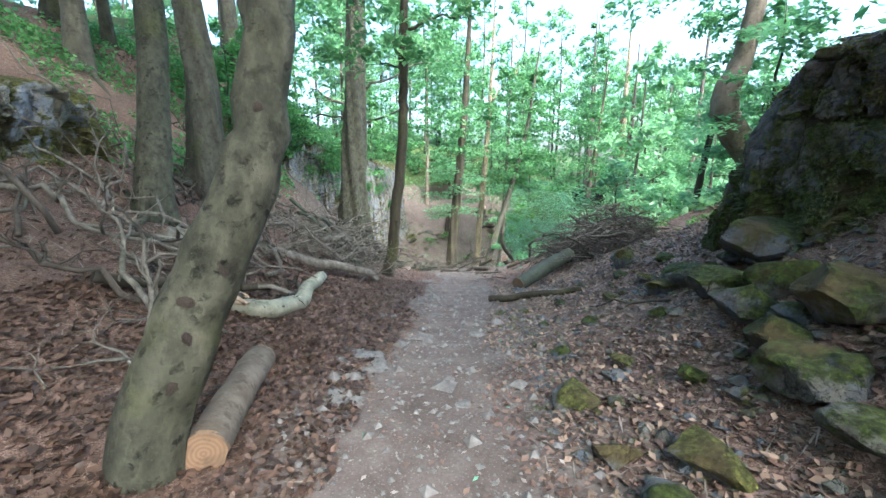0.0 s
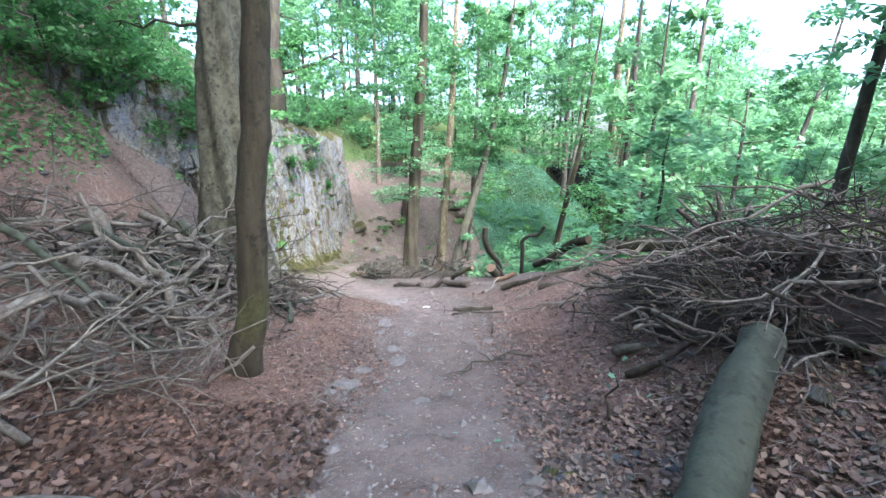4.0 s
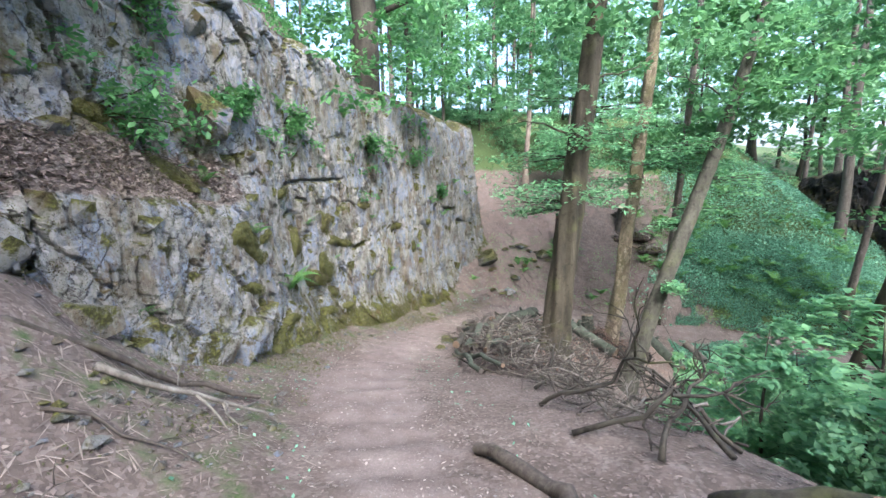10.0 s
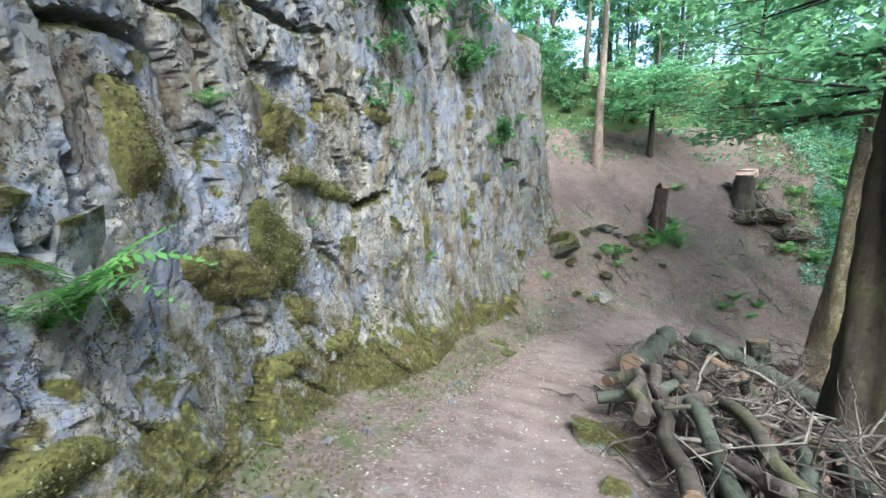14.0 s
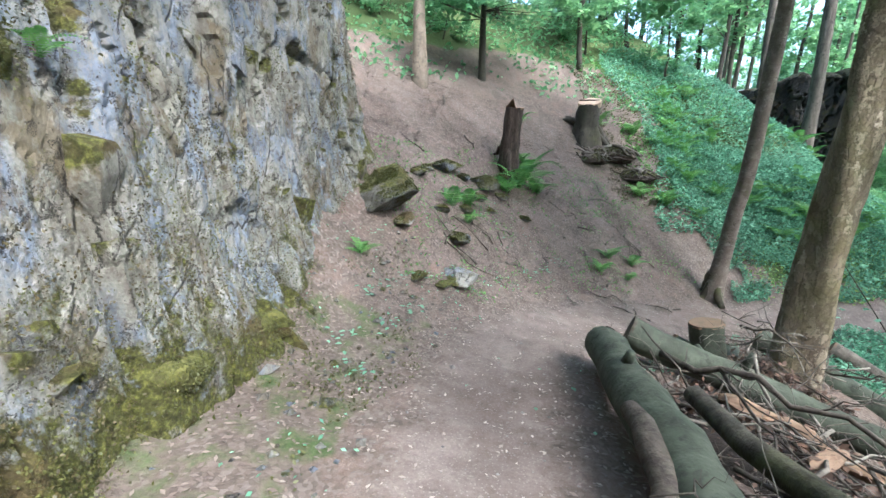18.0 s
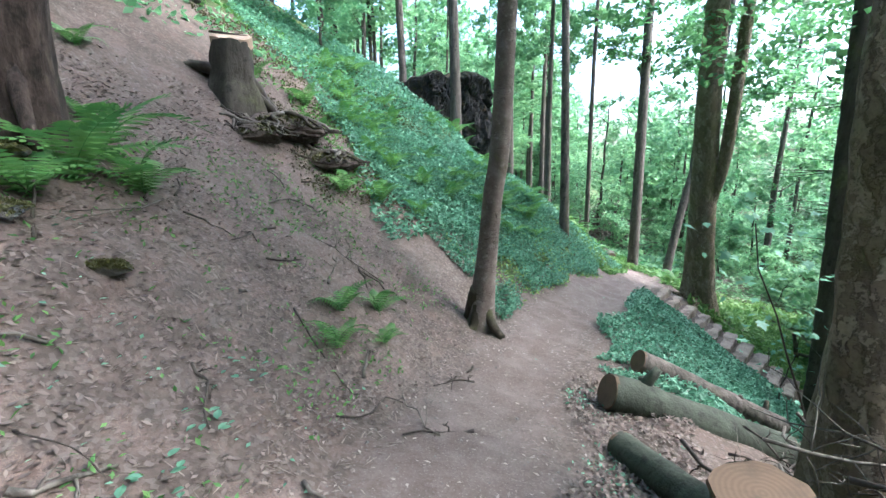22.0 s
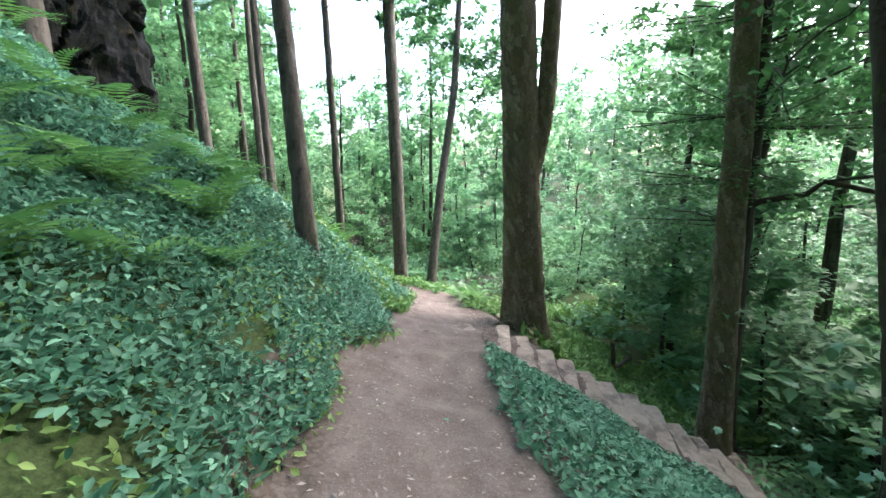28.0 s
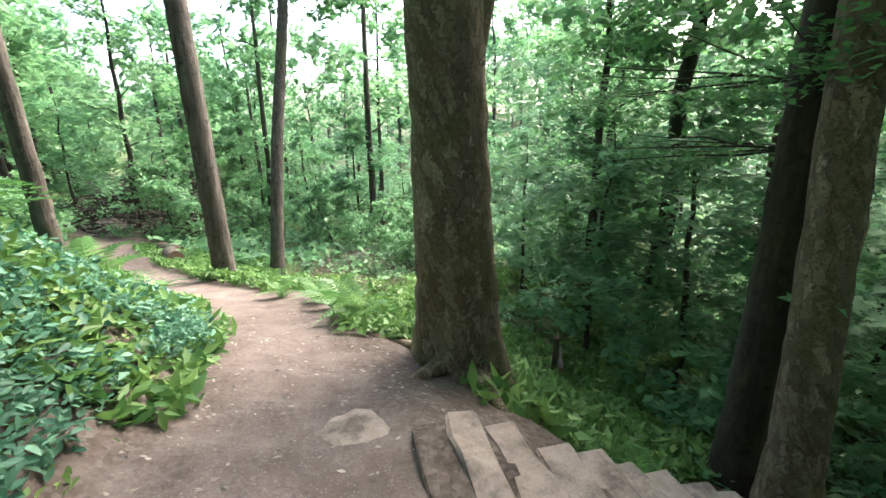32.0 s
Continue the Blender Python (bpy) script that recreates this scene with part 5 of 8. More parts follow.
add_sprays(t, b, 323, ((0.6, 35.2, 0.6, 100, 2.2), (0.6, 35.2, 0.8, -100, 2.4), (0.6, 35.2, 1.1, 180, 2.0), (0.6, 35.3, 1.6, 140, 2.2), (0.6, 35.3, 1.5, -140, 2.2), (0.65, 35.4, 2.1, 60, 2), (0.65, 35.4, 2.2, -60, 2.0), (0.6, 35.3, 1.0, 140, 2.4), (0.6, 35.3, 1.9, 200, 1.8)), 0.1, LEAF_LIGHT, 80)
t, b = built_tree("old_yew", "dark spreading tree gripping the cliff top with bare roots", [(-5.0, 24.6, 2.9), (-4.9, 24.5, 3.6), (-4.9, 24.4, 4.8), (-4.6, 24.4, 7)], [0.42, 0.36, 0.33, 0.2], BARK_DARK, 124, 4, roots=8, limbs=((0.4, -80, 2.6, 0.8, 0.1), (0.45, 110, 2.4, 1, 0.1), (0.5, 0, 2, 1.4, 0.1)))
high_crown(t, b, 224, (-4.8, 24.4), 3.6, 2.2, 7, 0.11, 30, 60, LEAF_DARK)

# the wood around: a few kinds, repeated
rng = np.random.default_rng(77)
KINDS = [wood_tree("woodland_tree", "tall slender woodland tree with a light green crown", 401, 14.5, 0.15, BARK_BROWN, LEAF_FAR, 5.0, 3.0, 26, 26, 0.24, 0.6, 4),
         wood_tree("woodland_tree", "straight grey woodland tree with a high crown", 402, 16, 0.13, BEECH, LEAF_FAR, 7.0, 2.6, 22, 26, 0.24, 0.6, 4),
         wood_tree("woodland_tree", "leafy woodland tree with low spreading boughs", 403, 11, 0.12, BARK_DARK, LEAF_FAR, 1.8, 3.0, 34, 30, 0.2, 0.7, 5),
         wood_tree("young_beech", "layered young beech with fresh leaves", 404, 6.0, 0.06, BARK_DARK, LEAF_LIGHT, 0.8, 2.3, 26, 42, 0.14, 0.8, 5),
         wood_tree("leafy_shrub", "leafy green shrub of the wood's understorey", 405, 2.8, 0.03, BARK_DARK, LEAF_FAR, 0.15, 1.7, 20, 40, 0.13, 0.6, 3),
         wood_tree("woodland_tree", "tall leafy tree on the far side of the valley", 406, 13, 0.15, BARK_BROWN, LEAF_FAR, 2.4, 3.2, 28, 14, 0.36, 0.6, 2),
         wood_tree("dark_shrub", "dark leafy shrub on the cliff's brink", 407, 2.0, 0.03, BARK_DARK, LEAF_DARK, 0.1, 1.3, 20, 50, 0.075, 0.6, 4)]
used = []


def plant(kind, x, y, size=1.0):
    m = pose(x, y, ground_z(x, y), 0, 0, rng.uniform(0, 360)) @ Matrix.Diagonal((size, size, size * rng.uniform(0.9, 1.15), 1))
    if used.count(kind) == 0:
        KINDS[kind].matrix_basis = m
        ob = KINDS[kind]
    else:
        ob = copy_thing(KINDS[kind], m)
    used.append(kind)
    tagged(ob, group="trees of the wood")
    return ob


def scatter(count, x0, x1, y0, y1, kinds, keep, size=(0.8, 1.2), gap=1.2):
    done, tries = [], 0
    while len(done) < count and tries < count * 12:
        tries += 1
        x, y = rng.uniform(x0, x1), rng.uniform(y0, y1)
        z, side = land(x, y)
        if not keep(x, y, side[0]) or any((x - a) ** 2 + (y - c) ** 2 < gap ** 2 for a, c in done):
            continue
        plant(kinds[int(rng.integers(len(kinds)))], x, y, rng.uniform(*size))
        done.append((x, y))


scatter(46, -30, -6, -4, 44, (1, 1, 0), lambda x, y, s: s > 8.5, (0.75, 1.1))
scatter(40, -14, 16, 40, 62, (1, 1, 0, 2), lambda x, y, s: s > 9, (0.8, 1.15))
scatter(26, 4, 34, -6, 26, (0, 3, 2, 3, 1), lambda x, y, s: s < -7.5, (0.8, 1.2), 2.2)
scatter(34, 3.5, 14, 13.5, 24, (3, 4, 3, 4), lambda x, y, s: -12 < s < -5.8, (0.6, 1.0))
scatter(22, 26, 50, 26, 50, (0, 1, 2, 1), lambda x, y, s: abs(s) > 4.0, (0.8, 1.1), 2.5)
scatter(40, 13, 34, 10, 26.5, (3, 4, 3, 4), lambda x, y, s: s < -5, (0.7, 1.1), 1.6)
scatter(60, 24, 64, 26, 56, (4, 3, 4, 2), lambda x, y, s: abs(s) > 1.2, (0.8, 1.3), 1.6)
scatter(12, 14, 26, 34, 50, (1, 0, 4), lambda x, y, s: s > 7, (0.7, 1.0), 2)
scatter(44, 34, 78, -20, 40, (5,), lambda x, y, s: abs(s) > 5, (0.8, 1.1), 3.5)
scatter(30, 34, 110, -70, 10, (5,), lambda x, y, s: True, (1.2, 1.7), 5)
scatter(46, 34, 78, 33, 54, (5,), lambda x, y, s: abs(s) > 2.5, (0.7, 1.1), 2.6)
scatter(20, 34, 80, 46, 80, (5,), lambda x, y, s: True, (1.0, 1.3), 4)
scatter(24, 8, 50, -40, 2, (5,), lambda x, y, s: s < -8, (0.9, 1.2), 3)
# unseen trees behind the start, added to keep sky light off it
scatter(14, -30, 10, -30, -5, (0, 1, 2), lambda x, y, s: abs(s) > 3, (0.9, 1.2), 2)
for x, y, size in ((-5.6, 13.6, 1.0), (-5.2, 14.8, 0.9), (-4.9, 15.9, 0.8), (-6.2, 12.4, 1.1), (-4.8, 17.6, 0.6), (-5.0, 19.3, 0.7), (-5.3, 21.2, 0.6), (-5.0, 22.8, 0.7), (-6.6, 15.0, 1.2), (-6.4, 17.2, 1.1), (-4.7, 26.4, 0.6)):
    plant(6, x, y, size)
scatter(26, -7, 9, 36.5, 44, (4, 3, 4, 2), lambda x, y, s: s > 7.5, (0.6, 1.0), 1.3)
DARK = wood_tree("dark_sycamore", "broad dark-leaved tree hanging over the slope below the steps", 411, 10, 0.2, BARK_DARK, LEAF_DARK, 2.2, 3.6, 44, 60, 0.1, 0.65, 6)
for k, (x, y) in enumerate(((15.2, 21.6), (20.5, 18.0))):
    mm = pose(x, y, ground_z(x, y), 0, 0, 80 * k)
    ob = DARK if k == 0 else copy_thing(DARK, mm)
    ob.matrix_basis = mm
    tagged(ob, group="dark trees below the steps")
# big crowns, mostly unseen, added to shade the walk's start and the cliff top
CANOPY = wood_tree("old_beech", "tall beech added, mostly out of view, so that its wide crown shades the path", 410, 13, 0.3, BEECH, LEAF, 3.8, 4.6, 30, 46, 0.17, 0.6, 10)
for k, (x, y, sc) in enumerate(((-3.8, -1.6, 1.0), (3.9, -2.4, 1.0), (-6.6, 2.2, 1.0), (5.4, 2.0, 0.9), (-0.6, -5.5, 1.1), (-7.5, -3.5, 1.1), (6.9, -1.8, 1.1), (-8.4, 6.2, 1.0), (-7.4, 15.4, 0.9), (-9.0, 10.5, 1.0), (-7.6, 19.5, 0.9))):
    mm = pose(x, y, ground_z(x, y), 0, 0, 67 * k) @ Matrix.Diagonal((sc, sc, sc, 1))
    ob = CANOPY if k == 0 else copy_thing(CANOPY, mm)
    ob.matrix_basis = mm
    tagged(ob, group="old beeches")


# ---- dead wood ----
def log(name, label, p0, p1, r0, r1=None, bark=None, seed=0, sway=0.03, group="", lift=True, cuts=(True, True), stubs=0, fresh=False):
    """A felled log from p0 to p1 (x, y and height above the ground under it) with sawn ends."""
    rng = np.random.default_rng(seed)
    r1 = r1 or r0 * 0.9
    a, b = [np.array((p[0], p[1], ground_z(p[0], p[1]) + p[2] + (r * 0.8 if lift else 0))) for p, r in ((p0, r0), (p1, r1))]
    ob = thing(name, label, "log", group, tuple(a))
    n = max(6, int(np.linalg.norm(b - a) / 0.22))
    line = bent((0, 0, 0), b - a, n, sway * np.linalg.norm(b - a), rng)
    radii = np.linspace(r0, r1, n) * (1 + 0.05 * rng.normal(0, 1, n))
    s = Soup()
    s.tube(line, radii, 14, 0.02, rng, cap=False)
    for k in range(stubs):
        i = int(rng.integers(1, n - 1))
        d = rng.normal(0, 1, 3)
        d[2] = abs(d[2]) + 0.4
        d /= np.linalg.norm(d)
        q = Soup()
        q.tube(np.array([line[i], line[i] + d * radii[i] * 1.6, line[i] + d * radii[i] * 2.0]), radii[i] * np.array([0.35, 0.25, 0.2]), 6)
        part("branch_stub", q.mesh(bark or LOG_GREEN), ob)
    part("bark", s.mesh(bark or LOG_GREEN), ob)
    for end, inner, r, cut in ((line[0], line[1], radii[0], cuts[0]), (line[-1], line[-2], radii[-1], cuts[1])):
        w = Vector(end - inner).normalized()
        c = Soup()
        k = 18
        ang = np.arange(k) * 2 * math.pi / k
        wob = 1 + 0.03 * rng.normal(0, 1, k)
        ring = np.c_[np.cos(ang) * r * wob, np.sin(ang) * r * wob, np.zeros(k)]
        c.add(np.vstack([ring * 1.01 + (0, 0, -0.02), ring * 0.97 + (0, 0, 0.008), [[0, 0, 0.012]]]),
              [(i, (i + 1) % k, k + (i + 1) % k, k + i) for i in range(k)])
        c.f.extend([[k + i, k + (i + 1) % k, 2 * k] for i in range(k)])
        part("cut_face", c.mesh((CUT if fresh else CUT_OLD) if cut else DEADWOOD_DARK, False), ob, "pale sawn end with growth rings" if cut else "weathered dark end",
             Matrix.Translation(Vector(end)) @ w.to_track_quat("Z", "Y").to_matrix().to_4x4())
    return ob


def branch_mesh(rng, p1, r, twigs=4, mat=None, sway=0.12, depth=1):
    """A crooked branch from the origin to p1 with side twigs."""
    s = Soup()
    p1 = np.array(p1, float)
    size = np.linalg.norm(p1)
    n = max(6, int(size / 0.18))
    line = bent((0, 0, 0), p1, n, sway * size, rng)
    s.tube(line, np.linspace(r, r * 0.35, n), 6, 0.04, rng)
    for k in range(twigs):
        i = int(rng.integers(n // 4, n - 1))
        d = p1 / size * rng.uniform(0.2, 0.8) + rng.normal(0, 0.55, 3)
        reach = size * rng.uniform(0.15, 0.4)
        tl = bent(line[i], line[i] + d * reach, 6, 0.15 * reach, rng)
        s.tube(tl, np.linspace(r * 0.5, r * 0.15, 6), 4)
        for q in range(depth):
            j = int(rng.integers(2, 5))
            e = tl[j] + (d + rng.normal(0, 0.6, 3)) * reach * 0.4
            s.tube(bent(tl[j], e, 4, 0.05, rng), np.linspace(r * 0.25, r * 0.08, 4), 4, cap=False)
    return s.mesh(mat or DEADWOOD)


def dead_branch(label, p0, p1, r, seed, twigs=4, mat=None, sway=0.12, depth=1, group="fallen branches"):
    """A crooked fallen branch; each side twig is a part."""
    rng = np.random.default_rng(seed)
    a, b = [np.array((p[0], p[1], ground_z(p[0], p[1]) + p[2])) for p in (p0, p1)]
    ob = thing("dead_branch", label, "branch", group, tuple(a))
    d = b - a
    size = np.linalg.norm(d)
    n = max(6, int(size / 0.16))
    line = bent((0, 0, 0), d, n, sway * size, rng)
    s = Soup()
    s.tube(line, np.linspace(r, r * 0.35, n), 8, 0.05, rng)
    stem = part("stem", s.mesh(mat or DEADWOOD), ob)
    for k in range(min(twigs, 6)):
        i = int(rng.integers(n // 4, n - 1))
        w = d / size * rng.uniform(0.2, 0.8) + rng.normal(0, 0.55, 3)
        reach = size * rng.uniform(0.15, 0.4)
        s = Soup()
        tl = bent(line[i], line[i] + w * reach, 6, 0.15 * reach, rng)
        s.tube(tl, np.linspace(r * 0.5, r * 0.15, 6), 5)
        for q in range(depth + 1):
            j = int(rng.integers(2, 5))
            s.tube(bent(tl[j], tl[j] + (w + rng.normal(0, 0.6, 3)) * reach * 0.4, 4, 0.05, rng), np.linspace(r * 0.25, r * 0.08, 4), 4, cap=False)
        part("twig", s.mesh(mat or DEADWOOD), stem)
    return ob


def brush_heap(label, centre, sx, sy, high, count, seed, mats, reach=(0.6, 1.7), thick=(0.008, 0.03), kinds=14, mound=False):
    """A heap of cut brushwood; every stick is a part."""
    rng = np.random.default_rng(seed)
    base = np.array(on_ground(*centre))
    ob = thing("brush_heap", label, "brush heap", at=tuple(base))
    s = Soup()
    rings, seg = 7, 26
    grid = [(0.0, 0.0)] + [(q / rings, a * 2 * math.pi / seg) for q in range(1, rings + 1) for a in range(seg)]
    v = []
    for q, a in grid:
        x, y = math.cos(a) * q * sx * 0.95, math.sin(a) * q * sy * 0.95
        v.append((x, y, ground_z(base[0] + x, base[1] + y) - base[2] + high * 0.34 * (1 - q * q) * (1 + 0.9 * float(noise.noise(Vector((x * 3, y * 3, seed))))) + 0.03 - 0.1 * (q > 0.99)))
    s.add(v, np.zeros((0, 3), int))
    s.f.extend([[0, 1 + a, 1 + (a + 1) % seg] for a in range(seg)])
    s.f.extend([[1 + r * seg + a, 1 + (r + 1) * seg + a, 1 + (r + 1) * seg + (a + 1) % seg, 1 + r * seg + (a + 1) % seg] for r in range(rings - 1) for a in range(seg)])
    # added mound whose near-black colour stands for the shade between the sticks
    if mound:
        part("rotting_litter", s.mesh(HEAP_CORE), ob, "dark core of the heap, the shade between the sticks in its colour")
        top = np.array(v)
        pick = top[rng.integers(0, len(top), 2600)] + rng.normal(0, 1, (2600, 3)) * (0.13 * sx, 0.13 * sy, 0.02)
        part("caught_leaves", leaves(pick, 0.04, rng, 0.5, 1.6, LITTER_DARK), ob, "dark brown leaves caught between the sticks")
    meshes = []
    for k in range(kinds):
        size = rng.uniform(*reach)
        meshes.append(branch_mesh(rng, (size, 0, rng.uniform(-0.05, 0.15) * size), rng.uniform(*thick), int(rng.integers(2, 6)), mats[k % len(mats)], 0.14, 1))
    for k in range(count):
        a, q = rng.uniform(0, 2 * math.pi), math.sqrt(rng.uniform(0, 1))
        x, y = math.cos(a) * q * sx, math.sin(a) * q * sy
        h = high * (1 - q * q) * rng.uniform(0.1, 1.0) + 0.04
        z = ground_z(base[0] + x, base[1] + y) - base[2] + h
        yaw = rng.uniform(0, 360)
        part("stick", meshes[int(rng.integers(kinds))], ob, "", pose(x, y, z, rng.uniform(-180, 180), rng.normal(0, 14) + 4, yaw) @ Matrix.Translation((-0.5, 0, 0)))
    return ob


# left of the path, first stretch
log("cut_log", "short sawn log with a bright orange end beside the leaning beech", (-1.22, 1.86, 0), (-1.48, 3.1, 0.0), 0.118, 0.11, BARK_TAN, 1, 0.02, fresh=True)
log("windfall", "long weathered fallen trunk lying down the bank", (-3.6, 6.0, 0.05), (-1.2, 7.2, 0.02), 0.1, 0.06, DEADWOOD, 3, 0.05, cuts=(False, False), stubs=3)
log("cut_log", "short sawn log on the leaf-strewn bank", (-2.6, 4.9, 0.02), (-3.3, 4.8, 0.05), 0.12, 0.12, DEADWOOD, 4, 0.02)
def broken_log(seed):
    """A pale crooked log whose near end has broken into long splinters."""
    rng = np.random.default_rng(seed)
    up = lambda x, y, h: np.array((x, y, ground_z(x, y) + h))
    base = up(-1.76, 3.93, 0)
    ob = thing("broken_log", "pale grey-green crooked log with a splintered tan end on red leaves", "log", at=tuple(base))
    pts = [up(-2.1, 3.86, 0.1), up(-1.78, 3.97, 0.09), up(-1.72, 4.3, 0.07), up(-1.69, 4.68, 0.06), up(-1.75, 5.1, 0.07), up(-1.79, 5.6, 0.08), up(-1.83, 6.0, 0.08)]
    line = curve_samples(np.c_[np.array(pts) - base, [0.06, 0.095, 0.1, 0.1, 0.085, 0.09, 0.08]], 0.07)
    s = Soup()
    s.tube(line[:, :3], line[:, 3], 16, 0.035, rng)
    part("bark", s.mesh(LOG_PALE), ob)
    a, e = up(-2.52, 3.78, 0.2) - base, up(-1.8, 3.93, 0.11) - base
    way = (e - a) / np.linalg.norm(e - a)
    side = np.array([-way[1], way[0], 0])
    for k in range(26):
        u0 = rng.uniform(0, 0.45)
        u1 = min(1.0, u0 + rng.uniform(0.35, 0.6))
        off = side * rng.normal(0, 0.05) + np.array([0, 0, rng.normal(0, 0.045)])
        q = Soup()
        n = 9
        c = bent(a + (e - a) * u0 + off * 0.6, a + (e - a) * u1 + off, n, 0.05, rng)
        r = np.array([0.012, 0.03, 0.04, 0.043, 0.04, 0.036, 0.03, 0.022, 0.006]) * rng.uniform(0.7, 1.35)
        q.tube(c, r, 7, 0.22, rng)
        part("splinter", q.mesh(SPLIT_GREY if k % 4 else DEADWOOD_DARK, False), ob, "" if k % 4 else "dark rotten splinter")


broken_log(61)
log("mossy_pole", "mossy branch lying under the leaning beech", (-2.9, 3.3, 0.05), (-1.95, 4.7, 0.12), 0.05, 0.035, BEECH_MOSSY, 74, 0.06, cuts=(False, False))
log("mossy_root", "thick mossy root running down from the big beech", (-3.0, 13.5, 0.05), (-2.0, 14.3, -0.02), 0.09, 0.05, BEECH_MOSSY, 75, 0.07, cuts=(False, False))
log("mossy_root", "low mossy root at the foot of the bank", (-2.4, 13.2, 0.02), (-1.45, 13.7, -0.03), 0.07, 0.04, BEECH_MOSSY, 76, 0.1, cuts=(False, False))
log("mossy_pole", "long dark stick lying on the rubble slope", (-3.3, 14.6, 0.06), (-2.35, 16.6, 0.06), 0.035, 0.025, DEADWOOD_DARK, 77, 0.05, cuts=(False, False))
rng = np.random.default_rng(500)
for k in range(84):
    x, y = rng.uniform(-4.8, -1.7), rng.uniform(3.2, 11.6)
    a, size = rng.uniform(0, 6.3), rng.uniform(0.8, 2.3)
    e = (x + math.cos(a) * size, y + math.sin(a) * size)
    if e[0] > -1.25 or x > -1.5 - 0.05 * y and y < 4:
        e = (e[0] - 1.2, e[1])
    dead_branch("bleached crooked dead branch on the leaf litter", (x, y, rng.uniform(0.02, 0.1)), (e[0], e[1], rng.uniform(0.03, 0.45)), rng.uniform(0.012, 0.034), 510 + k, int(rng.integers(3, 8)), (DEADWOOD, DEADWOOD, DEADWOOD_DARK)[k % 3], 0.16, 2)
brush_heap("tangled heap of grey dead branches at the big beech's foot", (-2.6, 10.9), 1.4, 1.3, 0.5, 100, 42, (DEADWOOD, DEADWOOD_DARK), (0.9, 2.0), (0.012, 0.035))
brush_heap("tangle of pale dead twigs on the bank", (-2.6, 8.4), 1.2, 1.7, 0.4, 100, 43, (DEADWOOD, DEADWOOD), (0.7, 1.8), (0.008, 0.022))
log("fallen_log", "grey fallen log in the tangle of branches", (-3.2, 10.7, 0.2), (-1.9, 11.7, 0.02), 0.085, 0.07, DEADWOOD, 5, 0.05, cuts=(False, True))
log("fallen_log", "thick mossy fallen log beneath the branches", (-3.1, 10.4, 0.08), (-1.6, 11.35, 0.0), 0.1, 0.08, LOG_GREEN, 6, 0.05, cuts=(False, True))
dead_branch("crooked pale branch reaching onto the path's edge", (-1.25, 10.6, 0.03), (-1.75, 12.1, 0.2), 0.042, 560, 2, LOG_GREEN, 0.14)
for k, (p, q, r) in enumerate((((-3.0, 11.8, 0.75), (-1.35, 11.0, 0.03), 0.06), ((-3.2, 11.3, 0.6), (-1.5, 10.5, 0.04), 0.055), ((-2.9, 12.2, 0.5), (-1.45, 11.9, 0.03), 0.05), ((-3.3, 10.6, 0.55), (-1.7, 9.8, 0.05), 0.06),
                               ((-3.0, 10.0, 0.5), (-1.9, 11.2, 0.12), 0.045), ((-2.4, 9.0, 0.55), (-1.75, 10.6, 0.05), 0.05), ((-3.4, 9.2, 0.8), (-1.8, 9.0, 0.06), 0.045), ((-2.2, 8.0, 0.4), (-2.0, 9.9, 0.1), 0.04))):
    dead_branch("thick arched grey-green bough sloping down from the bank", p, q, r, 1561 + k, 3, (LOG_GREEN, DEADWOOD)[k % 2], 0.1)
dead_branch("long leaning grey branch against the heap", (-1.9, 9.4, 0.25), (-2.9, 9.9, 0.9), 0.045, 561, 3, DEADWOOD, 0.15)
dead_branch("branching pale dead bough standing from the litter", (-2.2, 3.3, 0.02), (-3.3, 4.0, 0.75), 0.032, 562, 7, DEADWOOD, 0.12, 2)
dead_branch("branching pale dead bough on the bank", (-2.3, 3.0, 0.02), (-2.5, 3.3, 0.8), 0.03, 563, 6, DEADWOOD, 0.12, 2)

# right of the path, first stretch
log("cut_log", "mossy sawn log sticking out of the brush heap", (1.3, 6.75, 0.0), (2.45, 7.75, 0.12), 0.125, 0.13, LOG_GREEN, 7, 0.02)
log("mossy_pole", "thin rotten pole grown with moss", (0.7, 5.75, 0), (1.9, 5.4, 0.02), 0.055, 0.04, BEECH_MOSSY, 8, 0.05, cuts=(False, False))
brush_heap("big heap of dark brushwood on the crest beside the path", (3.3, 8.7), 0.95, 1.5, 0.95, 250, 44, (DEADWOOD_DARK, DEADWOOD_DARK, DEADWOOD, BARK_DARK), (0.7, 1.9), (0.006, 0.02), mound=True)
dead_branch("crooked grey bough lying at the foot of the brushwood", (2.05, 8.75, 0.08), (2.9, 8.3, 0.2), 0.045, 9, 3, DEADWOOD, 0.16)
dead_branch("thick dark bough jutting from the brushwood", (3.9, 9.2, 0.1), (2.95, 9.4, 1.0), 0.07, 909, 4, DEADWOOD_DARK, 0.1)
dead_branch("bent dark bough at the edge of the brushwood", (1.95, 8.35, 0.03), (2.9, 7.9, 0.12), 0.035, 10, 4, DEADWOOD_DARK, 0.16)
def over(x, y, z):
    """A place at height z, given as height above the ground there."""
    return (x, y, z - ground_z(x, y))


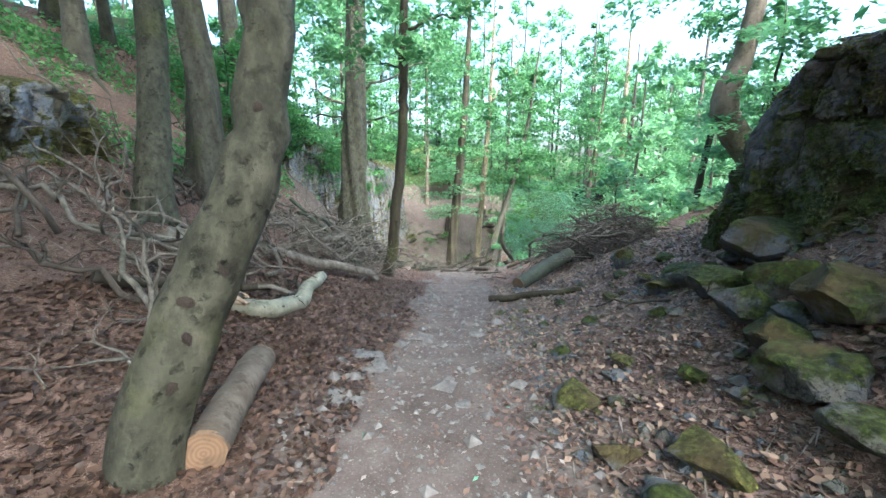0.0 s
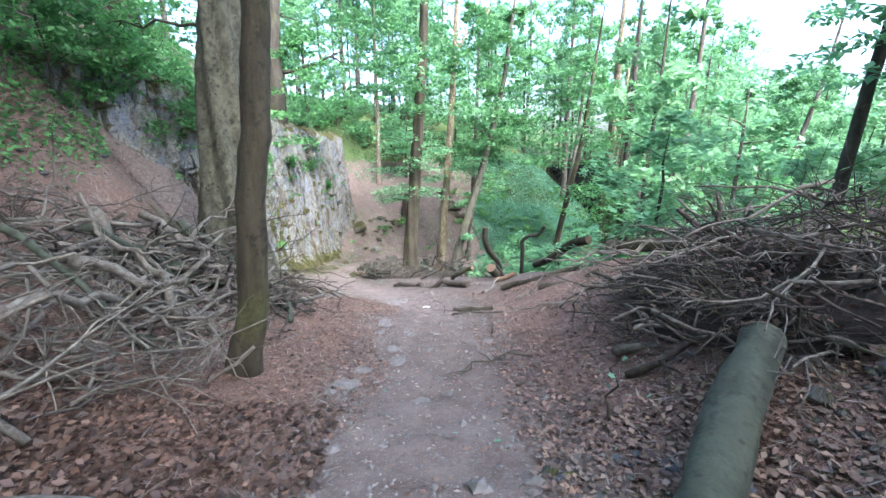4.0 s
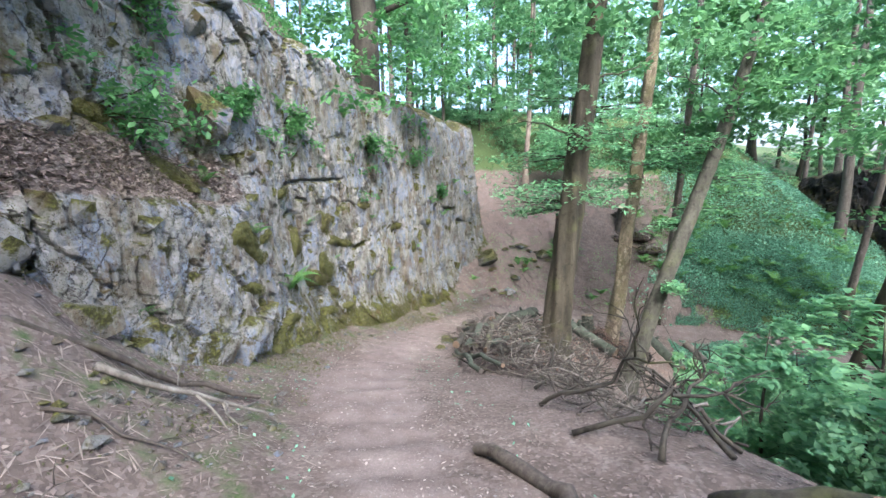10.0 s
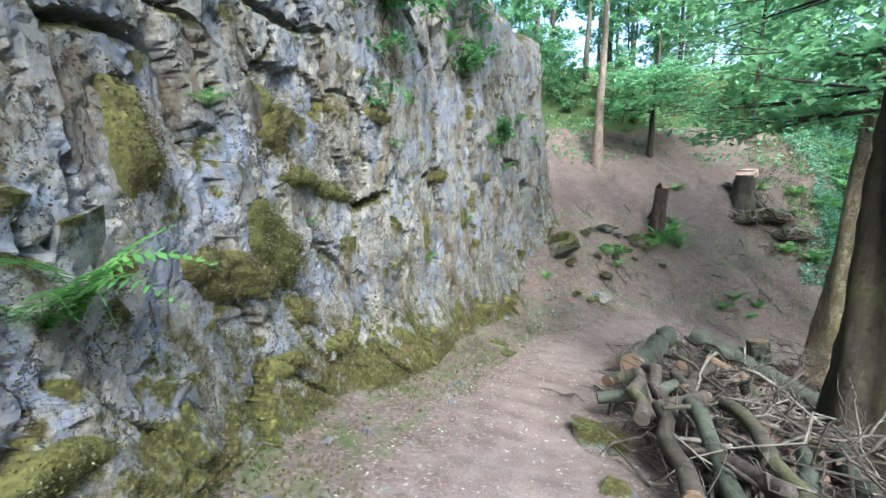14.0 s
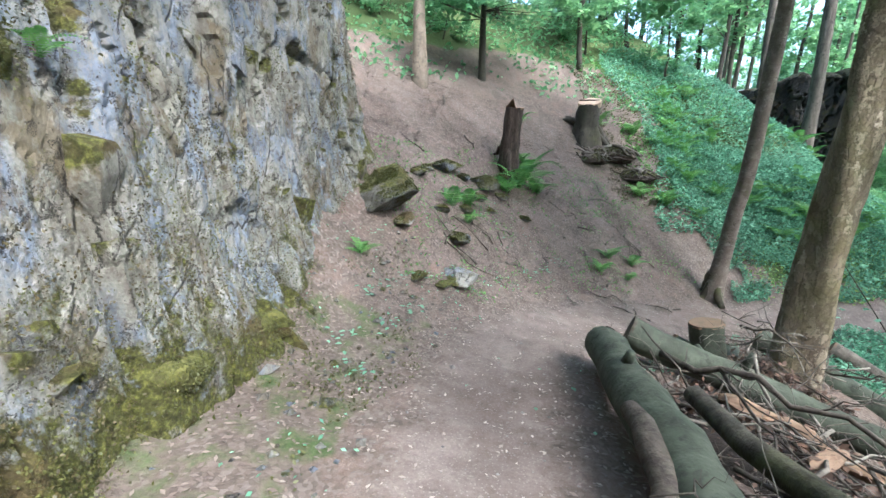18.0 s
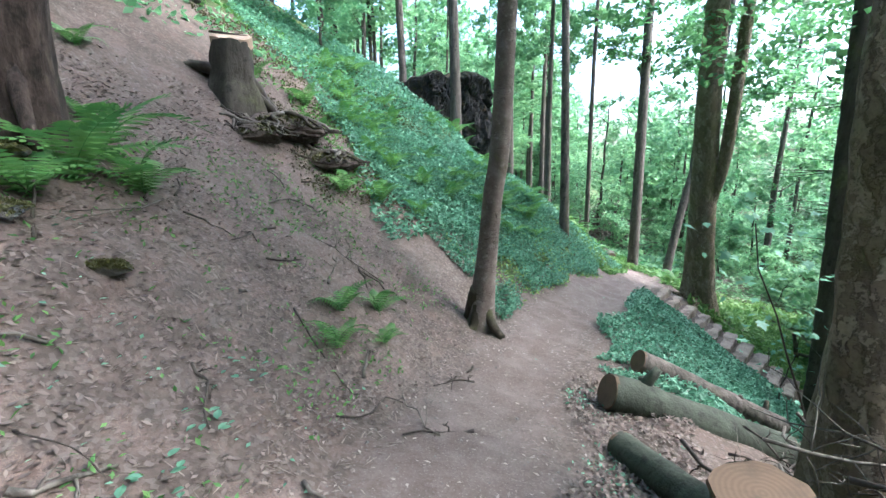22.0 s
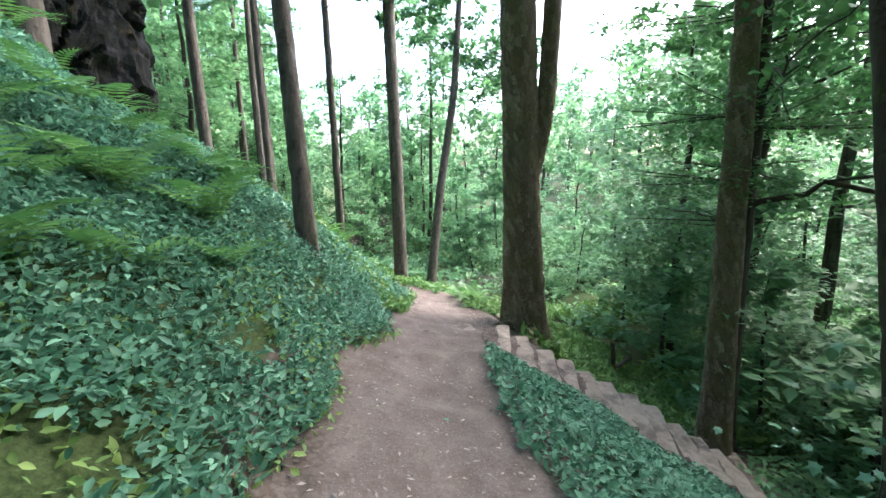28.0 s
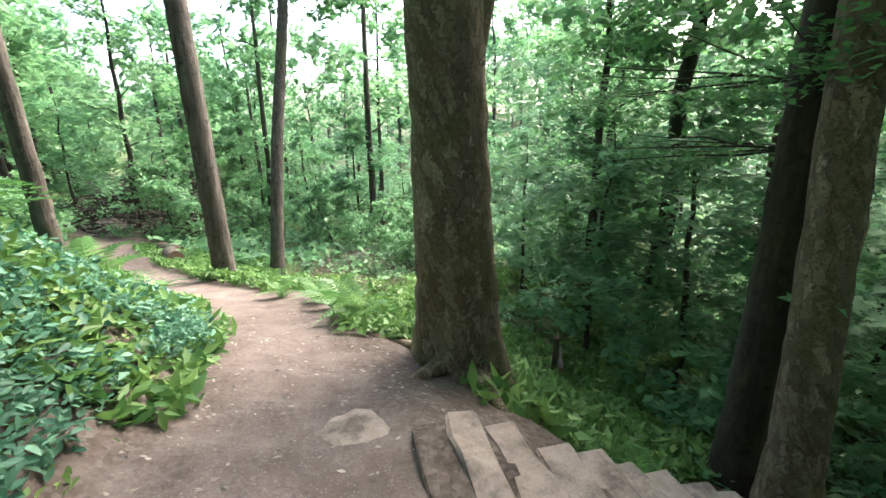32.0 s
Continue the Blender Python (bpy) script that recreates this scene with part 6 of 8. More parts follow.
log("windfall", "dark mossy trunk propped over the crest on its branches", over(4.2, 13.0, -0.84), over(6.6, 10.9, -0.25), 0.14, 0.12, BEECH_MOSSY, 11, 0.02, cuts=(False, False), stubs=3, lift=False)
log("cut_log", "slanting dark log with a pale cut rising from the greenery", over(4.1, 17.0, -2.35), over(4.66, 14.8, -1.1), 0.09, 0.11, BEECH_MOSSY, 12, 0.07, cuts=(False, True), lift=False, stubs=3)
log("mossy_pole", "rotten pole grown over with moss on the crest", (2.2, 13.35, 0), (3.45, 12.55, 0.03), 0.06, 0.05, BEECH_MOSSY, 71, 0.06, cuts=(False, False))
log("mossy_pole", "mossy root along the path's edge", (1.05, 12.0, -0.02), (1.65, 11.75, 0.0), 0.05, 0.04, BEECH_MOSSY, 72, 0.1, cuts=(False, False))
log("mossy_pole", "mossy branch half sunk in dead leaves", (2.5, 12.0, -0.02), (3.3, 11.5, 0.02), 0.07, 0.05, BEECH_MOSSY, 73, 0.1, cuts=(False, False))
dead_branch("bleached forked root at the path's edge", (1.85, 13.5, 0.03), (2.65, 14.7, 0.12), 0.05, 566, 3, DEADWOOD, 0.12)
dead_branch("bleached stick lying on the crest", (2.1, 12.0, 0.03), (2.9, 12.5, 0.1), 0.022, 567, 2, DEADWOOD, 0.1)
dead_branch("long bare bough reaching over the crest", (4.6, 12.2, 0.5), (2.6, 12.9, 0.45), 0.03, 568, 7, DEADWOOD, 0.1, 2)
dead_branch("long bare bough reaching over the crest", (4.9, 11.2, 0.5), (3.0, 11.6, 0.35), 0.028, 569, 7, DEADWOOD, 0.1, 2)
dead_branch("bare forked branch hanging over the crest", (3.3, 10.2, 0.2), (1.9, 9.9, 0.3), 0.03, 564, 6, DEADWOOD, 0.12, 2)
dead_branch("bleached forked branch beside the heap", (3.2, 9.8, 0.3), (2.3, 10.6, 0.12), 0.03, 565, 5, DEADWOOD, 0.14, 2)
for k, (x, y, a, size) in enumerate(((1.5, 9.3, 200, 1.0), (1.3, 10.3, 80, 0.9), (0.95, 11.6, 30, 0.8), (1.7, 11.3, 150, 1.2), (1.4, 4.3, 60, 0.8), (2.1, 3.6, 120, 0.9))):
    dead_branch("thin dead stick on the leaf litter", (x, y, 0.02), (x + math.cos(radians(a)) * size, y + math.sin(radians(a)) * size, 0.04), 0.014, 570 + k, 3, DEADWOOD_DARK)

# the edge of the slope by the cut trees
log("edge_log", "long mossy log lying along the path's edge", (-0.05, 16.4, 0.0), (1.75, 14.85, 0.0), 0.05, 0.085, DEADWOOD_DARK, 13, 0.11, cuts=(False, False), stubs=3)
log("cut_log", "curved sawn branch stub at the path's edge", (1.5, 15.95, 0.0), (1.95, 15.45, 0.28), 0.06, 0.06, BARK_DARK, 14, 0.12)
log("cut_stump", "leaning sawn stump with a pale face", (2.6, 15.6, 0.0), (2.35, 15.1, 0.25), 0.115, 0.105, BEECH_MOSSY, 15, 0.03)
log("split_log", "short split log with pale wood", (2.35, 14.55, 0.0), (2.75, 14.3, 0.1), 0.06, 0.05, SPLIT, 16, 0.04)


def crooked_stem(label, pts, radii, seed):
    base = np.array(pts[0], float)
    ob = thing("cut_sapling", label, "sapling", at=tuple(base))
    line = curve_samples(np.c_[np.array(pts) - base, radii], 0.08)
    s = Soup()
    s.tube(line[:, :3], line[:, 3], 9, 0.03, np.random.default_rng(seed), cap=False)
    part("stem", s.mesh(BARK_DARK), ob)
    end, r = line[-1, :3], line[-1, 3]
    w = Vector(line[-1, :3] - line[-3, :3]).normalized()
    c = Soup()
    ang = np.arange(12) * math.pi / 6
    c.add(np.c_[np.cos(ang) * r * 1.02, np.sin(ang) * r * 1.02, np.zeros(12)], [list(range(12))])
    c.add(np.c_[np.cos(ang) * r * 1.02, np.sin(ang) * r * 1.02, np.full(12, -0.015)], [list(range(12))[::-1]])
    c.f.extend([[i, (i + 1) % 12, 12 + (i + 1) % 12, 12 + i] for i in range(12)])
    part("cut_face", c.mesh(CUT_OLD, False), ob, "pale sawn top", Matrix.Translation(Vector(end)) @ w.to_track_quat("Z", "Y").to_matrix().to_4x4())


g = ground_z(2.5, 15.6)
crooked_stem("bent upright sapling sawn off at head height", [(3.1, 16.7, -2.9), (2.85, 16.35, -2.1), (2.45, 15.8, -1.55), (2.3, 15.62, -1.2), (2.31, 15.61, -0.9)], [0.085, 0.08, 0.075, 0.07, 0.07], 17)
g = ground_z(3.4, 16.2)
crooked_stem("dark crooked sapling bent over the slope", [(3.75, 17.1, g - 0.6), (3.72, 17.0, -1.9), (3.68, 16.95, -1.6), (3.85, 16.85, -1.42), (4.08, 16.7, -1.35), (4.2, 16.6, -1.1)], [0.07, 0.06, 0.055, 0.05, 0.045, 0.04], 18)
for k, (x, y, a, size) in enumerate(((0.7, 16.8, 10, 1.3), (1.3, 16.4, 60, 1.2), (1.9, 16.8, 120, 1.4), (0.4, 17.5, -30, 1.2), (1.2, 18.2, 50, 1.3), (2.2, 17.4, 160, 1.1), (0.3, 18.4, 80, 1.2))):
    dead_branch("dark bare branch among the slope's greenery", (x, y, 0.03), (x + math.cos(radians(a)) * size, y + math.sin(radians(a)) * size, 0.7), 0.026, 580 + k, 6, BARK_DARK, 0.15, 2)

# sticks under the cliff
for k, (p, q, r) in enumerate((((-2.9, 14.4, 0.04), (-2.3, 16.5, 0.05), 0.022), ((-2.25, 13.9, 0.04), (-1.5, 14.6, 0.03), 0.02), ((-2.7, 15.4, 0.05), (-1.9, 16.3, 0.03), 0.03), ((-2.4, 14.9, 0.02), (-1.7, 15.3, 0.02), 0.014), ((-3.3, 13.3, 0.05), (-2.2, 13.0, 0.04), 0.03), ((-2.2, 12.9, 0.02), (-1.4, 13.5, 0.02), 0.016))):
    dead_branch("fallen stick on the bare slope under the cliff", p, q, r, 590 + k, 4, (DEADWOOD, DEADWOOD_DARK)[k % 2], 0.07)

rng = np.random.default_rng(640)
for k in range(44):
    x, y, a, size = rng.uniform(-1.8, 3.4), rng.uniform(28.9, 33.4), rng.uniform(0, 6.3), rng.uniform(0.3, 0.9)
    dead_branch("dead stick lying on the worn slope", (x, y, 0.015), (x + math.cos(a) * size, y + math.sin(a) * size, 0.02), rng.uniform(0.008, 0.018), 650 + k, 2, (DEADWOOD, DEADWOOD_DARK)[k % 2], 0.1)

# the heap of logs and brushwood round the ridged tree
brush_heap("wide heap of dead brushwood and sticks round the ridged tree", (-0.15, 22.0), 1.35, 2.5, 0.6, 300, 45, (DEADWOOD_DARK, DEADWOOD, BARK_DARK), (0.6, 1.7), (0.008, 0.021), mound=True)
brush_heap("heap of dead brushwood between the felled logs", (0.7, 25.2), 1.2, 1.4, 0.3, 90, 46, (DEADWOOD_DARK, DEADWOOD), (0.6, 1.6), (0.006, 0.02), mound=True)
brush_heap("scattered twigs at the leaning tree's foot", (1.3, 18.7), 1.0, 1.5, 0.25, 60, 47, (DEADWOOD_DARK, DEADWOOD), (0.5, 1.4), (0.005, 0.016))
HEAP = [((-1.6, 23.2, 0.05), (-1.0, 23.9, 0.1), 0.1), ((-1.55, 22.6, 0.05), (-1.15, 22.9, 0.12), 0.08), ((-1.1, 21.7, 0.1), (-1.2, 23.2, 0.25), 0.09), ((-0.85, 21.8, 0.12), (-0.95, 23.0, 0.25), 0.085), ((-1.34, 20.7, -0.1), (-0.5, 18.9, -0.1), 0.06), ((-1.35, 22.2, 0.05), (-0.8, 22.5, 0.2), 0.085), ((-0.95, 22.6, 0.2), (-0.5, 23.4, 0.3), 0.09), ((-0.75, 20.9, 0.15), (-0.45, 21.6, 0.25), 0.075), ((-1.2, 23.5, 0.1), (-0.55, 23.3, 0.25), 0.085),
        ((-0.55, 22.0, 0.2), (-0.3, 23.0, 0.3), 0.09), ((-0.2, 21.3, 0.1), (0.1, 22.2, 0.2), 0.09), ((-1.35, 24.2, 0.05), (-0.9, 25.2, 0.15), 0.1), ((-0.6, 24.1, 0.15), (-0.3, 25.4, 0.15), 0.1), ((-0.9, 20.0, 0.05), (-0.2, 19.0, 0.02), 0.05), ((-1.25, 21.5, 0.05), (-0.9, 20.8, 0.2), 0.08), ((-1.35, 20.75, 0.0), (-1.3, 22.0, 0.2), 0.09), ((-1.12, 20.65, 0.0), (-1.1, 21.9, 0.3), 0.085), ((-1.5, 21.6, 0.2), (-1.35, 22.8, 0.3), 0.08), ((-0.75, 20.7, 0.05), (-0.85, 21.9, 0.35), 0.08), ((-1.75, 22.5, 0.05), (-1.0, 22.75, 0.2), 0.085)]
for k, (p, q, r) in enumerate(HEAP):
    p, q = (p[0], p[1], p[2] + 0.12), (q[0], q[1], q[2] + 0.14)
    log("cut_log", "grey-green sawn log in the brush heap", p, q, r * 0.74, None, (BARK_DARK, LOG_GREEN, DEADWOOD_DARK)[k % 3], 20 + k, 0.07, "logs of the heap", cuts=(k % 3 == 0, k % 4 == 1))
for k, (x, y, a) in enumerate(((0.35, 25.0, 20), (0.55, 25.3, 70), (0.2, 25.5, -30), (0.8, 25.0, 110))):
    ob = new("split_piece", rock_mesh(70 + k, SPLIT, (0.26, 0.08, 0.05), 0.5, 10))
    ob.matrix_basis = pose(x, y, ground_z(x, y) + 0.3, 8, 10, a)
    tagged(ob, "freshly split orange piece of wood on the heap", "firewood", "split pieces")

# the felled logs at the bend
log("felled_log", "big smooth grey-green felled log beside the path", (-0.24, 26.62, 0.12), (-1.2, 24.1, 0.1), 0.18, 0.165, LOG_GREEN, 41, 0.03, "felled logs", stubs=1, cuts=(False, True))
log("felled_log", "long grey-green felled log lying down the slope", over(0.28, 26.98, -4.74), over(2.2, 25.75, -5.45), 0.165, 0.15, LOG_GREEN, 42, 0.02, "felled logs", stubs=2, lift=False, cuts=(False, True))
log("felled_log", "felled log lying against a thicker one", over(3.75, 28.1, -5.86), over(4.55, 26.7, -6.42), 0.12, 0.11, LOG_GREEN, 43, 0.02, "felled logs", lift=False)
log("felled_log", "thick tan felled log pointing down the slope", over(3.3, 28.2, -5.6), over(4.2, 26.75, -6.2), 0.185, 0.165, LOG_GREEN, 44, 0.02, "felled logs", stubs=2, lift=False)
log("felled_log", "slim felled log with a split end in the ivy", over(4.67, 28.15, -5.86), over(5.7, 26.6, -6.74), 0.14, 0.115, BARK_BROWN, 45, 0.02, "felled logs", cuts=(True, False), stubs=3, lift=False)
log("felled_log", "crooked mossy felled log", (2.62, 27.95, -0.04), (1.85, 27.15, 0.06), 0.115, 0.13, LOG_GREEN, 46, 0.08, "felled logs")
log("sawn_block", "short upright sawn block of trunk", (1.56, 27.12, -0.1), (1.45, 27.22, 0.6), 0.18, 0.175, LOG_GREEN, 47, 0.0, "felled logs", lift=False)
log("sawn_block", "sawn log end with a broad ringed face", over(1.2, 27.42, -5.14), over(1.75, 27.0, -5.4), 0.105, 0.105, LOG_GREEN, 48, 0.0, "felled logs", lift=False)
log("sawn_block", "sawn piece of trunk leaning on end", (1.75, 26.7, -0.02), (1.95, 26.35, 0.1), 0.09, 0.085, BARK_BROWN, 49, 0.0, "felled logs", lift=False)
brush_heap("low heap of bark, chips and twigs round the forked tree's foot", (2.05, 26.7), 0.85, 0.6, 1.15, 70, 47, (DEADWOOD_DARK, DEADWOOD), (0.4, 1.0), (0.006, 0.016), mound=True)
dead_branch("dark forked branch lying over the felled log", (-0.1, 26.0, 0.45), (0.6, 24.6, 0.5), 0.03, 600, 4, DEADWOOD_DARK, 0.1)
dead_branch("bare curved branch by the logs", (4.2, 26.7, 0.1), (4.9, 26.0, 0.95), 0.022, 601, 4, DEADWOOD_DARK, 0.15)
dead_branch("bare curved branch by the logs", (5.4, 26.4, 0.1), (5.6, 25.2, 0.7), 0.02, 602, 4, DEADWOOD_DARK, 0.15)


# ---- stumps on the worn slope ----
def stump(label, x, y, r, high, lean, bark, seed, roots, face=(0, 0, 1), broken=0.0):
    rng = np.random.default_rng(seed)
    z = ground_z(x, y)
    ob = thing("tree_stump", label, "stump", at=(x, y, z))
    s = Soup()
    top = np.array([lean[0], lean[1], high])
    pts = np.array([(0, 0, -0.5), (0, 0, 0.0), top * 0.15, top * 0.3, top * 0.45, top * 0.6, top * 0.8, top])
    s.tube(pts, r * np.array([1.4, 1.25, 1.1, 1.02, 1.0, 0.97, 0.95, 0.93]), 24, 0.05, rng, cap=False, ribs=5)
    for k in range(roots):
        a = rng.uniform(0, 2 * math.pi)
        e = np.array([math.cos(a) * r * 2.6, math.sin(a) * r * 2.6, 0])
        e[2] = ground_z(x + e[0], y + e[1]) - z - 0.08
        s.tube(bent((math.cos(a) * r * 0.6, math.sin(a) * r * 0.6, high * 0.45), e, 5, 0.1, rng), r * np.array([0.25, 0.3, 0.22, 0.15, 0.08]), 6)
    part("trunk", s.mesh(bark), ob)
    k = 18
    ang = np.arange(k) * 2 * math.pi / k
    c = Soup()
    ring = np.c_[np.cos(ang) * r * 0.97, np.sin(ang) * r * 0.97, (0.01 + broken) * rng.normal(0, 1, k)]
    lift = r * 0.42 if face != (0, 0, 1) else 0.0
    c.add(np.vstack([ring - (0, 0, 0.03 + lift), ring, [[0, 0, 0.015]]]), [(i, (i + 1) % k, k + (i + 1) % k, k + i) for i in range(k)])
    c.f.extend([[k + i, k + (i + 1) % k, 2 * k] for i in range(k)])
    part("cut_face", c.mesh(SPLIT if broken else STUMP_TOP, False), ob, "broken orange-brown top" if broken else "pale freshly sawn top", Matrix.Translation(top + np.array([0, 0, lift])) @ Vector(face).to_track_quat("Z", "Y").to_matrix().to_4x4())
    if not broken:
        n = Vector(face).normalized()
        cut = Soup()
        top = top + np.array([0, 0, lift])
        cut.tube(np.array([top + np.array(n) * 0.02 + (-r * 0.7, r * 0.5, 0.07 * r), top + np.array(n) * 0.025 + (r * 0.75, -r * 0.3, 0.0)]), 0.02, 5)
        part("saw_notch", cut.mesh(SCAR), ob, "dark saw cut across the top")


stump("tall dark stump with shaggy bark on the worn slope", 0.38, 31.8, 0.19, 1.3, (0.07, -0.08), BARK_SHAGGY, 81, 4, broken=0.05)
stump("broad sawn stump with bare roots on the worn slope", 3.25, 34.0, 0.31, 0.8, (0.05, 0.05), BARK_DARK, 82, 9, (-0.25, -0.32, 0.9))


def root_mound(x, y, wide, high, seed):
    """A hummock of dark earth held by bare and mossy roots."""
    r = np.random.default_rng(seed)
    z = ground_z(x, y)
    ob = thing("root_mound", "dark earth mound held by bare mossy roots below the sawn stump", "roots", at=(x, y, z))
    part("earth", rock_mesh(seed, BOULDER_EARTH, (wide, wide * 0.8, high), 0.5, 9, (0.55, 0.9)), ob, "dark crumbling earth")
    ang, far = r.uniform(0, 6.3, 900), np.sqrt(r.uniform(0, 1, 900))
    px, py = np.cos(ang) * far * wide, np.sin(ang) * far * wide * 0.8
    part("moss", leaves(np.c_[px, py, high * 0.86 * np.sqrt(1 - far ** 2)], 0.035, r, 0.4, 1.8, MOSS_TUFT), ob, "tufts of green moss")
    for k in range(16):
        a = r.uniform(0, 6.3)
        way = np.array([math.cos(a), math.sin(a)])
        pts = []
        for q in np.linspace(0.15, 1.35, 7):
            px, py = way * q * wide * (1, 0.8) + r.normal(0, 0.05, 2)
            up = high * math.sqrt(max(0.0, 1 - min(q, 1.0) ** 2)) * 0.98
            pts.append((px, py, max(up, ground_z(x + px, y + py) - z + 0.01)))
        s = Soup()
        s.tube(np.array(pts), np.linspace(0.035, 0.012, 7) * r.uniform(0.6, 1.4), 7, 0.08, r)
        part("root", s.mesh((DEADWOOD_DARK, BEECH_MOSSY, DEADWOOD)[k % 3]), ob)


root_mound(3.75, 33.55, 0.7, 0.26, 97)
root_mound(4.25, 33.0, 0.5, 0.18, 98)
root_mound(3.2, 33.3, 0.4, 0.18, 99)


# ---- stones ----
rock_kinds = [rock_mesh(30 + k, BOULDER, (0.6, 0.5, 0.38), 0.28, 17, (0.4, 0.68)) for k in range(6)]
path_kinds = [rock_mesh(50 + k, PEBBLE, (0.5, 0.4, 0.32), 0.3, 11) for k in range(6)]
dark_kinds = [rock_mesh(40 + k, OUTCROP, (0.62, 0.52, 0.42), 0.3, 20, (0.38, 0.62)) for k in range(6)]


def rock(label, x, y, size, seed, kinds=None, tall=1.0, yaw=None, lift=0.3, group=""):
    rng = np.random.default_rng(seed)
    ob = new("mossy_rock", (kinds or rock_kinds)[seed % 6])
    ob.matrix_basis = pose(x, y, ground_z(x, y) + size * 0.32 * tall * lift, rng.uniform(-12, 12), rng.uniform(-12, 12), rng.uniform(0, 360) if yaw is None else yaw) @ Matrix.Diagonal((size, size, size * tall, 1))
    return tagged(ob, label, "rock", group)


# rocks right of the path at the start
for k, (x, y, s) in enumerate(((0.88, 2.5, 0.42), (1.05, 3.3, 0.3), (2.4, 3.0, 0.6), (1.3, 1.75, 0.42), (1.0, 1.5, 0.4), (1.95, 1.85, 0.7), (2.3, 4.1, 0.9), (2.75, 3.7, 0.8), (2.2, 2.4, 0.6), (1.9, 1.2, 0.7), (2.6, 1.6, 0.9), (1.6, 2.4, 0.3), (1.4, 2.9, 0.25), (1.9, 3.4, 0.3), (1.5, 3.9, 0.3), (2.5, 4.8, 0.5), (2.4, 5.3, 0.55), (2.9, 5.2, 0.6), (2.0, 4.6, 0.3), (1.5, 4.9, 0.28), (1.1, 4.2, 0.22), (0.9, 1.9, 0.25), (1.5, 1.0, 0.4))):
    rock("mossy grey rock half sunk in dead leaves", x, y, s * (0.62 if s > 0.45 else 1.0), 720 + k, dark_kinds if k % 3 else rock_kinds, 0.8, None, 0.25, "rocks beside the path")
for k, (x, y, s, h) in enumerate(((2.62, 4.35, 0.7, 0.7), (2.45, 3.75, 0.75, 0.7), (2.3, 3.2, 0.7, 0.8), (2.1, 2.65, 0.65, 0.8), (1.98, 2.25, 0.55, 0.8), (1.86, 1.85, 0.55, 0.8), (1.8, 1.5, 0.5, 0.8), (2.45, 2.85, 0.8, 0.9), (2.35, 2.2, 0.75, 0.9), (2.25, 1.6, 0.8, 0.9), (2.0, 1.0, 0.7, 0.8), (2.8, 3.5, 0.9, 0.9))):
    rock("dark mossy ledge of rock stepping down from the outcrop", x, y, s, 1720 + k, dark_kinds, h, None, 0.35, "ledges of the outcrop")
rock("pale knobbly rock with a mossy foot", 2.6, 5.75, 0.55, 760, rock_kinds, 1.5, 40, 0.4)
def moss_top(ob, count, seed, size):
    """Tufts of moss on the upper faces of a rock, thinning out down its sides."""
    r = np.random.default_rng(seed)
    me = ob.data
    turn = ob.matrix_basis.to_3x3()
    grow = np.array([(turn @ f.normal).normalized().z for f in me.polygons])
    wide = np.array([f.area for f in me.polygons]) * np.clip(grow - 0.25, 0, 1)
    pick = r.choice(len(wide), count, p=wide / wide.sum())
    back = ob.matrix_basis.inverted()
    v = []
    for i in pick:
        co = [me.vertices[j].co for j in me.polygons[i].vertices]
        a, b = r.uniform(0, 1, 2)
        if a + b > 1:
            a, b = 1 - a, 1 - b
        v.append(ob.matrix_basis @ (co[0] + (co[1] - co[0]) * a + (co[2] - co[0]) * b))
    v = np.array(v)
    keep = value_noise(v[:, 0], v[:, 1], 0.22, seed) > -0.25
    tuft = leaves(v[keep] + (0, 0, 0.004), size, r, 0.25, 1.6, MOSS_TUFT)
    tuft.transform(back)
    part("moss", tuft, ob, "olive-green moss")


# boulders of the cliff and the slope
for label, x, y, z, s, h, yaw, seed in (("upright mossy boulder perched on a ledge of the cliff", -4.08, 18.0, 0.42, 0.62, 2.2, 20, 781), ("mossy block lying on the cliff's ledge", -4.25, 16.3, 0.1, 0.5, 1.0, 60, 785), ("square mossy boulder at the cliff's foot", -2.25, 29.2, None, 1.15, 0.95, 15, 782)):
    ob = rock(label, x, y, s, seed, rock_kinds, h, yaw, 0.3)
    if z is not None:
        ob.location.z = z
    else:
        moss_top(ob, 5000, seed, 0.022)
for k, (x, y, s) in enumerate(((-1.15, 30.88, 0.7), (-0.21, 31.2, 0.7), (-1.15, 29.33, 0.55), (-1.4, 29.65, 0.32), (-2.0, 29.0, 0.4), (-0.6, 30.6, 0.35), (-1.7, 30.2, 0.4), (-0.75, 30.95, 0.4), (-0.5, 31.1, 0.3), (0.0, 30.95, 0.3), (-0.35, 30.4, 0.22), (0.15, 31.5, 0.35), (-1.5, 30.6, 0.3), (-0.9, 30.1, 0.3), (0.4, 30.6, 0.25), (-1.9, 28.3, 0.3))):
    moss_top(rock("small mossy rock on the worn slope", x, y, s * 1.15, 790 + k, rock_kinds, 0.7, None, 0.25, "rocks on the slope"), int(2600 * s), 790 + k, 0.02)
for k, (x, y, s, yaw) in enumerate(((-1.55, 28.35, 0.4, 70), (-1.78, 21.85, 0.7, 110), (-1.75, 21.0, 0.3, 60), (0.05, 27.1, 0.4, 50), (0.75, 27.6, 0.3, 100), (-3.1, 24.6, 0.45, 30), (-2.95, 24.3, 0.35, 80))):
    rock("flat slab of stone with moss lying on the ground", x, y, s, 810 + k, rock_kinds, 0.4, yaw, 0.4, "flat stones")
